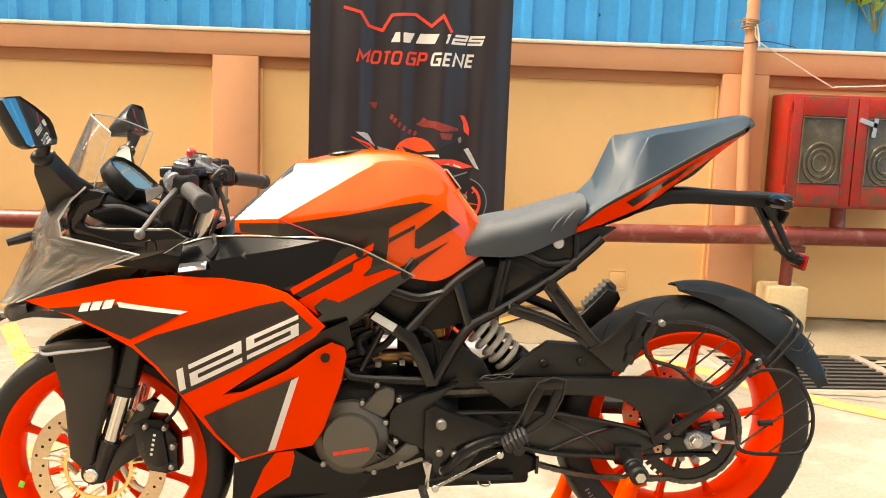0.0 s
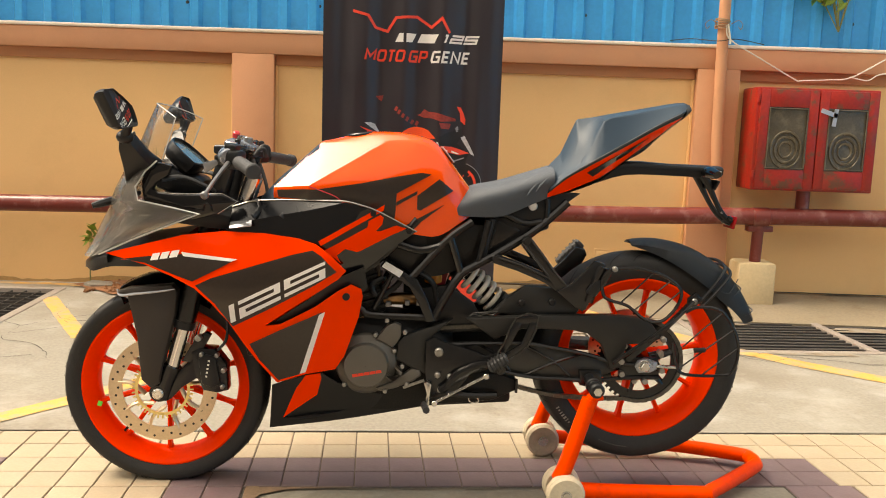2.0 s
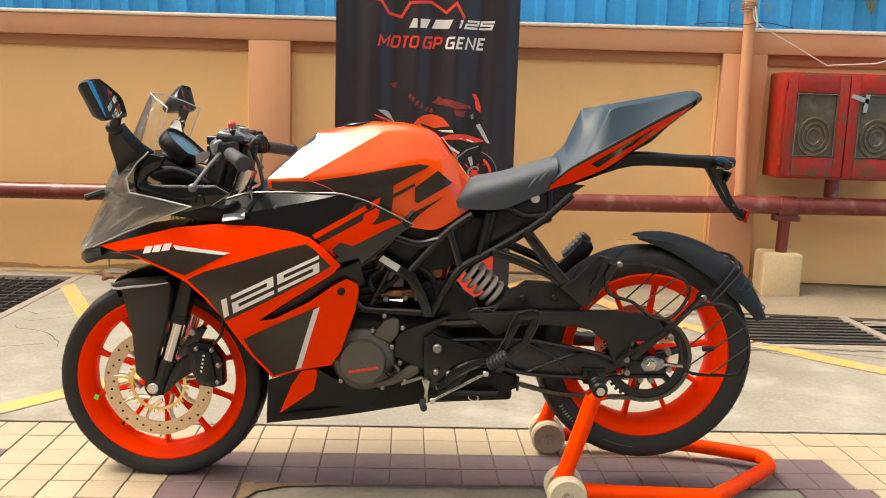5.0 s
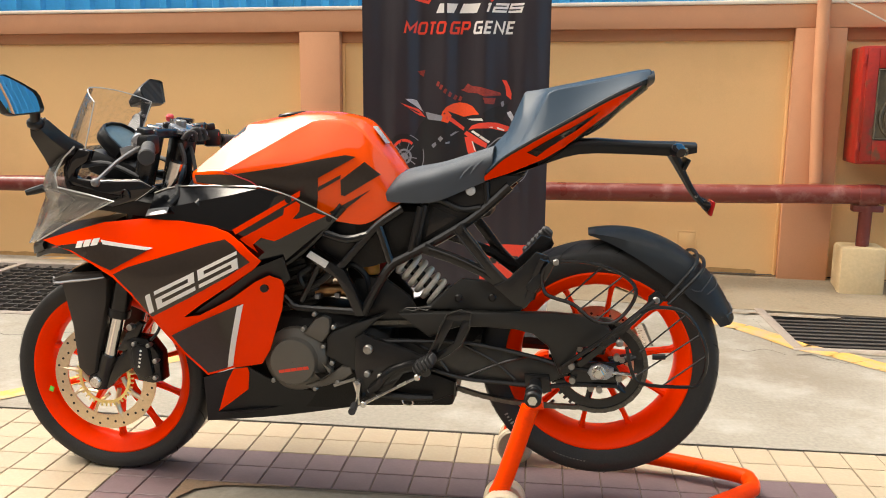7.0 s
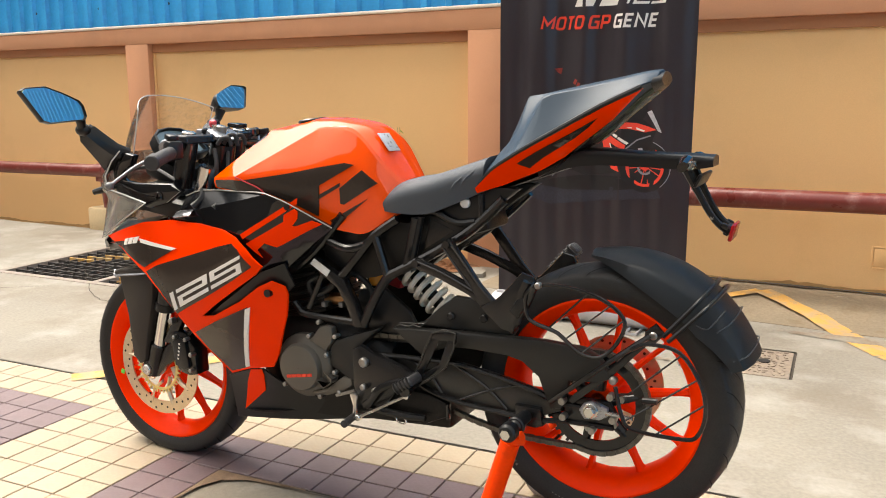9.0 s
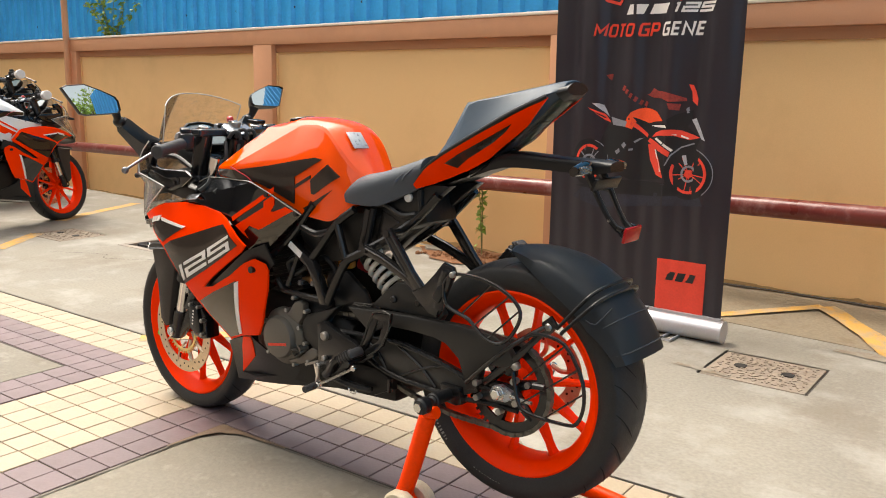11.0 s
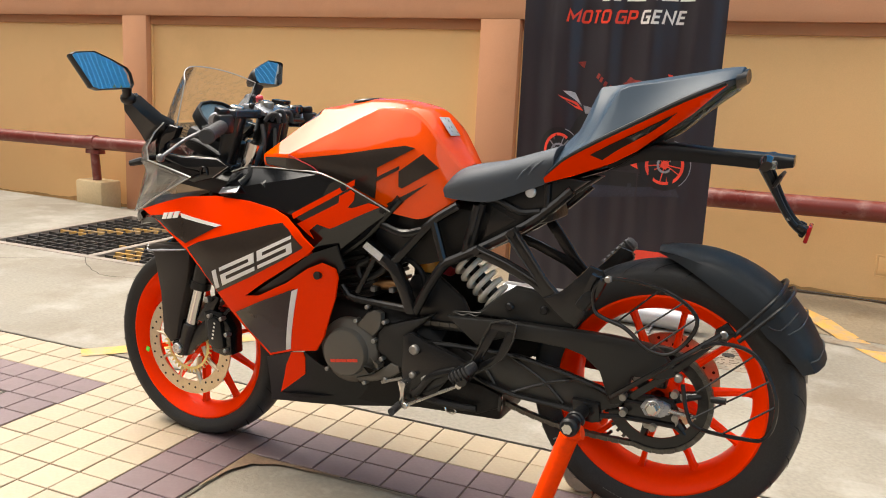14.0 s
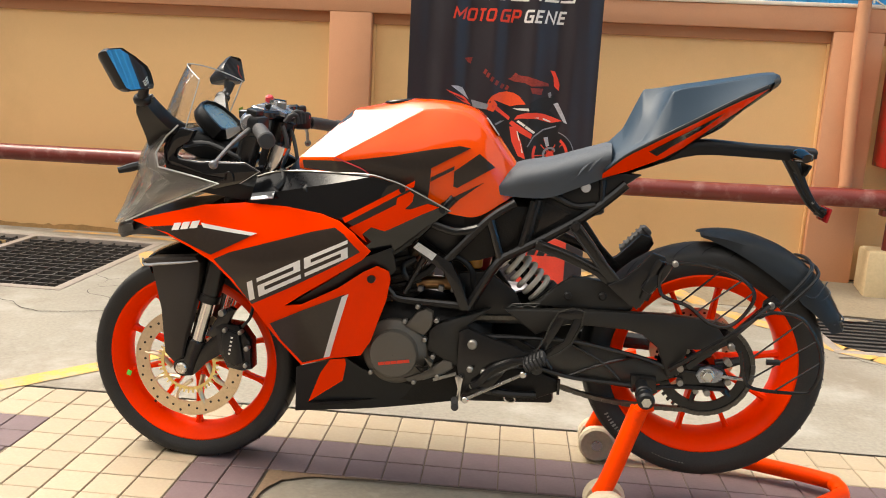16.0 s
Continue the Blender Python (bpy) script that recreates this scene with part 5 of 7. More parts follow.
def motorcycle(m, livery, label, stand_bobbin=True, covers=False):
    bike = place(thing("motorcycle", label=label, category="motorcycle"), m)
    main_paint, tank_paint, panel_dark = livery["fairing"], livery["tank"], livery["graphic"]

    # wheels
    fw = wheel(bike, "front_wheel", FC, FR, 0.236, 0.112, 10, livery, 0.31)
    brake_disc(fw, FC, 0.113, 0.151, -0.072, 9)
    part("sensor_ring", revolve([(0.069, -0.078), (0.077, -0.078), (0.077, -0.075), (0.069, -0.075)], *FC, 48), BRASS, fw, "brass sensor ring")
    teeth = bmesh.new()
    for k in range(40):
        a = 6.2832 * k / 40
        box((0.010, 0.004, 0.004), Matrix.Translation((FC[0] + 0.081 * math.cos(a), -0.0765, FC[1] + 0.081 * math.sin(a))) @ Matrix.Rotation(-a, 4, "Y"), bm=teeth)
    tagged(part("sensor_teeth", teeth, BRASS, fw), kind="stuff")
    part("axle", rod((FC[0], -0.118, FC[1]), (FC[0], 0.118, FC[1]), 0.011, n=14, bevel=0.002), STEEL, fw, "bright steel axle")
    part("axle_nut", rod((FC[0], -0.128, FC[1]), (FC[0], -0.112, FC[1]), 0.016, n=12, bevel=0.003), STEEL, fw)
    part("balance_mark", box((0.012, 0.003, 0.014), pose(-0.196, -0.049, 0.225, 0, 20, 0)), GREEN, fw, "green paper mark")
    rw = wheel(bike, "rear_wheel", RC, RR, 0.233, 0.150, 10, livery, 0.15)
    brake_disc(rw, RC, 0.075, 0.115, 0.075, 5)
    part("yellow_mark", box((0.012, 0.003, 0.008), pose(1.20, -0.073, 0.165)), YELLOW_DOT, rw)
    sprocket = part("sprocket", revolve([(0.090, -0.083), (0.115, -0.083), (0.115, -0.077), (0.090, -0.077)], *RC, 60), BLACK_METAL, rw, "dark rear sprocket")
    for k in range(6):
        a = 1.047 * k + 0.3
        part("sprocket_arm", tube([(RC[0] + 0.03 * math.cos(a), -0.08, RC[1] + 0.03 * math.sin(a)), (RC[0] + 0.098 * math.cos(a), -0.08, RC[1] + 0.098 * math.sin(a))], [0.016, 0.010], 6, 2, flat=0.4), BLACK_METAL, sprocket)
        part("sprocket_bolt", rod((RC[0] + 0.062 * math.cos(a), -0.092, RC[1] + 0.062 * math.sin(a)), (RC[0] + 0.062 * math.cos(a), -0.084, RC[1] + 0.062 * math.sin(a)), 0.008, n=6), BOLT, sprocket)
    tee = bmesh.new()
    for k in range(44):
        a = 6.2832 * k / 44
        box((0.009, 0.006, 0.007), Matrix.Translation((RC[0] + 0.118 * math.cos(a), -0.080, RC[1] + 0.118 * math.sin(a))) @ Matrix.Rotation(-a, 4, "Y"), bm=tee)
    tagged(part("sprocket_teeth", tee, BLACK_METAL, sprocket), kind="stuff")
    part("axle", rod((RC[0], -0.132, RC[1]), (RC[0], 0.13, RC[1]), 0.011, n=14), STEEL, rw)

    # chain: one loop of links
    chain = part("chain", bmesh.new(), CHAIN, bike, "dark drive chain")
    fs = (0.755, 0.445)
    path = []
    for k in range(24):
        a = radians(97) - radians(205) * k / 23
        path.append((RC[0] + 0.119 * math.cos(a), RC[1] + 0.119 * math.sin(a)))
    lowp = path[-1]
    path += [(lowp[0] + (fs[0] - lowp[0]) * k / 30, lowp[1] + (fs[1] - 0.033 - lowp[1]) * k / 30 - 0.046 * math.sin(3.14 * k / 30)) for k in range(1, 31)]
    path += [(fs[0] + 0.033 * math.cos(a), fs[1] + 0.033 * math.sin(a)) for a in [radians(-100 - 20 * k) for k in range(8)]]
    path += [(fs[0] + (path[0][0] - fs[0]) * k / 30, fs[1] + 0.033 + (path[0][1] - fs[1] - 0.033) * k / 30) for k in range(1, 31)]
    links = bmesh.new()
    walk_len, dist = 0.0127, 0.0
    tot = [0.0]
    for p, q in zip(path, path[1:]):
        tot.append(tot[-1] + math.hypot(q[0] - p[0], q[1] - p[1]))
    k = 0
    while k * walk_len < tot[-1]:
        d = k * walk_len
        u, z = np.interp(d, tot, [p[0] for p in path]), np.interp(d, tot, [p[1] for p in path])
        u2, z2 = np.interp(d + 0.005, tot, [p[0] for p in path]), np.interp(d + 0.005, tot, [p[1] for p in path])
        ang = math.atan2(z2 - z, u2 - u)
        wide = 0.0085 if k % 2 else 0.006
        box((0.0165, wide * 2, 0.0105), Matrix.Translation((u, -0.08, z)) @ Matrix.Rotation(-ang, 4, "Y"), bm=links)
        k += 1
    links.to_mesh(chain.data)
    links.free()
    tagged(chain, kind="stuff")

    # fork
    def fork(s):
        f = part("fork_leg", tube([(-0.006, s * 0.098, 0.262), (0.006, s * 0.100, 0.31), (0.024, s * 0.100, 0.358)], [0.020, 0.024, 0.026], 14, 4), BLACK_METAL, bike, "black fork leg with a polished slider")
        part("slider", rod((0.022, s * 0.100, 0.352), (0.058, s * 0.100, 0.478), 0.0195, n=18), FORK, f, "polished steel slider")
        part("upper_tube", rod((0.056, s * 0.100, 0.472), (0.182, s * 0.100, 0.955), 0.0275, n=18, bevel=0.003), BLACK_METAL, f)
        part("dust_seal", rod((0.0545, s * 0.100, 0.466), (0.060, s * 0.100, 0.486), 0.030, n=18), BLACK, f)
        part("axle_clamp", rod((FC[0], s * 0.078, FC[1]), (FC[0], s * 0.116, FC[1]), 0.026, n=16, bevel=0.003), BLACK_METAL, f)
    both(fork)
    clamp = bmesh.new()
    for z, du in ((0.945, 0.178), (0.80, 0.14)):
        slab_pts = [(du - 0.035, -0.13), (du + 0.03, -0.135), (du + 0.045, -0.05), (du + 0.045, 0.05), (du + 0.03, 0.135), (du - 0.035, 0.13), (du - 0.02, 0)]
        a = [clamp.verts.new((u, v, z)) for u, v in slab_pts]
        b = [clamp.verts.new((u, v, z + 0.024)) for u, v in slab_pts]
        clamp.faces.new(a)
        clamp.faces.new(b)
        skin(clamp, [a, b], True)
    yoke = part("fork_yoke", clamp, YOKE_BLACK, bike, "glossy black triple clamp")
    rounded(yoke, .007)
    for s in (-1, 1):
        part("fork_cap", rod((0.182, s * 0.100, 0.955), (0.186, s * 0.100, 0.978), 0.019, n=12, bevel=0.003), STEEL, yoke)
    part("yoke_cover", slab([(.155, .960), (.162, .982), (.200, .980), (.238, .962), (.236, .952), (.19, .958)], -.048, .052, .004), YOKE, yoke, "pale alloy cover with a sheen")
    for v in (-.045, .045):
        part("yoke_bolt", rod((.190, v, .970), (.192, v, .984), .009, n=8, bevel=.002), BLACK_METAL, yoke)
    part("head_nut", rod((0.195, 0, 0.970), (0.198, 0, 0.992), 0.017, n=6), STEEL, yoke)
    part("ignition", rod((.206, .0, .955), (.211, .0, .990), .015, n=18, bevel=.003), BOLT, yoke, "round grey ignition lock")
    part("key", rod((.176, .006, .986), (.180, .000, 1.004), .0105, n=16, bevel=.004), RED, yoke, "red-headed key")
    part("ignition_plate", box((.105, .046, .006), pose(.200, .012, .966, 8, 16, -14), .003), YOKE, yoke, "pale alloy plate round the lock")
    for v, dz in ((-.036, 0.0), (-.010, .006), (.022, .004)):
        part("cable_loop", tube([(.236, v - .012, .940), (.250, v - .006, .958 + dz), (.262, v + .006, .957 + dz), (.264, v + .012, .936)], .0058, 8, 4), WIRE_DARK, yoke)
    part("brake_reservoir", rod((0.19, 0.15, 0.952), (0.188, 0.15, 0.978), 0.027, n=18, bevel=0.006), BLACK_GLOSS, bike)
    part("reservoir_lid", box((.040, .050, .013), pose(.166, .118, .986, 0, 6, 10), .004), BLACK_GLOSS, bike)
    part("wiring", tube([(0.20, -0.06, 0.80), (0.245, -0.075, 0.84), (0.250, -0.07, 0.89), (0.235, -0.06, 0.93)], 0.006, 7, 5), WIRE_DARK, bike)
    part("wiring", tube([(0.24, -0.03, 0.78), (0.275, -0.06, 0.83), (0.255, -0.03, 0.9), (0.23, 0.0, 0.93)], 0.005, 7, 5), WIRE_DARK, bike)
    part("head_tube", rod((0.175, 0, 0.76), (0.215, 0, 0.94), 0.036, n=18), BLACK_METAL, bike)
    # Polished rod standing in for the pale fork tube cover.
    part("fork_tube_cover", rod((0.215, -0.100, 0.79), (0.246, -0.100, 0.885), 0.024, n=14), FORK, bike)
    clip_on(bike, -1, covers)
    clip_on(bike, 1, covers)

    # front mudguard with its side flaps
    arc = bmesh.new()
    rows = []
    for k in range(15):
        a = radians(60 + 54 * k / 14)
        row = []
        for v, dr in ((-0.088, -0.035), (-0.084, -0.008), (-0.060, 0.010), (0, 0.018), (0.060, 0.010), (0.084, -0.008), (0.088, -0.035)):
            r = 0.306 + dr - 0.012 * max(0, (k - 10) / 4)
            row.append(arc.verts.new((FC[0] + r * math.cos(a), v * (1 - 0.25 * max(0, (k - 9) / 5)), FC[1] + r * math.sin(a))))
        rows.append(row)
    skin(arc, rows, False)
    thick = bmesh.ops.solidify(arc, geom=arc.faces[:], thickness=0.004)
    guard = part("front_mudguard", arc, BLACK_GLOSS, bike, "glossy black front mudguard", smooth=60)

    def flap(s):
        part("mudguard_flap", slab([(-0.118, 0.566), (-0.086, 0.578), (0.030, 0.590), (0.046, 0.572), (0.040, 0.507), (0.006, 0.377), (-0.006, 0.311), (-0.030, 0.298), (-0.055, 0.322), (-0.064, 0.441), (-0.088, 0.552)], s * 0.090, s * 0.132, 0.008), FLAP, guard, "matte dark side plate")
        # Sky sheen of the black lip, put in as pale metal.
        part("rolled_lip", tube([(-.117, s * .118, .570), (-.104, s * .131, .557), (-.060, s * .134, .563), (0, s * .134, .571), (.040, s * .132, .578)], [.003, .0042, .0042, .0036, .002], 8, 4), GLINT_ALLOY, guard, "rolled lip in pale metal for its sky sheen")
    both(flap)
    caliper = part("brake_caliper", slab([(.088, .330), (.076, .400), (.100, .412), (.142, .410), (.174, .368), (.178, .292), (.150, .284), (.110, .290), (.100, .312)], -0.116, -0.062, 0.007), BLACK_METAL, bike, "black radial brake caliper on a cast arm")
    part("caliper_arm", slab([(-.010, .252), (-.030, .285), (.030, .330), (.088, .392), (.100, .380), (.090, .322), (.050, .296), (.020, .262)], -0.108, -0.086, 0.004), BLACK_METAL, caliper)
    part("caliper_mount", slab([(.050, .372), (.090, .440), (.118, .456), (.132, .448), (.110, .408), (.074, .368)], -0.112, -0.090, 0.004), BLACK_METAL, caliper)
    part("caliper_face", slab([(.108, .314), (.100, .384), (.120, .396), (.148, .388), (.160, .312), (.138, .302)], -0.128, -0.114, 0.005), BLACK, caliper)
    for u, z, r in ((.165, .305, .006), (.108, .396, .006), (.150, .394, .006), (.100, .442, .009), (.168, .352, .007)):
        part("caliper_bolt", rod((u, -0.131, z), (u, -0.108, z), r, n=10, bevel=0.002), BOLT, caliper)
    for k in range(5):
        part("caliper_marking", box((0.0055, 0.0015, 0.005), pose(0.122 + .0018 * k, -0.1284, 0.335 + .011 * k, 0, 12, 0)), WHITE, caliper, "small pale marking")
    part("brake_hose", tube([(0.15, -0.11, 0.405), (0.172, -0.10, 0.44), (0.165, -0.07, 0.52), (0.13, -0.05, 0.62)], 0.0045, 6, 5), BLACK, caliper)
    part("radiator", box((0.035, 0.30, 0.26), pose(0.225, 0, 0.53, 0, -14, 0), 0.006), ENGINE, bike, "dark finned radiator")

    # fairing
    panel = [(-.152, .667), (-.031, .703), (.074, .733), (.18, .746), (.286, .744), (.378, .734), (.425, .722), (.463, .697), (.505, .653), (.485, .631), (.403, .576), (.342, .535), (.293, .499), (.334, .505), (.425, .554), (.485, .598), (.517, .614), (.544, .599), (.548, .577), (.538, .52), (.501, .41), (.476, .369), (.395, .351), (.314, .320), (.265, .392), (.235, .446), (.2, .51), (.157, .56), (.112, .598), (.048, .627), (-.029, .649)]
    flank = [(.18, .742), (.19, .757), (.25, .775), (.33, .793), (.42, .812), (.488, .829), (.499, .831), (.572, .813), (.676, .765), (.686, .756), (.634, .718), (.507, .610), (.48, .63), (.45, .69), (.41, .722), (.286, .740)]
    belly = [(.30, .312), (.395, .348), (.438, .357), (.481, .325), (.576, .293), (.698, .257), (.703, .242), (.55, .216), (.42, .195), (.288, .174)]
    keep = {}

    def fairing(s):
        inner = sheet(flank, FLANK, 0.005, 0.03, s)
        keep[s, "flank"] = part("side_panel", inner, livery["flank"], bike, "black gloss side panel")
        keep[s, "belly"] = part("belly_pan", sheet(belly, lambda u, z: FAIRING(u, z) + 0.014 * max(0, (u - 0.45) / 0.25), 0.006, 0.03, s), BLACK, bike, "matte black belly pan")
        keep[s, "main"] = part("fairing", sheet(panel, FAIRING, 0.007, 0.025, s), main_paint, bike, livery["fairing_label"])
        part("gap_backing", sheet([(.29, .49), (.345, .53), (.41, .575), (.49, .635), (.55, .66), (.56, .60), (.52, .56), (.43, .545), (.34, .50)], lambda u, z: FAIRING(u, z) + 0.016, 0.006, 0.04, s), BLACK, bike)
    both(fairing)
    # belly floor and cockpit filling between the two sides
    part("belly_floor", loft([(.292, [(0, .178), (-.06, .180), (-.078, .20)]), (.42, [(0, .198), (-.07, .20), (-.105, .225)]), (.56, [(0, .222), (-.065, .224), (-.09, .245)]), (.70, [(0, .246), (-.05, .248), (-.075, .258)])], 3), BLACK, bike)
    part("nose", loft([(-.236, [(0, .628), (-.012, .624), (-.014, .612)]), (-.20, [(0, .690), (-.055, .655), (-.062, .610)]), (-.14, [(0, .70), (-.095, .672), (-.100, .630)]), (-.04, [(0, .72), (-.14, .690), (-.145, .640)]), (.08, [(0, .74), (-.15, .725), (-.15, .65)])], 4), BLACK, bike, "black nose behind the screen")

    def graphics(s):
        t = tree_of(keep[s, "main"])
        f = keep[s, "main"]
        for n, o in (("dark_graphic", [(-.101, .657), (-.021, .672), (.078, .685), (.215, .674), (.179, .654), (.107, .616), (.04, .636), (-.029, .654)]),
                     ("dark_graphic", [(.115, .606), (.157, .627), (.261, .66), (.365, .693), (.418, .707), (.441, .693), (.481, .652), (.426, .616), (.321, .556), (.211, .498), (.167, .560)]),
                     ("dark_graphic", [(.25, .445), (.333, .488), (.402, .52), (.442, .539), (.377, .350), (.319, .329), (.272, .396)])):
            part(n, decal(o, t, 0.0022, 0.0125, s), panel_dark, f, "dark graphite graphic")
        part("white_stripe", decal([(.074, .690), (.223, .677), (.208, .671), (.081, .680)], t, 0.0032, 0.0125, s), WHITE, f)
        part("white_stripe", decal([(.435, .532), (.451, .540), (.395, .358), (.379, .352)], t, 0.0032, 0.0125, s), WHITE, f)
        p00, p01, p11, p10 = (.207, .507), (.203, .556), (.452, .681), (.453, .637)

        def q(a, h):
            return tuple((1 - a) * ((1 - h) * p00[i] + h * p01[i]) + a * ((1 - h) * p10[i] + h * p11[i]) for i in (0, 1))
        one = [(0, 0), (0.055, 0), (0.055, 1), (0, 1)]
        two = [(.10, 1), (.53, 1), (.53, .42), (.165, .42), (.165, .22), (.53, .22), (.53, 0), (.10, 0), (.10, .60), (.465, .60), (.465, .80), (.10, .80)]
        five = [(.57, 1), (1, 1), (1, .80), (.635, .80), (.635, .60), (1, .60), (1, 0), (.57, 0), (.57, .20), (.935, .20), (.935, .42), (.57, .42)]
        for digit in (one, two, five) if livery.get("number", True) else ():
            d = [q(a, h) for a, h in digit]
            if s > 0:
                d = [q(1.0 - a, h) for a, h in digit]
            part("number", decal(d, t, 0.0034, 0.0125, s), WHITE, f, "white block numeral")
        for k in range(3):   # maker's mark as three plain slanted blocks
            u = -.012 + .027 * k
            z = .662 + .0055 * k
            part("emblem_block", decal([(u, z), (u + .022, z + .004), (u + .028, z + .022), (u + .007, z + .018)], t, 0.0034, 0.0125, s), WHITE, f)
        part("fairing_bolt", rod((.505, s * .192, .581), (.505, s * .178, .581), .010, n=12), BLACK, f)
        tf = tree_of(keep[s, "flank"])
        fl = keep[s, "flank"]
        for o in ([(.430, .728), (.601, .828), (.599, .813), (.437, .716)],
                  [(.447, .705), (.482, .724), (.557, .767), (.56, .784), (.59, .801), (.599, .794), (.596, .776), (.579, .757), (.591, .757), (.633, .773), (.66, .765), (.618, .745), (.543, .705), (.531, .70), (.50, .709), (.479, .691), (.489, .67)]):
            part("orange_graphic", decal(o, tf, 0.0024, 0.0125, s), main_paint, fl, "orange slanted letter graphic")
        for u, z in ((.572, .805), (.668, .758)):
            part("panel_bolt", rod((u, s * (abs(FLANK(u, z)) + .006), z), (u, s * (abs(FLANK(u, z)) - .004), z), .008, n=12), BLACK, fl)
        tb = tree_of(keep[s, "belly"])
        part("orange_strip", decal([(.395, .348), (.435, .356), (.437, .339), (.425, .287), (.327, .208), (.366, .303)], tb, 0.003, 0.03, s), main_paint, keep[s, "belly"], "orange strip")
    both(graphics)
    for s in (-1, 1):
        ledge = bmesh.new()
        hi, lo = [(.195, .805), (.25, .822), (.33, .829), (.42, .831), (.49, .833)], [(.190, .757), (.25, .775), (.33, .793), (.42, .812), (.488, .829)]
        top_, low_ = [], []
        for (u, z), (u2, z2) in zip(curve(hi, 4), curve(lo, 4)):
            f = (u - .195) / .295
            top_.append(ledge.verts.new((u, s * (.132 + .044 * f), z)))
            low_.append(ledge.verts.new((u2, -s * FLANK(u2, z2), z2)))
        skin(ledge, [top_, low_], False)
        shelf = part("side_ledge", thicken(ledge, -s * .004), LEDGE, bike, "glossy black sloping ledge")
        for u in (.262, .335, .392):
            zt = .828
            part("ledge_strut", tube([(u, s * .136, zt), (u + .010, s * .156, zt - .020), (u - .004, s * .178, zt - .042)], [.010, .008, .009], 6, 2, flat=.5), BLACK, shelf)
        # Tilted pale metal plate puts in the sky's reflection on the flange.
        part("flange", box((.058, .024, .003), pose(.226, s * .181, .766, -s * 38, -8, 0), .001), GLINT_ALLOY, shelf, "flange in pale metal for its sky reflection")
    edge_run = [(.195, -.134, .807), (.25, -.141, .824), (.33, -.153, .831), (.42, -.167, .833), (.49, -.179, .835), (.535, -.186, .827), (.575, -.187, .815), (.63, -.176, .788), (.688, -.160, .757)]
    # Highlight of the glossy edge, drawn as a thin metal line.
    part("panel_edge_glint", tube(edge_run, .0019, 6, 4), EDGE_GLINT, bike, "panel edge highlight drawn as a metal line")

    # tank
    tank = part("fuel_tank", loft([
        (.305, [(0, .861), (-.08, .862), (-.138, .864), (-.141, .862), (-.143, .850), (-.138, .835)]),
        (.36, [(0, .925), (-.050, .923), (-.095, .919), (-.157, .868), (-.158, .856), (-.150, .828)]),
        (.40, [(0, .966), (-.034, .964), (-.059, .961), (-.170, .871), (-.169, .858), (-.158, .822)]),
        (.42, [(0, .986), (-.025, .985), (-.042, .982), (-.161, .883), (-.166, .860), (-.158, .818)]),
        (.51, [(0, 1.008), (-.036, 1.001), (-.062, .987), (-.119, .938), (-.149, .880), (-.146, .795)]),
        (.56, [(0, 1.017), (-.042, 1.010), (-.072, .990), (-.096, .969), (-.139, .880), (-.138, .780)]),
        (.597, [(0, 1.018), (-.046, 1.012), (-.078, .994), (-.082, .989), (-.131, .885), (-.130, .766)]),
        (.65, [(0, 1.017), (-.046, 1.012), (-.079, .999), (-.084, .992), (-.122, .890), (-.120, .750)]),
        (.70, [(0, 1.008), (-.046, 1.005), (-.082, .995), (-.088, .986), (-.117, .885), (-.110, .741)]),
        (.735, [(0, .993), (-.046, .990), (-.086, .974), (-.092, .966), (-.114, .875), (-.106, .738)]),
        (.765, [(0, .962), (-.044, .958), (-.088, .944), (-.094, .936), (-.110, .862), (-.104, .748)]),
        (.80, [(0, .916), (-.040, .911), (-.074, .900), (-.082, .892), (-.098, .842), (-.100, .772)]),
        (.832, [(0, .874), (-.030, .870), (-.054, .862), (-.062, .856), (-.080, .828), (-.090, .794)])], 5, (2, 3), 4, .598), tank_paint, bike, livery["tank_label"], smooth=16)
    rounded(tank, .003)
    part("tank_front_cover", loft([(.262, [(0, .835), (-.06, .832), (-.10, .81)]), (.300, [(0, .880), (-.090, .866), (-.120, .83)]), (.36, [(0, .932), (-.088, .919), (-.11, .86)]), (.415, [(0, .980), (-.054, .974), (-.09, .90)])], 4), COWL, bike, "grey tank front cover")
    part("filler_cap", rod((.526, 0, 1.000), (.524, 0, 1.0125), .038, n=28, bevel=.003), BLACK_METAL, tank)
    part("tank_label", box((.054, .060, .003), pose(.7685, -.020, .9595, -4, 52, 0), .001), LABEL, tank, "silver warning label")

    def tank_art(s):
        t = tree_of(tank)
        for o in ([(.315, .857), (.393, .862), (.414, .861), (.539, .881), (.63, .900), (.698, .912), (.724, .908), (.631, .855), (.629, .805), (.626, .779), (.555, .811), (.497, .831), (.40, .834), (.318, .838)],
                  [(.631, .832), (.687, .863), (.686, .854), (.631, .822)], [(.687, .850), (.746, .896), (.785, .865), (.696, .810), (.687, .813)], [(.761, .827), (.657, .769), (.673, .753), (.697, .777)]):
            part("dark_graphic", decal(o, t, .0042, .0125, s), panel_dark, tank, "dark graphite graphic")
    both(tank_art)
    for s in (-1, 1):
        part("red_edge", tube([(.402, s * .172, .870), (.44, s * .170, .857), (.47, s * .166, .845), (.492, s * .162, .828)], .0016, 5, 4), RED, tank, "thin red edge line")

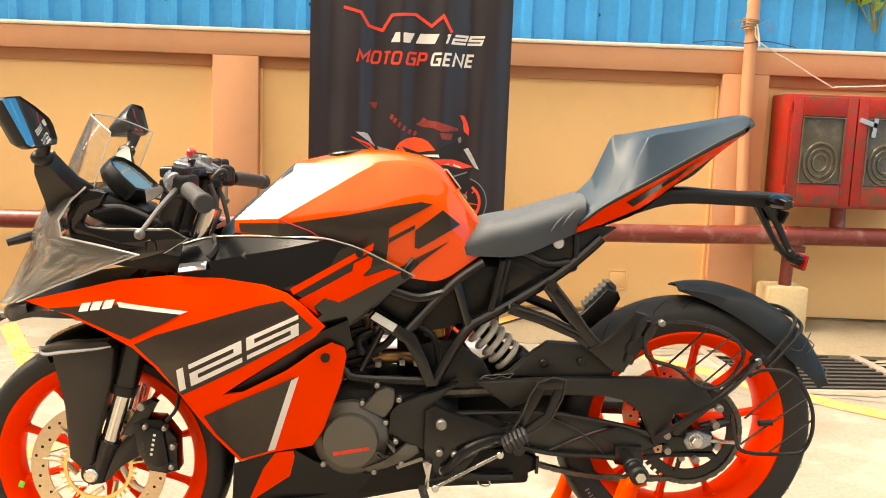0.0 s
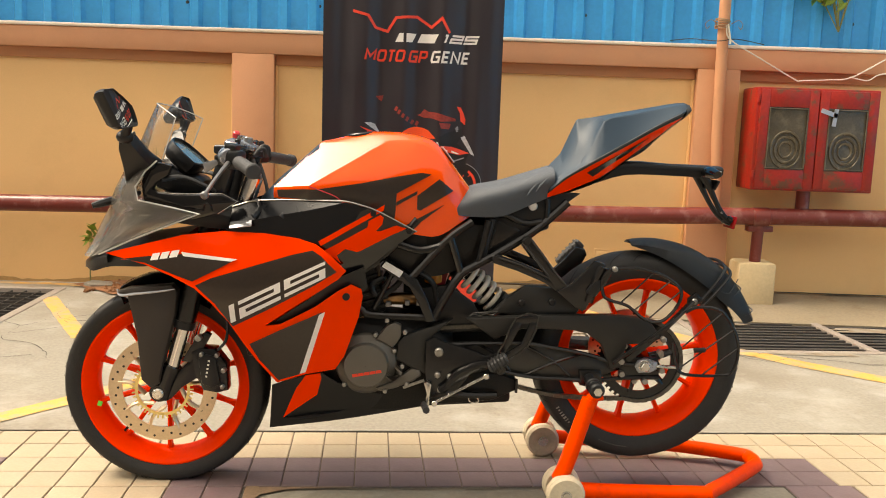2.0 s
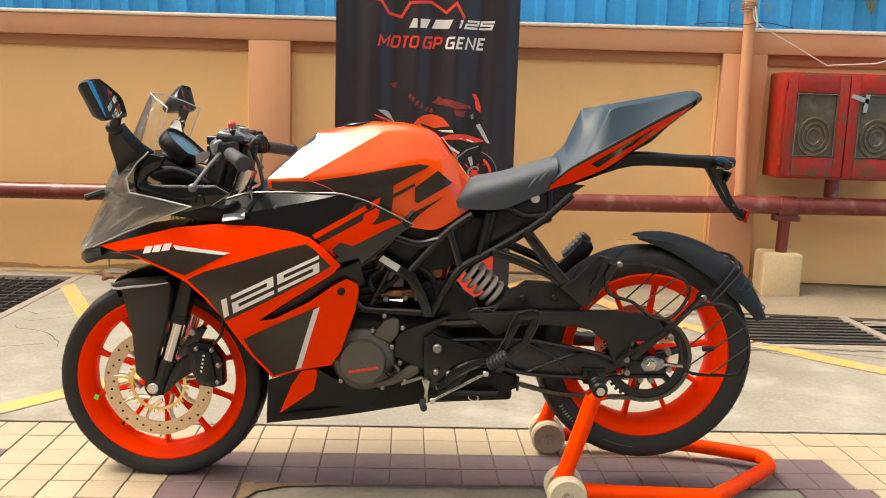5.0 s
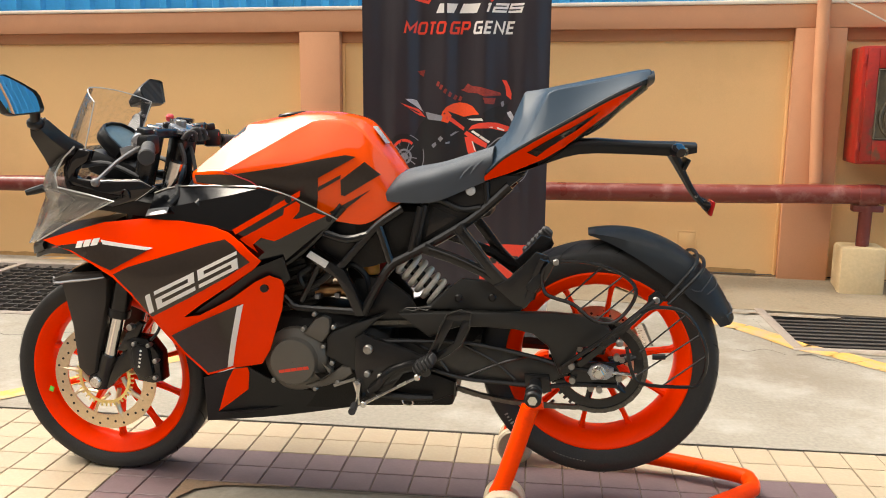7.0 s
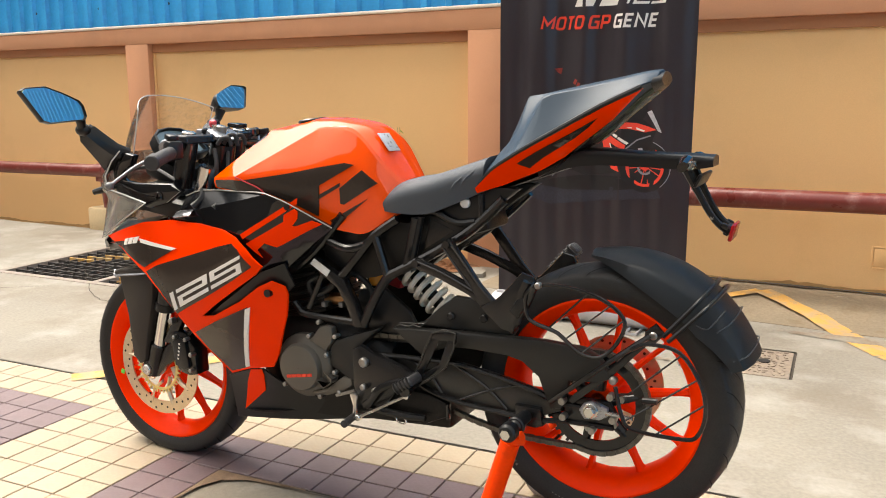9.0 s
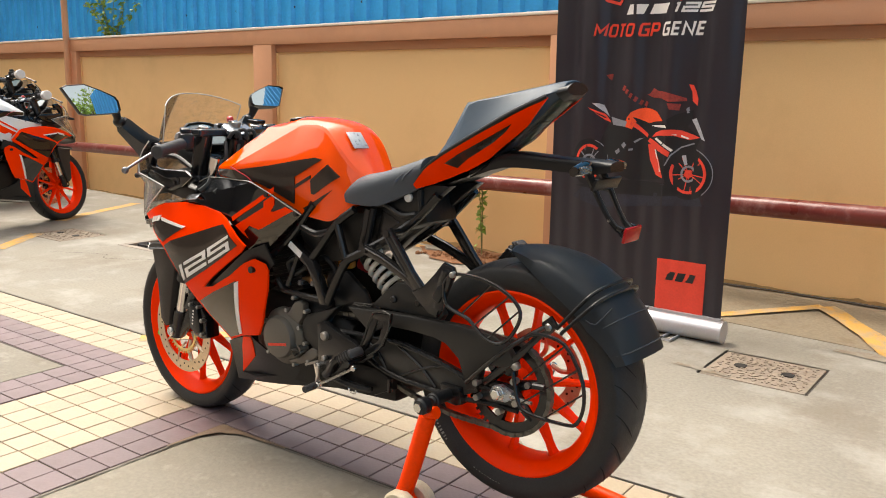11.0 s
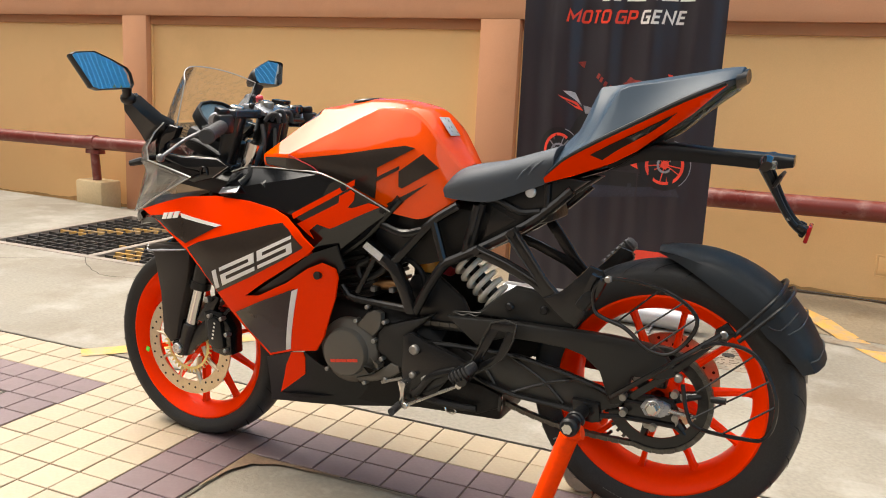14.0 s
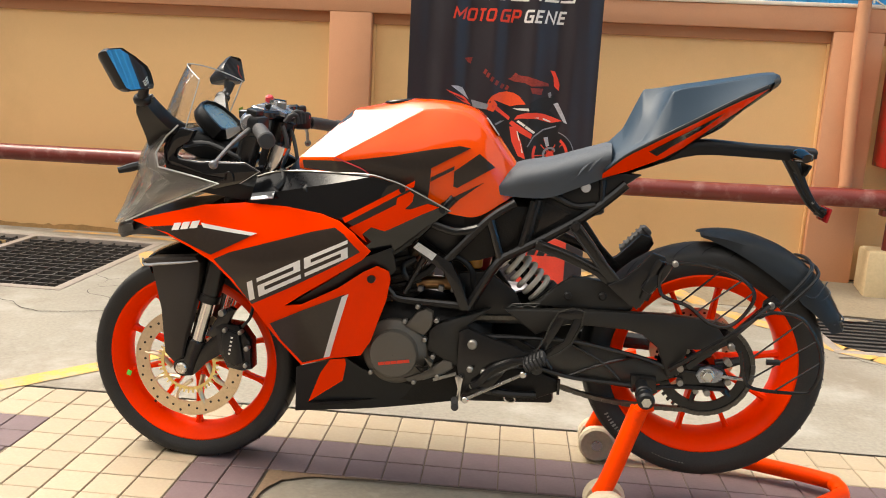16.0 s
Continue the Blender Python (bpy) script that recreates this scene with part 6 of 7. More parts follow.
    # seat and tail
    seat = part("seat", loft([
        (.782, [(0, .842), (-.05, .838), (-.092, .818), (-.096, .800)]),
        (.84, [(0, .873), (-.075, .868), (-.112, .842), (-.106, .796)]),
        (.92, [(0, .889), (-.082, .886), (-.117, .860), (-.104, .800)]),
        (1.0, [(0, .915), (-.076, .912), (-.108, .884), (-.092, .832)]),
        (1.062, [(0, .937), (-.070, .933), (-.098, .908), (-.088, .860)])], 5, (), 5), SEAT, bike, "dark grey vinyl rider seat", smooth=60)
    for k, (u0, z0) in enumerate(((.985, .868), (1.010, .880))):
        part("seat_crease", tube([(u0, -.113 + .004 * k, z0 - .010), (u0 + .012, -.112 + .004 * k, z0 + .008), (u0 + .034, -.100 + .004 * k, z0 + .030)], [.0012, .0028, .001], 6, 4), SEAT, seat)
    tail = part("tail_cowl", loft([
        (1.045, [(0, .925), (-.084, .893), (-.100, .872), (-.084, .856)]),
        (1.090, [(0, .974), (-.090, .925), (-.113, .911), (-.080, .876)]),
        (1.131, [(0, 1.073), (-.096, .952), (-.122, .938), (-.074, .892)]),
        (1.161, [(0, 1.077), (-.090, 1.002), (-.122, .956), (-.066, .903)]),
        (1.192, [(0, 1.082), (-.078, 1.068), (-.120, .974), (-.058, .916)]),
        (1.27, [(0, 1.098), (-.064, 1.088), (-.109, 1.019), (-.044, .975)]),
        (1.35, [(0, 1.114), (-.050, 1.106), (-.096, 1.063), (-.032, 1.03)]),
        (1.405, [(0, 1.125), (-.038, 1.119), (-.078, 1.093), (-.026, 1.075)]),
        (1.436, [(0, 1.128), (-.030, 1.124), (-.050, 1.104), (-.022, 1.095)])], 3, (1, 2), 4, 1.2), COWL, bike, "dark grey single-seat tail cowl with folded edges", smooth=14)
    rounded(tail, .009)
    part("end_cap", loft([(1.425, [(0, 1.120), (-.034, 1.116), (-.064, 1.098), (-.030, 1.080)]), (1.443, [(0, 1.124), (-.028, 1.119), (-.047, 1.105), (-.022, 1.094)])], 2), BLACK, tail, "black end of the tail")
    for s in (-1, 1):
        part("cowl_edge", tube([(1.050, s * .101, .872), (1.094, s * .1165, .914), (1.173, s * .1225, .963), (1.252, s * .113, 1.008), (1.331, s * .0995, 1.053), (1.408, s * .077, 1.091)], [.0025, .004, .0048, .0052, .0055, .006], 8, 4), BLACK, tail, "black lower edge")
    part("tail_underside", loft([(1.05, [(0, .862), (-.05, .855), (-.080, .852)]), (1.12, [(0, .880), (-.04, .870), (-.068, .872)]), (1.20, [(0, .91), (-.03, .905), (-.050, .905)]), (1.28, [(0, .965), (-.02, .962), (-.034, .972)]), (1.36, [(0, 1.03), (-.015, 1.03), (-.022, 1.034)])], 3), BLACK, bike)

    def tail_art(s):
        side_skin = part("side_stripe", sheet([(1.044, .854), (1.044, .866), (1.094, .911), (1.173, .958), (1.252, 1.003), (1.331, 1.047), (1.412, 1.088), (1.345, 1.025), (1.305, .994), (1.264, .962), (1.235, .938), (1.187, .909), (1.102, .873)], TAILSIDE, .006, .02, s), main_paint, tail, "orange tail stripe")
        part("dark_slash", decal([(1.147, .926), (1.195, .955), (1.259, .991), (1.318, 1.026), (1.297, 1.006), (1.265, .981), (1.20, .939), (1.169, .915)], tree_of(side_skin), .0024, .02, s), panel_dark, side_skin)
    both(tail_art)
    part("tail_lamp", loft([(1.285, [(0, .962), (-.016, .964), (-.028, .974), (-.028, .985)]), (1.325, [(0, .986), (-.020, .990), (-.034, 1.004), (-.036, 1.018)]), (1.37, [(0, 1.028), (-.020, 1.034), (-.032, 1.048), (-.036, 1.06)]), (1.43, [(0, 1.078), (-.016, 1.082), (-.034, 1.089), (-.036, 1.096)])], 4), TAIL_LENS, bike, "clear greenish tail lamp lens")

    # number plate carrier
    holder = part("plate_carrier", loft([(1.17, [(0, .918), (-.034, .912), (-.036, .888)]), (1.27, [(0, .958), (-.036, .952), (-.038, .920)]), (1.40, [(0, .955), (-.030, .950), (-.032, .922)]), (1.50, [(0, .954), (-.032, .948), (-.034, .920)]), (1.552, [(0, .952), (-.030, .946), (-.032, .928)])], 3), BLACK, bike, "black plastic plate carrier without a plate")
    for s in (-1, 1):
        part("hanger_bar", tube([(1.496, s * .030, .926), (1.510, s * .034, .902), (1.526, s * .034, .872), (1.546, s * .031, .838), (1.566, s * .027, .812), (1.588, s * .022, .795)], [.011, .009, .0068, .0062, .0068, .008], 8, 4, flat=1.3), BLACK, holder)
        part("tail_indicator", tube([(1.498, s * .030, .936), (1.502, s * .060, .936), (1.506, s * .112, .932)], [.012, .019, .012], 12, 4, flat=.8), BLACK_GLOSS, holder)
        part("indicator_lens", box((.012, .042, .018), pose(1.519, s * .085, .934, 0, 0, s * 6), .005), LENS, holder)
        part("hanger_clip", box((.016, .012, .012), pose(1.582, s * .030, .806, 0, 25, 0), .003), BLACK_METAL, holder)
        part("hanger_screw", rod((1.556, s * .028, .823), (1.556, s * .036, .823), .004, n=8), BOLT, holder)
    part("hanger_plate", box((.008, .12, .030), pose(1.527, 0, .900, 0, 25, 0), .003), BLACK, holder)
    part("hanger_foot", box((.012, .05, .022), pose(1.586, 0, .796, 0, 25, 0), .003), BLACK, holder)
    part("rear_reflector", box((.008, .074, .036), pose(1.596, 0, .793, 0, 12, 0), .003), REFLECTOR, holder, "red reflector")

    # frame, engine and running gear
    def tubes(s):
        v = s * .112
        for n, pts, r in (("frame_tube", [(.492, .605), (.595, .680), (.69, .785)], .012), ("frame_tube", [(.676, .622), (.734, .689), (.783, .742), (.84, .782)], .011),
                          ("frame_tube", [(.622, .628), (.576, .534)], .008), ("frame_tube", [(.530, .545), (.545, .530), (.571, .516), (.72, .513)], .010),
                          ("frame_tube", [(.740, .508), (.776, .579), (.812, .636), (.841, .655), (.909, .692), (1.004, .751), (1.062, .800), (1.105, .842)], .0125), ("frame_tube", [(.781, .738), (.814, .638)], .011),
                          ("frame_tube", [(.885, .787), (.858, .658)], .010), ("frame_tube", [(.64, .715), (.70, .700), (.76, .715)], .011)):
            part(n, tube([(a, s * (.112 - .036 * min(1, max(0, (a - .80) / .22))), z) for a, z in pts], r, 10, 3), BLACK_METAL, bike)
        beam = part("engine_hanger", slab([(.592, .655), (.606, .672), (.640, .650), (.694, .622), (.724, .566), (.748, .505), (.722, .502), (.698, .556), (.672, .600), (.620, .632)], v - .014, v + .014, .005), BLACK_METAL, bike)
        part("hanger_label", slab([(.596, .655), (.607, .669), (.655, .642), (.645, .626)], v + s * .013, v + s * .016), LABEL, beam, "silver sticker")
        cover = part("seat_side_panel", slab([(1.140, .866), (1.062, .806), (1.004, .757), (.909, .694), (.855, .645), (.862, .70), (.880, .790), (.92, .795), (1.0, .845), (1.045, .872)], s * .045, s * .076, .006), BLACK, bike, "black side cover under the seat")
        part("cover_rib", tube([(.900, s * .084, .800), (.93, s * .081, .803), (.985, s * .079, .780), (1.035, s * .079, .786)], .0085, 8, 3), BLACK, cover)
        part("cover_rib", tube([(1.048, s * .078, .850), (1.050, s * .078, .797)], .0085, 8, 1), BLACK, cover)
        part("cover_rib", tube([(.896, s * .090, .790), (.870, s * .095, .668)], .0095, 8, 1), BLACK, cover)
        part("cover_recess", slab([(.914, .786), (.978, .760), (.893, .704)], s * .072, s * .0775, .0015), BLACK_METAL, cover)
        part("side_badge", rod((1.008, s * .075, .828), (1.008, s * .084, .828), .0125, n=18, bevel=.002), LABEL, bike, "pale round plug")
        part("tank_cover", slab([(.640, .735), (.70, .765), (.80, .79), (.79, .755), (.745, .705), (.703, .65), (.676, .633), (.615, .67), (.603, .697)], s * .072, s * .090, .005), BLACK, bike, "black cover below the tank")
        bracket = part("pillion_bracket", slab(stroke([(.900, .687), (.97, .666), (1.05, .634), (1.135, .572)], .026), s * .122, s * .136, .004), BLACK_METAL, bike, "black cast pillion bracket")
        part("bracket_arm", slab(stroke([(.984, .744), (1.022, .698), (1.064, .642), (1.10, .606), (1.16, .556)], .028), s * .123, s * .139, .004), BLACK_METAL, bracket)
        for pts in ([(.912, .690), (.98, .669), (1.055, .636)], [(.998, .742), (1.034, .698), (1.075, .646), (1.11, .610)], [(.976, .735), (1.012, .690), (1.050, .645)]):
            part("bracket_rib", tube([(a, s * .139, z) for a, z in pts], .0028, 6, 3), BLACK_METAL, bracket)
        part("peg_plate", slab([(1.075, .602), (1.116, .624), (1.147, .656), (1.176, .690), (1.205, .682), (1.212, .665), (1.178, .60), (1.158, .552), (1.13, .556)], s * .128, s * .146, .005), BLACK_METAL, bracket)
        part("peg_clevis", box((.05, .022, .026), pose(1.178, s * .152, .618, 0, -58, 0), .005), BLACK, bracket)
        part("bracket_bolt", rod((.906, s * .095, .685), (.906, s * .142, .685), .009, n=12), BLACK_METAL, bike)
        part("bracket_bolt", rod((.989, s * .078, .738), (.989, s * .144, .738), .009, n=12), BLACK_METAL, bike)
        part("pillion_peg", tube([(1.165, s * .145, .575), (1.185, s * .15, .64), (1.198, s * .155, .675)], [.014, .016, .013], 8, 3, flat=.7), BLACK_METAL, bike, "folded pillion footrest")
    both(tubes)
    part("pillion_peg_pad", box((.032, .045, .098), pose(1.166, .172, .663, 0, 42, 0), .009), GRIP, bike, "ribbed footrest pad folded up")
    for k in range(6):
        part("pad_rib", box((.036, .049, .006), pose(1.166, .172, .663, 0, 42, 0) @ pose(0, 0, -.040 + .0155 * k), .002), GRIP, bike)
    # Dark slabs added on the far side so no bright ground shows through.
    part("gap_backing", slab([(.655, .485), (.655, .625), (.75, .625), (.80, .585), (.84, .535), (.84, .485)], .040, .056, .006), ENGINE, bike)
    part("gap_backing_plate", slab([(.80, .36), (.80, .50), (.88, .53), (1.06, .53), (1.07, .47), (1.0, .40), (.95, .35)], .04, .06), BLACK, bike)
    part("chin", loft([(-.240, [(0, .632), (-.010, .628), (-.012, .612)]), (-.20, [(0, .66), (-.070, .652), (-.074, .622)]), (-.145, [(0, .675), (-.108, .664), (-.110, .642)])], 3), BLACK, bike)
    part("airbox", loft([(.60, [(0, .78), (-.06, .77), (-.07, .64)]), (.72, [(0, .79), (-.085, .77), (-.085, .62)]), (.84, [(0, .80), (-.085, .77), (-.08, .66)]), (.93, [(0, .80), (-.07, .77), (-.06, .72)])], 3), ENGINE, bike)
    part("battery_box", box((.14, .13, .10), pose(.98, 0, .79, 0, -18, 0), .01), ENGINE, bike)
    engine = part("engine_block", loft([(.40, [(0, .47), (-.07, .45), (-.085, .35), (-.07, .27)]), (.47, [(0, .52), (-.085, .49), (-.105, .38), (-.09, .25)]), (.60, [(0, .52), (-.09, .49), (-.108, .38), (-.09, .24)]), (.74, [(0, .50), (-.085, .47), (-.10, .38), (-.08, .25)]), (.80, [(0, .46), (-.07, .44), (-.08, .36), (-.06, .27)])], 4, (), 3), ENGINE, bike, "black engine")
    for k in range(8):
        part("cylinder_fin", box((.145, .19, .010), pose(.555 - .010 * k, 0, .525 + .020 * k, 0, -16, 0), .003), ENGINE, engine)
    part("cylinder_barrel", box((.125, .17, .20), pose(.525, 0, .60, 0, -16, 0), .01), ENGINE, engine)
    part("cylinder_head", box((.15, .15, .09), pose(.50, 0, .70, 0, -16, 0), .012), ENGINE, engine)
    part("throttle_body", rod((.60, -.02, .66), (.70, -.02, .69), .032, n=14), BLACK_METAL, engine)
    for u, z in ((.615, .545), (.668, .55), (.70, .55)):
        part("engine_clip", box((.014, .02, .014), pose(u, -.095, z), .003), LEVER, engine)
    part("exhaust_header", tube([(.50, -.06, .460), (.539, -.062, .504), (.594, -.064, .546), (.64, -.064, .555), (.70, -.05, .552)], .017, 12, 5), EXHAUST, bike, "bronze-tinted exhaust header")
    part("exhaust_header", tube([(.43, -.05, .62), (.42, -.075, .55), (.43, -.085, .46), (.47, -.08, .38)], .020, 12, 5), EXHAUST, bike)
    part("hose", tube([(.60, -.095, .62), (.57, -.10, .60), (.585, -.10, .57), (.63, -.095, .59), (.66, -.09, .63)], .009, 8, 5), BLACK, bike)
    part("hose", tube([(.66, -.08, .60), (.70, -.085, .63), (.74, -.08, .60), (.75, -.075, .54)], .008, 8, 5), BLACK, bike)
    gc = (.559, .378)
    cover = part("generator_cover", revolve([(.001, -.146), (.054, -.146), (.059, -.1445), (.0615, -.140), (.0635, -.127), (.072, -.122), (.081, -.119), (.085, -.114), (.086, -.100), (.001, -.100)], *gc, 56, loop=False), COVER, engine, "dark grey round engine cover")
    part("cover_lobe", slab([(.582, .450), (.600, .472), (.614, .491), (.636, .499), (.653, .492), (.655, .470), (.650, .452), (.632, .428)], -.126, -.10, .006), COVER, engine)
    part("cover_foot", slab([(.585, .312), (.635, .331), (.684, .368), (.708, .366), (.713, .350), (.690, .333), (.641, .312), (.600, .302)], -.126, -.10, .005), COVER, engine)
    part("cover_lug", slab([(.613, .352), (.620, .356), (.634, .343), (.650, .350), (.658, .362), (.646, .371), (.660, .352), (.634, .334)], -.142, -.11, .002), COVER, engine)
    for k in range(5):   # unreadable red marking as bars
        part("cover_marking", box((.0150, .0012, .0080), pose(.530 + .0162 * k, -.1466, .353 + .0030 * k, 0, -10, 0)), RED_DECAL, cover, "small red marking")
    for u, z in ((.583, .463), (.664, .472), (.636, .419), (.659, .376), (.614, .504), (.673, .325), (.613, .304), (.478, .41), (.50, .32)):
        part("cover_bolt", rod((u, -.108, z), (u, -.132, z), .0062, n=10, bevel=.002), BOLT, engine)
    part("label_plate", box((.062, .004, .008), pose(.692, -.128, .327, 0, -21, 0), .001), BOLT, engine, "pale label strip")
    part("sprocket_cover", slab([(.644, .442), (.661, .461), (.720, .484), (.796, .511), (.770, .487), (.746, .464), (.730, .437), (.725, .401), (.733, .352), (.704, .358), (.668, .378), (.640, .392)], -.122, -.085, .009), GUARD, bike, "dark grey front sprocket cover")
    part("footrest_plate", slab([(.722, .450), (.745, .462), (.772, .450), (.86, .425), (.89, .412), (.93, .425), (.94, .40), (.90, .375), (.85, .36), (.805, .30), (.735, .285), (.722, .36)], -.136, -.112, .005), BLACK_METAL, bike, "black footrest plate")
    for u, z, r in ((.759, .423, .0125), (.757, .358, .0085), (.791, .354, .008), (.765, .316, .0075)):
        part("plate_bolt", rod((u, -.134, z), (u, -.150, z), r, n=12, bevel=.003), BOLT, bike)
    heel = part("heel_guard", slab(stroke([(.924, .422), (.946, .462), (.974, .522)], .020), -.166, -.154, .003), BLACK_METAL, bike, "black cast heel guard with an open middle")
    part("guard_top", slab([(.960, .514), (.966, .533), (1.026, .539), (1.024, .516)], -.166, -.154, .003), BLACK_METAL, heel)
    part("guard_back", slab(stroke([(1.015, .520), (.990, .452), (.938, .416)], .020), -.166, -.154, .003), BLACK_METAL, heel)
    part("guard_ridge", tube([(.916, -.167, .424), (.936, -.167, .462), (.965, -.167, .531), (1.026, -.167, .538), (1.000, -.167, .452), (.944, -.167, .410)], .0020, 6, 2), CASTING, heel)
    peg = part("rider_footpeg", tube([(.912, -.13, .405), (.918, -.19, .404), (.922, -.225, .400)], [.012, .016, .014], 10, 3), BLACK_METAL, bike)
    part("peg_rubber", box((.058, .055, .024), pose(.916, -.20, .414, 0, -32, 0), .008), GRIP, peg)
    for k in range(5):
        part("peg_groove", box((.004, .057, .027), pose(.916, -.20, .414, 0, -32, 0) @ pose(-.020 + .010 * k, 0, 0), .001), BLACK, peg)
    shift = part("gear_lever", tube([(.765, -.146, .314), (.784, -.148, .330), (.803, -.150, .356), (.825, -.150, .374), (.871, -.150, .392), (.905, -.150, .396)], [.011, .011, .011, .010, .010, .009], 8, 5), BLACK_METAL, bike)
    part("shift_rod", tube([(.746, -.158, .281), (.800, -.158, .312), (.892, -.158, .364)], .0042, 8, 2), STEEL, shift, "bright steel shift rod")
    for u, z in ((.750, .283), (.890, .363)):
        part("rod_end", rod((u, -.150, z), (u, -.166, z), .0085, n=12, bevel=.002), STEEL, shift)
    part("lever_toe", rod((.722, -.14, .272), (.728, -.19, .272), .0095, n=12), GRIP, shift)
    part("side_stand_lug", slab([(.719, .336), (.730, .341), (.742, .334), (.738, .305), (.737, .274), (.724, .273), (.728, .305)], -.150, -.128, .004), STEEL, bike, "bare steel stand lug")
    box_ = part("silencer_box", slab([(.735, .262), (.80, .266), (.916, .278), (.982, .309), (.980, .340), (.93, .358), (.86, .360), (.76, .345), (.735, .31)], -.112, .06, .008), ENGINE, bike, "matte black silencer box under the engine")
    part("box_tab", slab([(.977, .305), (.984, .305), (.984, .343), (.977, .343)], -.122, -.108, .001), BLACK_METAL, box_)
    part("side_stand", tube([(.770, -.128, .308), (.82, -.130, .302), (.87, -.130, .300), (.925, -.128, .302)], [.012, .012, .011, .009], 8, 4, flat=.8), BLACK_METAL, bike, "folded black side stand")
    part("stand_hook", tube([(.846, -.134, .293), (.850, -.136, .283), (.866, -.136, .279), (.875, -.136, .286), (.868, -.134, .295)], .0022, 6, 3), STEEL, bike, "bare wire spring hook")
    part("sump", box((.34, .16, .05), pose(.80, 0, .275, 0, -4, 0), .012), ENGINE, bike)

    # swing arm
    arm = part("swing_arm", slab([(.776, .437), (.86, .442), (.929, .445), (1.013, .445), (1.126, .428), (1.203, .411), (1.258, .394), (1.262, .372), (1.217, .352), (1.162, .345), (1.094, .348), (1.018, .350), (.953, .362), (.90, .376), (.82, .400)], -.106, -.088, .003), CASTING, bike, "black cast swing arm with ribs")
    part("top_rib", tube([(.752, -.110, .430), (.776, -.112, .438), (.929, -.114, .446), (1.013, -.114, .446), (1.126, -.114, .429), (1.203, -.114, .412), (1.262, -.114, .393)], [.012, .008, .006, .006, .006, .007, .009], 8, 4, flat=.8), BLACK_METAL, arm)
    part("bottom_rib", tube([(.82, -.110, .404), (.864, -.112, .399), (.912, -.114, .377), (.953, -.114, .363), (1.018, -.114, .351), (1.094, -.114, .348), (1.162, -.114, .345)], [.010, .007, .0065, .0065, .0065, .0065, .008], 8, 4, flat=.8), BLACK_METAL, arm)
    for pts in ([(1.000, .440), (1.050, .414), (1.087, .393), (1.131, .354)], [(1.005, .354), (1.087, .393), (1.165, .420)], [(.868, .440), (.925, .410), (.960, .366)]):
        part("rib", tube([(u, -.109, z) for u, z in pts], .0042, 6, 3), BLACK_METAL, arm)
    part("stand_boss", slab([(1.155, .374), (1.217, .374), (1.224, .333), (1.205, .326), (1.160, .330)], -.122, -.090, .004), BLACK_METAL, arm)
    for pts in ([(1.240, .392), (1.296, .393), (1.385, .386)], [(1.20, .340), (1.276, .353), (1.385, .356)]):
        part("end_rail", tube([(u, -.112, z) for u, z in pts], .0065, 8, 2), BLACK_METAL, arm)
    part("arm_end", slab([(1.270, .412), (1.375, .414), (1.392, .385), (1.380, .350), (1.27, .350)], -.112, -.094, .005), BLACK_METAL, arm)
    part("right_beam", tube([(.79, .10, .41), (1.0, .112, .40), (1.34, .112, .39)], [.026, .026, .022], 8, 4, flat=.8), BLACK_METAL, arm)
    part("adjuster_block", slab([(1.310, .390), (1.319, .406), (1.339, .414), (1.360, .408), (1.374, .403), (1.374, .384), (1.356, .374), (1.322, .372)], -.126, -.112, .002), YOKE, arm, "grey alloy chain adjuster")
    part("axle_nut", rod((1.337, -.126, .393), (1.337, -.130, .393), .017, n=20, bevel=.001), STEEL, arm)
    part("axle_nut", rod((1.337, -.130, .393), (1.337, -.143, .393), .0135, n=6, bevel=.002), STEEL, arm)
    part("adjuster_bolt", rod((1.37, -.124, .393), (1.43, -.124, .39), .005, n=8), STEEL, arm)
    for u, z in ((1.271, .404), (1.274, .368), (1.38, .432), (1.387, .38), (1.341, .348)):
        part("arm_bolt", rod((u, -.112, z), (u, -.132, z), .008, n=10), BOLT, arm)
    if stand_bobbin:
        bob = part("stand_bobbin", rod((1.183, -.115, .352), (1.183, -.19, .350), .015, n=18, bevel=.004), BLACK, arm, "black stand bobbin")
        part("bobbin_flange", rod((1.183, -.205, .350), (1.183, -.236, .350), .021, n=18, bevel=.005), BLACK, bob)
        part("bobbin_flange", rod((1.183, -.172, .350), (1.183, -.186, .350), .021, n=18, bevel=.003), BLACK, bob)
        part("bobbin_bolt", rod((1.183, -.235, .350), (1.183, -.243, .350), .012, n=6), STEEL, bob)
    guard_c = part("chain_guard", slab([(.831, .516), (1.011, .528), (1.22, .536), (1.314, .531), (1.35, .515), (1.382, .472), (1.35, .457), (1.285, .452), (1.270, .385), (1.242, .378), (1.212, .450), (1.172, .480), (1.131, .489), (1.05, .491), (.988, .489), (.945, .472), (.913, .457)], -.125, -.098, .006), GUARD, bike, "matte dark grey chain guard")
    part("guard_lattice", tube([(.841, -.118, .519), (.849, -.118, .527), (.872, -.118, .523), (.887, -.118, .530), (.905, -.118, .526), (.918, -.118, .536), (.852, -.118, .530)], .0016, 6, 1, True), CASTING, guard_c, "small bare metal lattice")
    part("hugger", slab([(.88, .526), (.908, .536), (.953, .578), (.992, .608), (1.074, .604), (1.12, .585), (1.15, .545), (1.14, .53)], -.105, -.080, .006), GUARD, bike, "dark grey inner hugger")
    for u, z in ((.985, .56), (1.07, .565)):
        part("hugger_bolt", rod((u, -.100, z), (u, -.114, z), .010, n=10, bevel=.003), BLACK, bike)
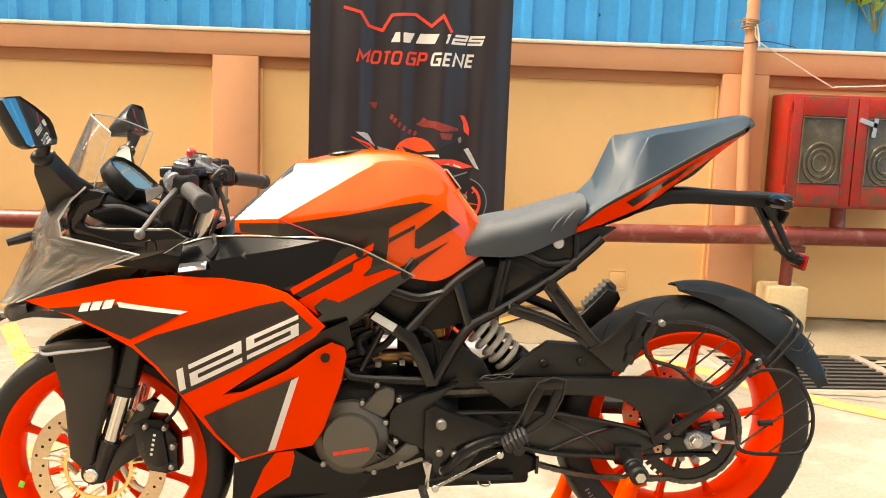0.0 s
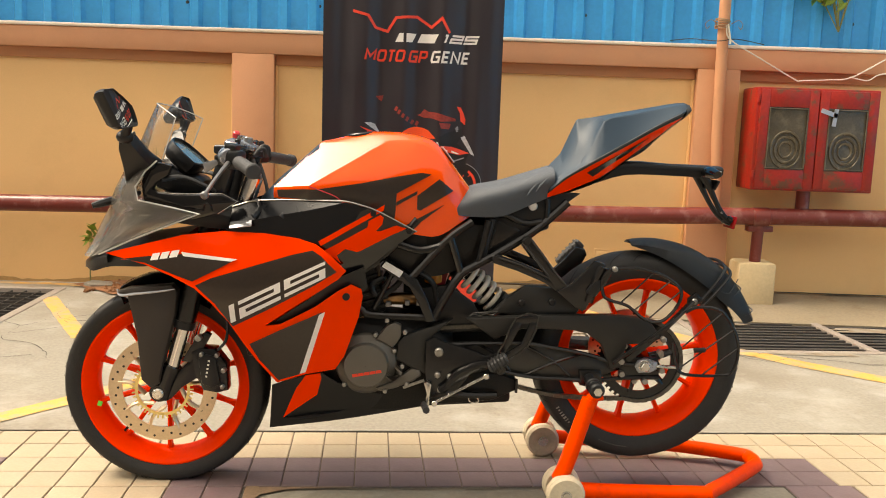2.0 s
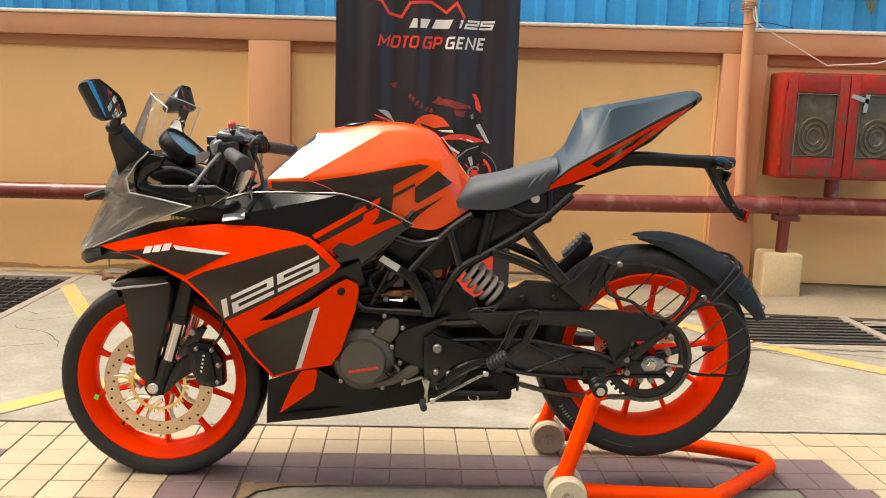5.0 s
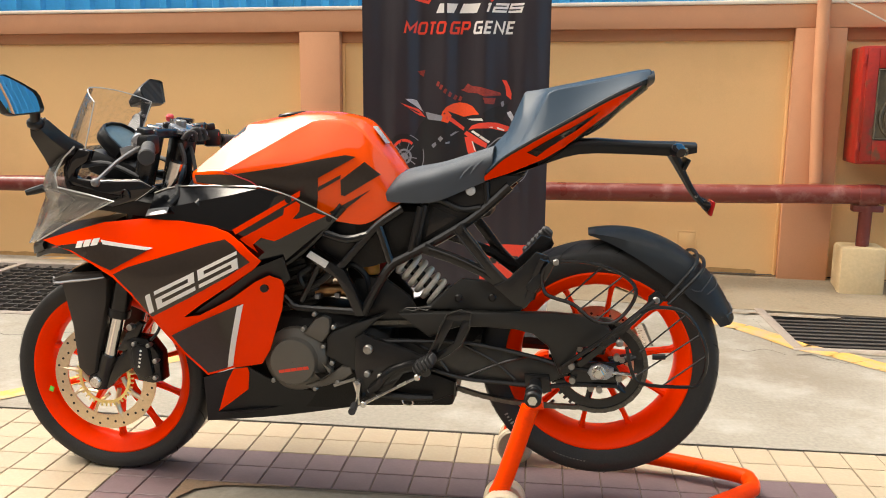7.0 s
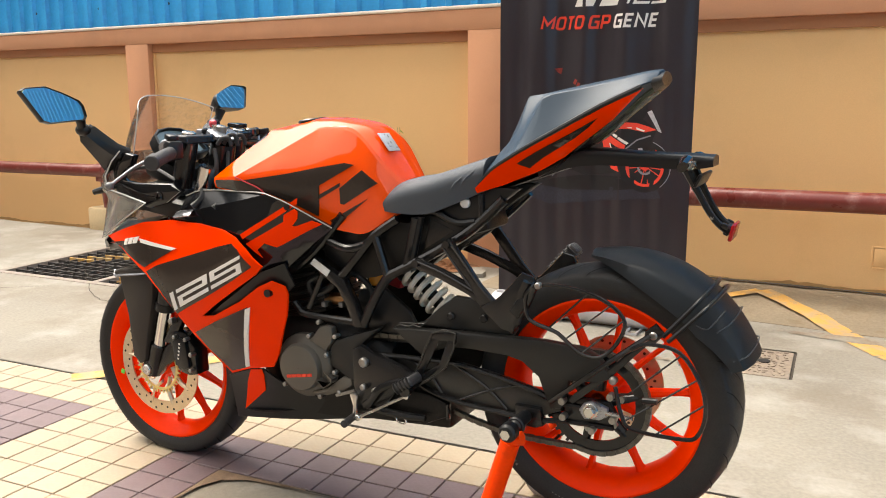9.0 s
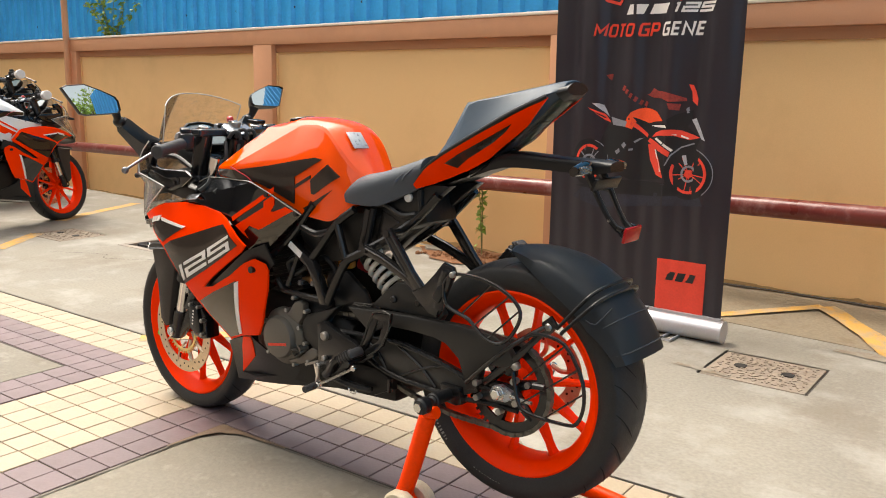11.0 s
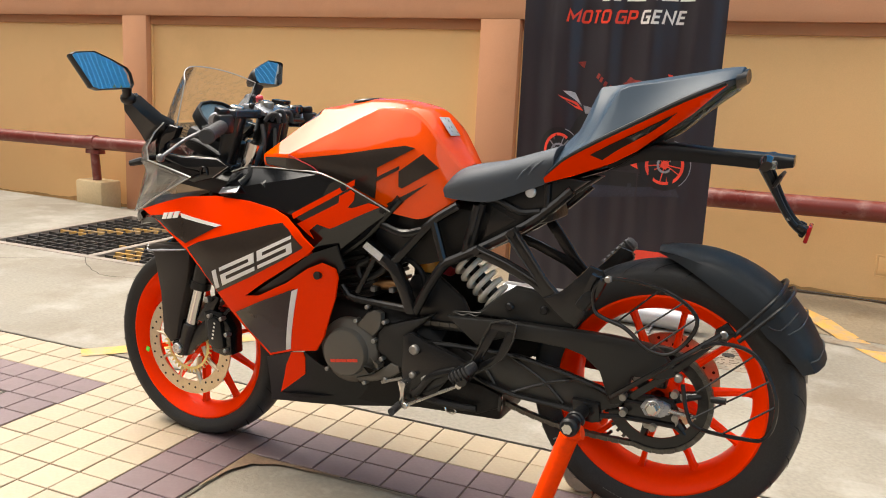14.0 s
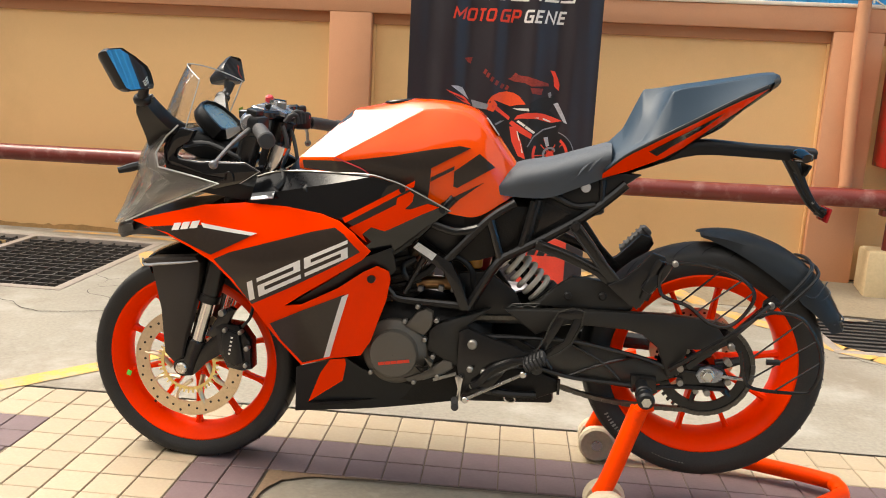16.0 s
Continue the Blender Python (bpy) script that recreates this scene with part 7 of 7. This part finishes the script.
    # shock absorber
    shock = part("shock_absorber", rod((.79, -.01, .668), (.955, -.01, .510), .016, n=12), BLACK_METAL, bike)
    coil = []
    p0, p1 = Vector((.826, -.010, .634)), Vector((.918, -.010, .546))
    ax = (p1 - p0).normalized()
    e1 = ax.cross(Vector((0, 1, 0))).normalized()
    e2 = ax.cross(e1)
    for k in range(5 * 16 + 9):
        a = 6.2832 * k / 16
        coil.append(p0 + (p1 - p0) * (k / 88) + (e1 * math.cos(a) + e2 * math.sin(a)) * .034)
    part("coil_spring", tube(coil, .0072, 8, 1), SPRING, shock, "cream painted coil spring")
    part("spring_seat", rod(p1, p1 + ax * .03, .042, n=18, bevel=.004), BLACK, shock)
    part("spring_collar", rod(p0 - ax * .02, p0, .040, n=18, bevel=.004), BLACK, shock)
    part("mud_flap", slab([(.700, .560), (.712, .590), (.783, .600), (.853, .552), (.880, .505), (.90, .47), (.74, .46), (.735, .505)], -.080, -.062, .005), BLACK, bike)
    part("brake_fluid_pot", rod((.740, -.035, .598), (.740, -.035, .628), .025, n=16, bevel=.003), AMBER, bike, "amber brake fluid reservoir")
    part("pot_lid", rod((.740, -.035, .626), (.740, -.035, .645), .028, n=16, bevel=.003), BLACK, bike)
    part("red_canister", box((.05, .04, .08), pose(.762, .03, .62, 0, 15, 0), .01), RED, bike)

    # rear mudguard
    rows = []
    fm = bmesh.new()
    for k in range(25):
        f = k / 24
        a = radians(96 - 74 * f)
        r = .331 + .018 * math.sin(min(1, f * 1.25) * 1.57)
        skirt = .006 + .062 * math.sin(min(1, f * 1.7) * 1.57) - .030 * max(0, f - .75) * 4
        wv = .030 + .066 * math.sin(min(1, .12 + f * 2.2) * 1.57)
        row = []
        for v, dr in ((-1.0, -skirt), (-1.0, -skirt * .35), (-.86, -.006), (-.5, .004), (0, .007), (.5, .004), (.86, -.006), (1.0, -skirt * .35), (1.0, -skirt)):
            row.append(fm.verts.new((RC[0] + (r + dr) * math.cos(a), v * wv, RC[1] + (r + dr) * math.sin(a))))
        rows.append(row)
    skin(fm, rows, False)
    bmesh.ops.solidify(fm, geom=fm.faces[:], thickness=.004)
    fender = part("rear_mudguard", fm, FENDER, bike, "satin black tyre hugger mudguard", smooth=50)
    for aa in (radians(50.5), radians(47.0)):
        band = [(RC[0] + r * math.cos(aa), v, RC[1] + r * math.sin(aa)) for v, r in ((-.118, .235), (-.112, .290), (-.104, .332), (-.085, .353), (-.045, .363), (0, .366), (.045, .363), (.085, .353), (.104, .332), (.112, .290))]
        part("mudguard_stay", tube(band, .0046, 8, 3), BLACK, fender, "black double tubular stay over the mudguard")
    part("stay_bracket", slab(stroke([(1.288, .405), (1.38, .488), (1.466, .582)], .016), -.122, -.113, .002), BLACK_METAL, fender)
    part("stay_plate", slab([(1.448, .588), (1.470, .606), (1.490, .585), (1.468, .560), (1.446, .566)], -.124, -.113, .003), BLACK_METAL, fender)
    part("stay_bolt", rod((1.466, -.105, .578), (1.466, -.128, .580), .009, n=10, bevel=.003), BOLT, fender)
    part("stay_bolt", rod((1.385, -.115, .470), (1.385, -.135, .470), .009, n=10, bevel=.003), BOLT, fender)
    for aa, dz in ((38, 0), (26, 1)):
        g = [(RC[0] + (.3515 + dr) * math.cos(radians(aa)), v, RC[1] + (.3515 + dr) * math.sin(radians(aa))) for v, dr in ((-.096, -.030), (-.085, -.004), (-.05, .003), (0, .006), (.05, .003), (.085, -.004), (.096, -.030))]
        part("moulded_rib", tube(g, .0018, 5, 4), FENDER, fender)
    part("moulded_rib", tube([(1.548, -.103, .607), (1.572, -.101, .602), (1.600, -.083, .640)], .0016, 5, 2), FENDER, fender)

    # wheel-side guard of bent rod
    lady = part("wheel_guard", tube([(a_, -.162, z) for a_, z in ((1.20, .60), (1.195, .645), (1.225, .672), (1.308, .672), (1.38, .648), (1.415, .612), (1.40, .565), (1.364, .530), (1.318, .534), (1.27, .570), (1.22, .585))], .0045, 8, 4, True), BLACK_METAL, bike, "black bent-rod side wheel guard")
    part("guard_loop", tube([(a_, -.162, z) for a_, z in ((1.43, .556), (1.465, .572), (1.53, .562), (1.575, .50), (1.586, .44), (1.572, .392), (1.54, .380), (1.44, .382), (1.415, .41), (1.40, .47))], .0045, 8, 4), BLACK_METAL, lady)
    for p, q in (((1.245, .575), (1.335, .665)), ((1.285, .557), (1.385, .645)), ((1.325, .533), (1.412, .615)), ((1.43, .46), (1.535, .560)), ((1.425, .40), (1.572, .515)), ((1.49, .382), (1.583, .46))):
        part("guard_bar", tube([(p[0], -.162, p[1]), (q[0], -.162, q[1])], .0022, 6, 1), BLACK_METAL, lady)
    part("guard_strut", tube([(1.245, -.13, .40), (1.33, -.16, .475), (1.40, -.165, .535), (1.46, -.13, .580)], .006, 8, 3), BLACK_METAL, lady)
    part("guard_bracket", tube([(1.175, -.145, .595), (1.20, -.155, .635), (1.215, -.162, .668)], .009, 8, 3), BLACK_METAL, lady)
    part("guard_bolt", rod((1.226, -.160, .672), (1.226, -.176, .672), .0075, n=10, bevel=.002), BOLT, lady)
    part("rubber_plug", rod((1.46, -.168, .452), (1.49, -.168, .454), .007, n=10), BLACK, lady)

    # windscreen, dash and cockpit
    rows = []
    sc = bmesh.new()
    prof = [(.650, -.236, (-.172, .095)), (.70, -.206, (-.066, .142)), (.745, -.184, (.040, .182)), (.781, -.164, (.126, .212)), (.795, -.156, (.055, .206)), (.810, -.150, (-.034, .195)), (.844, -.134, (-.041, .192)), (.885, -.114, (-.016, .189)), (.913, -.096, (.013, .185))]
    n = 14
    for z, u0, (ue, ve) in [tuple(x) for x in prof]:
        row = []
        for k in range(-n, n + 1):
            t = k / n
            ang = t * 1.40
            v = math.copysign(ve * (abs(math.sin(ang)) / math.sin(1.40)) ** 0.78, t)
            f = (1 - math.cos(ang)) / (1 - math.cos(1.40))
            row.append(sc.verts.new((u0 + (ue - u0) * f, v, z + .012 * f * f)))
        rows.append(row)
    skin(sc, rows, False)
    bmesh.ops.solidify(sc, geom=sc.faces[:], thickness=.003)
    screen = part("windscreen", sc, SMOKE, bike, "smoked lower screen", smooth=60)
    rows = []
    sc = bmesh.new()
    screen_edge = []
    for k in range(15):   # rounded front, edges folded back
        h = k / 14
        ue, ve, ze = .009 + .042 * h, .134 + .013 * h, .918 + .118 * h
        uc, zc = -.095 + .058 * h, .920 + .154 * h
        row = []
        for j in range(-n, n + 1):
            t = j / n
            f = abs(t) ** (2.3 - .75 * h * h)
            bend = 1.35 - .60 * h * h
            row.append(sc.verts.new((uc + (ue - uc) * f, ve * math.sin(t * bend) / math.sin(bend), zc + (ze - zc) * abs(t) ** 2.1)))
        rows.append(row)
        screen_edge.append(tuple(row[0].co))
    screen_edge += [tuple(v.co) for v in rows[-1][1:]] + [tuple(r[-1].co) for r in rows[-2::-1]]
    skin(sc, rows, False)
    bmesh.ops.solidify(sc, geom=sc.faces[:], thickness=.003)
    if covers:
        bmesh.ops.delete(sc, geom=[f for f in sc.faces if f.calc_center_median().z > 0.97], context="FACES")
    top_screen = part("clear_screen", sc, SMOKE if covers else CLEAR, screen, "clear raised screen with a thick edge", smooth=18)
    if not covers:
        part("screen_edge", tube(screen_edge, .0017, 6, 1), SCREEN_EDGE, top_screen, "pale polished screen edge")
    for s in (-1, 1):
        part("screen_edge", tube([(-.172, s * .097, .662), (-.066, s * .144, .712), (.040, s * .184, .757), (.126, s * .214, .793), (.055, s * .208, .807), (-.034, s * .197, .822), (-.041, s * .194, .856), (-.016, s * .191, .897), (.013, s * .187, .925)], .0022, 6, 1), SCREEN_EDGE, screen, "pale polished screen edge")
        trim = part("cockpit_panel", slab([(.006, .922), (.050, .914), (.036, .886), (.004, .866), (-.002, .850), (.012, .842), (.06, .838), (.179, .842), (.216, .823), (.165, .79), (.10, .772), (-.02, .798), (-.030, .835), (-.032, .87), (-.014, .902)], s * .150, s * .176, .006), BLACK_GLOSS, bike, "glossy black cockpit side panel")
        # Edge highlight of the black panel, put in as a thin tube.
        part("trim_edge_glint", tube([(.010, s * .178, .8435), (.06, s * .178, .8395), (.179, s * .177, .8435), (.216, s * .176, .8245), (.166, s * .177, .791)], .0010, 6, 1), EDGE_GLINT, trim, "moulded edge highlight drawn as a metal line")
        part("hook", tube([(.128, s * .178, .796), (.130, s * .181, .812), (.139, s * .182, .818), (.148, s * .181, .812), (.150, s * .178, .797)], .0022, 6, 3), BLACK_METAL, trim)
        part("trim_rib", tube([(.018, s * .170, .876), (.07, s * .135, .880), (.15, s * .125, .846)], [.010, .008, .007], 8, 4, flat=.6), BLACK, trim)
    hood = bmesh.new()
    rings = []
    arch = [(y, z * 1.12) for y, z in ((.086, -.050), (.086, -.012), (.074, .018), (.046, .036), (0, .042), (-.046, .036), (-.074, .018), (-.086, -.012), (-.086, -.050), (-.045, -.058), (.045, -.058))]
    up_, out_ = Vector((-.74, 0, .67)), Vector((.67, 0, .74))
    for k, d in ((.78, -.034), (.97, -.024), (1.0, -.004), (.99, .010), (.90, .011), (.86, .002)):
        rings.append([hood.verts.new(Vector((.036, 0, .944)) + Vector((0, y * k, 0)) + up_ * (z * k) + out_ * d) for y, z in arch])
    skin(hood, rings, True)
    hood.faces.new(rings[0])
    hood.faces.new(rings[-1])
    dash = part("instrument_panel", hood, BLACK, bike, "black hooded instrument panel with a glazed display", smooth=50)
    lcd = bmesh.new()
    lcd_rim = [lcd.verts.new(Vector((.036, 0, .944)) + Vector((0, y * .84, 0)) + up_ * (z * .84) + out_ * .0035) for y, z in arch]
    lcd.faces.new(lcd_rim)
    part("display", lcd, LCD, dash, "blue-grey glazed display")
    part("dash_mount", box((.14, .12, .07), pose(.03, 0, .86, 0, 20, 0), .02), BLACK, bike)
    part("cockpit_floor", loft([(-.10, [(0, .80), (-.09, .79), (-.10, .74)]), (.02, [(0, .84), (-.13, .82), (-.14, .76)]), (.14, [(0, .82), (-.14, .80), (-.15, .75)]), (.24, [(0, .79), (-.12, .78), (-.13, .74)])], 3), BLACK, bike)
    for s in (-1, 1):
        part("front_indicator", tube([(-.115, s * .075, .818), (-.146, s * .104, .806), (-.178, s * .122, .796)], [.007, .011, .008], 8, 4), BLACK, bike, "black stalk indicator")
        if not covers:
            mirror(bike, s)
    return bike


HOUSE = {"rim": ORANGE_RIM, "fairing": ORANGE, "tank": ORANGE_TANK, "graphic": GRAPHITE, "flank": BLACK_GLOSS, "fairing_label": "orange fairing side panel with dark graphics", "tank_label": "orange fuel tank with dark graphics"}
OTHER = pose(-4.72, 3.42, 0, 0, 0, 287) @ Matrix.Rotation(radians(8), 4, "X")   # leaning on its side stand
PALE = {"rim": ORANGE_RIM, "fairing": ORANGE, "tank": WHITE_PAINT, "graphic": BLACK_GLOSS, "flank": WHITE_PAINT, "fairing_label": "orange fairing side panel", "tank_label": "white fuel tank", "number": False}
BIKE = pose(-0.34, 1.936, 0, 0, 0, 3.0)
motorcycle(BIKE, HOUSE, "orange and black sport motorcycle raised on a rear stand")
other = motorcycle(OTHER, PALE, "orange, black and white sport motorcycle parked by the wall", False, True)
pivot = Matrix.Translation((0.13, 0, 0))
for ob in other.children:   # its steering is turned to one side
    if ob.name.split(".")[0] in ("front_wheel", "fork_leg", "handlebar", "front_mudguard", "brake_caliper", "fork_yoke"):
        ob.matrix_basis = pivot @ Matrix.Rotation(radians(5), 4, "Z") @ pivot.inverted() @ ob.matrix_basis
row_bike = copy_thing(other, pose(-6.12, 3.82, 0, 0, 0, 287) @ Matrix.Rotation(radians(8), 4, "X") @ Matrix.Scale(1.16, 4))
tagged(row_bike, "white and orange sport motorcycle parked behind another one")

# ---- paddock stand ----
stand = place(thing("paddock_stand", label="orange tubular rear paddock stand with cream castors", category="paddock stand"), BIKE)
part("base_tube", tube([(1.100, -.190, .090), (1.125, -.190, .062), (1.20, -.187, .050), (1.50, -.172, .040), (1.545, -.155, .040), (1.73, .015, .040), (1.757, .055, .040), (1.758, .095, .040), (1.73, .130, .040), (1.50, .195, .045), (1.20, .215, .052), (1.125, .215, .065), (1.105, .215, .090)], .0215, 14, 4), ORANGE_STAND, stand, "bent orange tube")
for s, v in ((-1, -.195), (1, .215)):
    part("upright", tube([(1.100, v, .085), (1.120, v, .135), (1.175, v - .005 * s, .315)], .0225, 14, 4), ORANGE_STAND, stand, "orange upright arm")
    part("cradle", tube([(1.168, v, .300), (1.183, v, .322), (1.205, v, .330)], .016, 10, 3), ORANGE_STAND, stand)
    part("castor_axle", rod((1.115, v - .05, .055), (1.115, v + .06, .055), .010, n=10), STEEL, stand)
    for dv in (-.026, .042):
        c = part("castor", revolve([(.010, -.017), (.046, -.017), (.053, -.010), (.053, .010), (.046, .017), (.010, .017)], 1.115, .0535, 32, v + dv), WHEEL_CREAM, stand, "cream plastic castor")
        part("castor_hub", revolve([(.002, -.019), (.016, -.019), (.016, .019), (.002, .019)], 1.115, .0535, 18, v + dv), STEEL, c)

# ---- tiled paving ----
PITCH, GAP = 0.105, 0.004
bm = bmesh.new()
box((24, EDGE + 9.0, 0.05), Matrix.Translation((-2, (EDGE - 9.0) / 2, -0.0295)), bm=bm)
paving = place(part("floor", bm, JOINT), GRID)
tagged(paving, "cream and mauve paving tiles laid round concrete panels", "paving", kind="structure")
part("edge_joint", span((-14, EDGE - 0.004, -0.02), (10, EDGE + 0.007, -0.0035)), CRACK, paving)
PERIOD, SLAB_W, B_TOP = 2.565, 1.605, 0.022


def tile_mesh(name, sx, sy):
    bm = box((sx, sy, 0.010), Matrix.Translation((0, 0, -0.005)))
    bmesh.ops.bevel(bm, geom=[e for e in bm.edges if all(v.co.z > -0.001 for v in e.verts)], offset=0.0016, segments=1, affect="EDGES")
    me = bpy.data.meshes.new(name)
    bm.to_mesh(me)
    bm.free()
    return me


tiles = []
row_h = (EDGE - 0.004 - 0.235) / 2
for k in range(-60, 62):
    a = k * PITCH + PITCH / 2 - 0.005
    for j in range(2):
        tiles.append((a, 0.235 + row_h * (j + 0.5), PITCH, row_h, 0))
    for j in range(2):
        b = B_TOP + 0.1065 * (j + 0.5)
        phase = (a + 0.23) % PERIOD
        dark = phase < 2 * PITCH + SLAB_W + 2 * PITCH + 0.003
        tiles.append((a, b, PITCH, 0.1065, 1 if dark else 0))
for n in range(-4, 3):
    left = n * PERIOD
    for i in range(2):
        for j in range(16):
            b = B_TOP - PITCH * (j + 0.5)
            tiles.append((left - 0.005 - PITCH * (i + 0.5), b, PITCH, PITCH, 1))
            tiles.append((left + SLAB_W + PITCH * (i + 0.5), b, PITCH, PITCH, 1))
    for i in range(5):
        for j in range(16):
            tiles.append((left - 0.005 - PITCH * (i + 2.5) - 0.002, B_TOP - PITCH * (j + 0.5), PITCH, PITCH, 0))
    part("slab", span((left + 0.002, B_TOP - 16 * PITCH, -0.02), (left + SLAB_W - 0.008, B_TOP - 0.010, -0.001), 0.002), SLAB, paving, "stained grey concrete panel")
    part("panel_joint", span((left - 0.005, B_TOP - 16 * PITCH, -0.02), (left + SLAB_W, B_TOP, -0.0035)), CRACK, paving)
for axis, length, lift in (("a", 1.5, 0.0012), ("b", 0.9, 0.0030), ("a", 0.30, 0.0048), ("b", 0.22, 0.0066)):
    bm = bmesh.new()
    edge_, inner = [], []
    wide = 0.05 if length < 0.5 else 0.014
    for k in range(61):
        p = 0.004 + length * k / 60
        w = 0.003 + wide * max(0.0, 0.55 + noise.noise(Vector((p * 9, wide * 90, 4)))) * (1 - 0.9 * k / 60)
        for row, q in ((edge_, 0.004), (inner, 0.004 + w)):
            row.append(bm.verts.new((p, B_TOP - 0.010 - q, lift) if axis == "a" else (q + 0.002, B_TOP - 0.010 - p, lift)))
    skin(bm, [edge_, inner], False)
    part("damp_stain", bm, DAMP if length > 0.5 else RUST, paving, "dark damp stain along the panel's edge")
tiles.sort(key=lambda q: (q[0] - 0.1) ** 2 + (q[1] + 0.1) ** 2)
shared = {}
rng = random.Random(5)
rest = {0: bmesh.new(), 1: bmesh.new()}
for i, (a, b, w, h, dark) in enumerate(tiles):
    if i < 300:
        key = (round(w, 3), round(h, 3), dark)
        if key not in shared:
            shared[key] = tile_mesh("tile", w - GAP, h - GAP)
            shared[key].materials.append(TILE_DARK if dark else TILE_LIGHT)
        t = new("tile", shared[key])
        t.parent = paving
        t.location = (a, b, rng.uniform(-0.0008, 0.0004))
    elif abs(a) < 5 and b > -1.7:
        box((w - GAP, h - GAP, 0.010), Matrix.Translation((a, b, -0.005 + rng.uniform(-0.0008, 0.0004))), bm=rest[dark])
tagged(part("tiles", rest[0], TILE_LIGHT, paving), "cream paving tiles", kind="stuff")
tagged(part("tiles", rest[1], TILE_DARK, paving), "mauve paving tiles", kind="stuff")
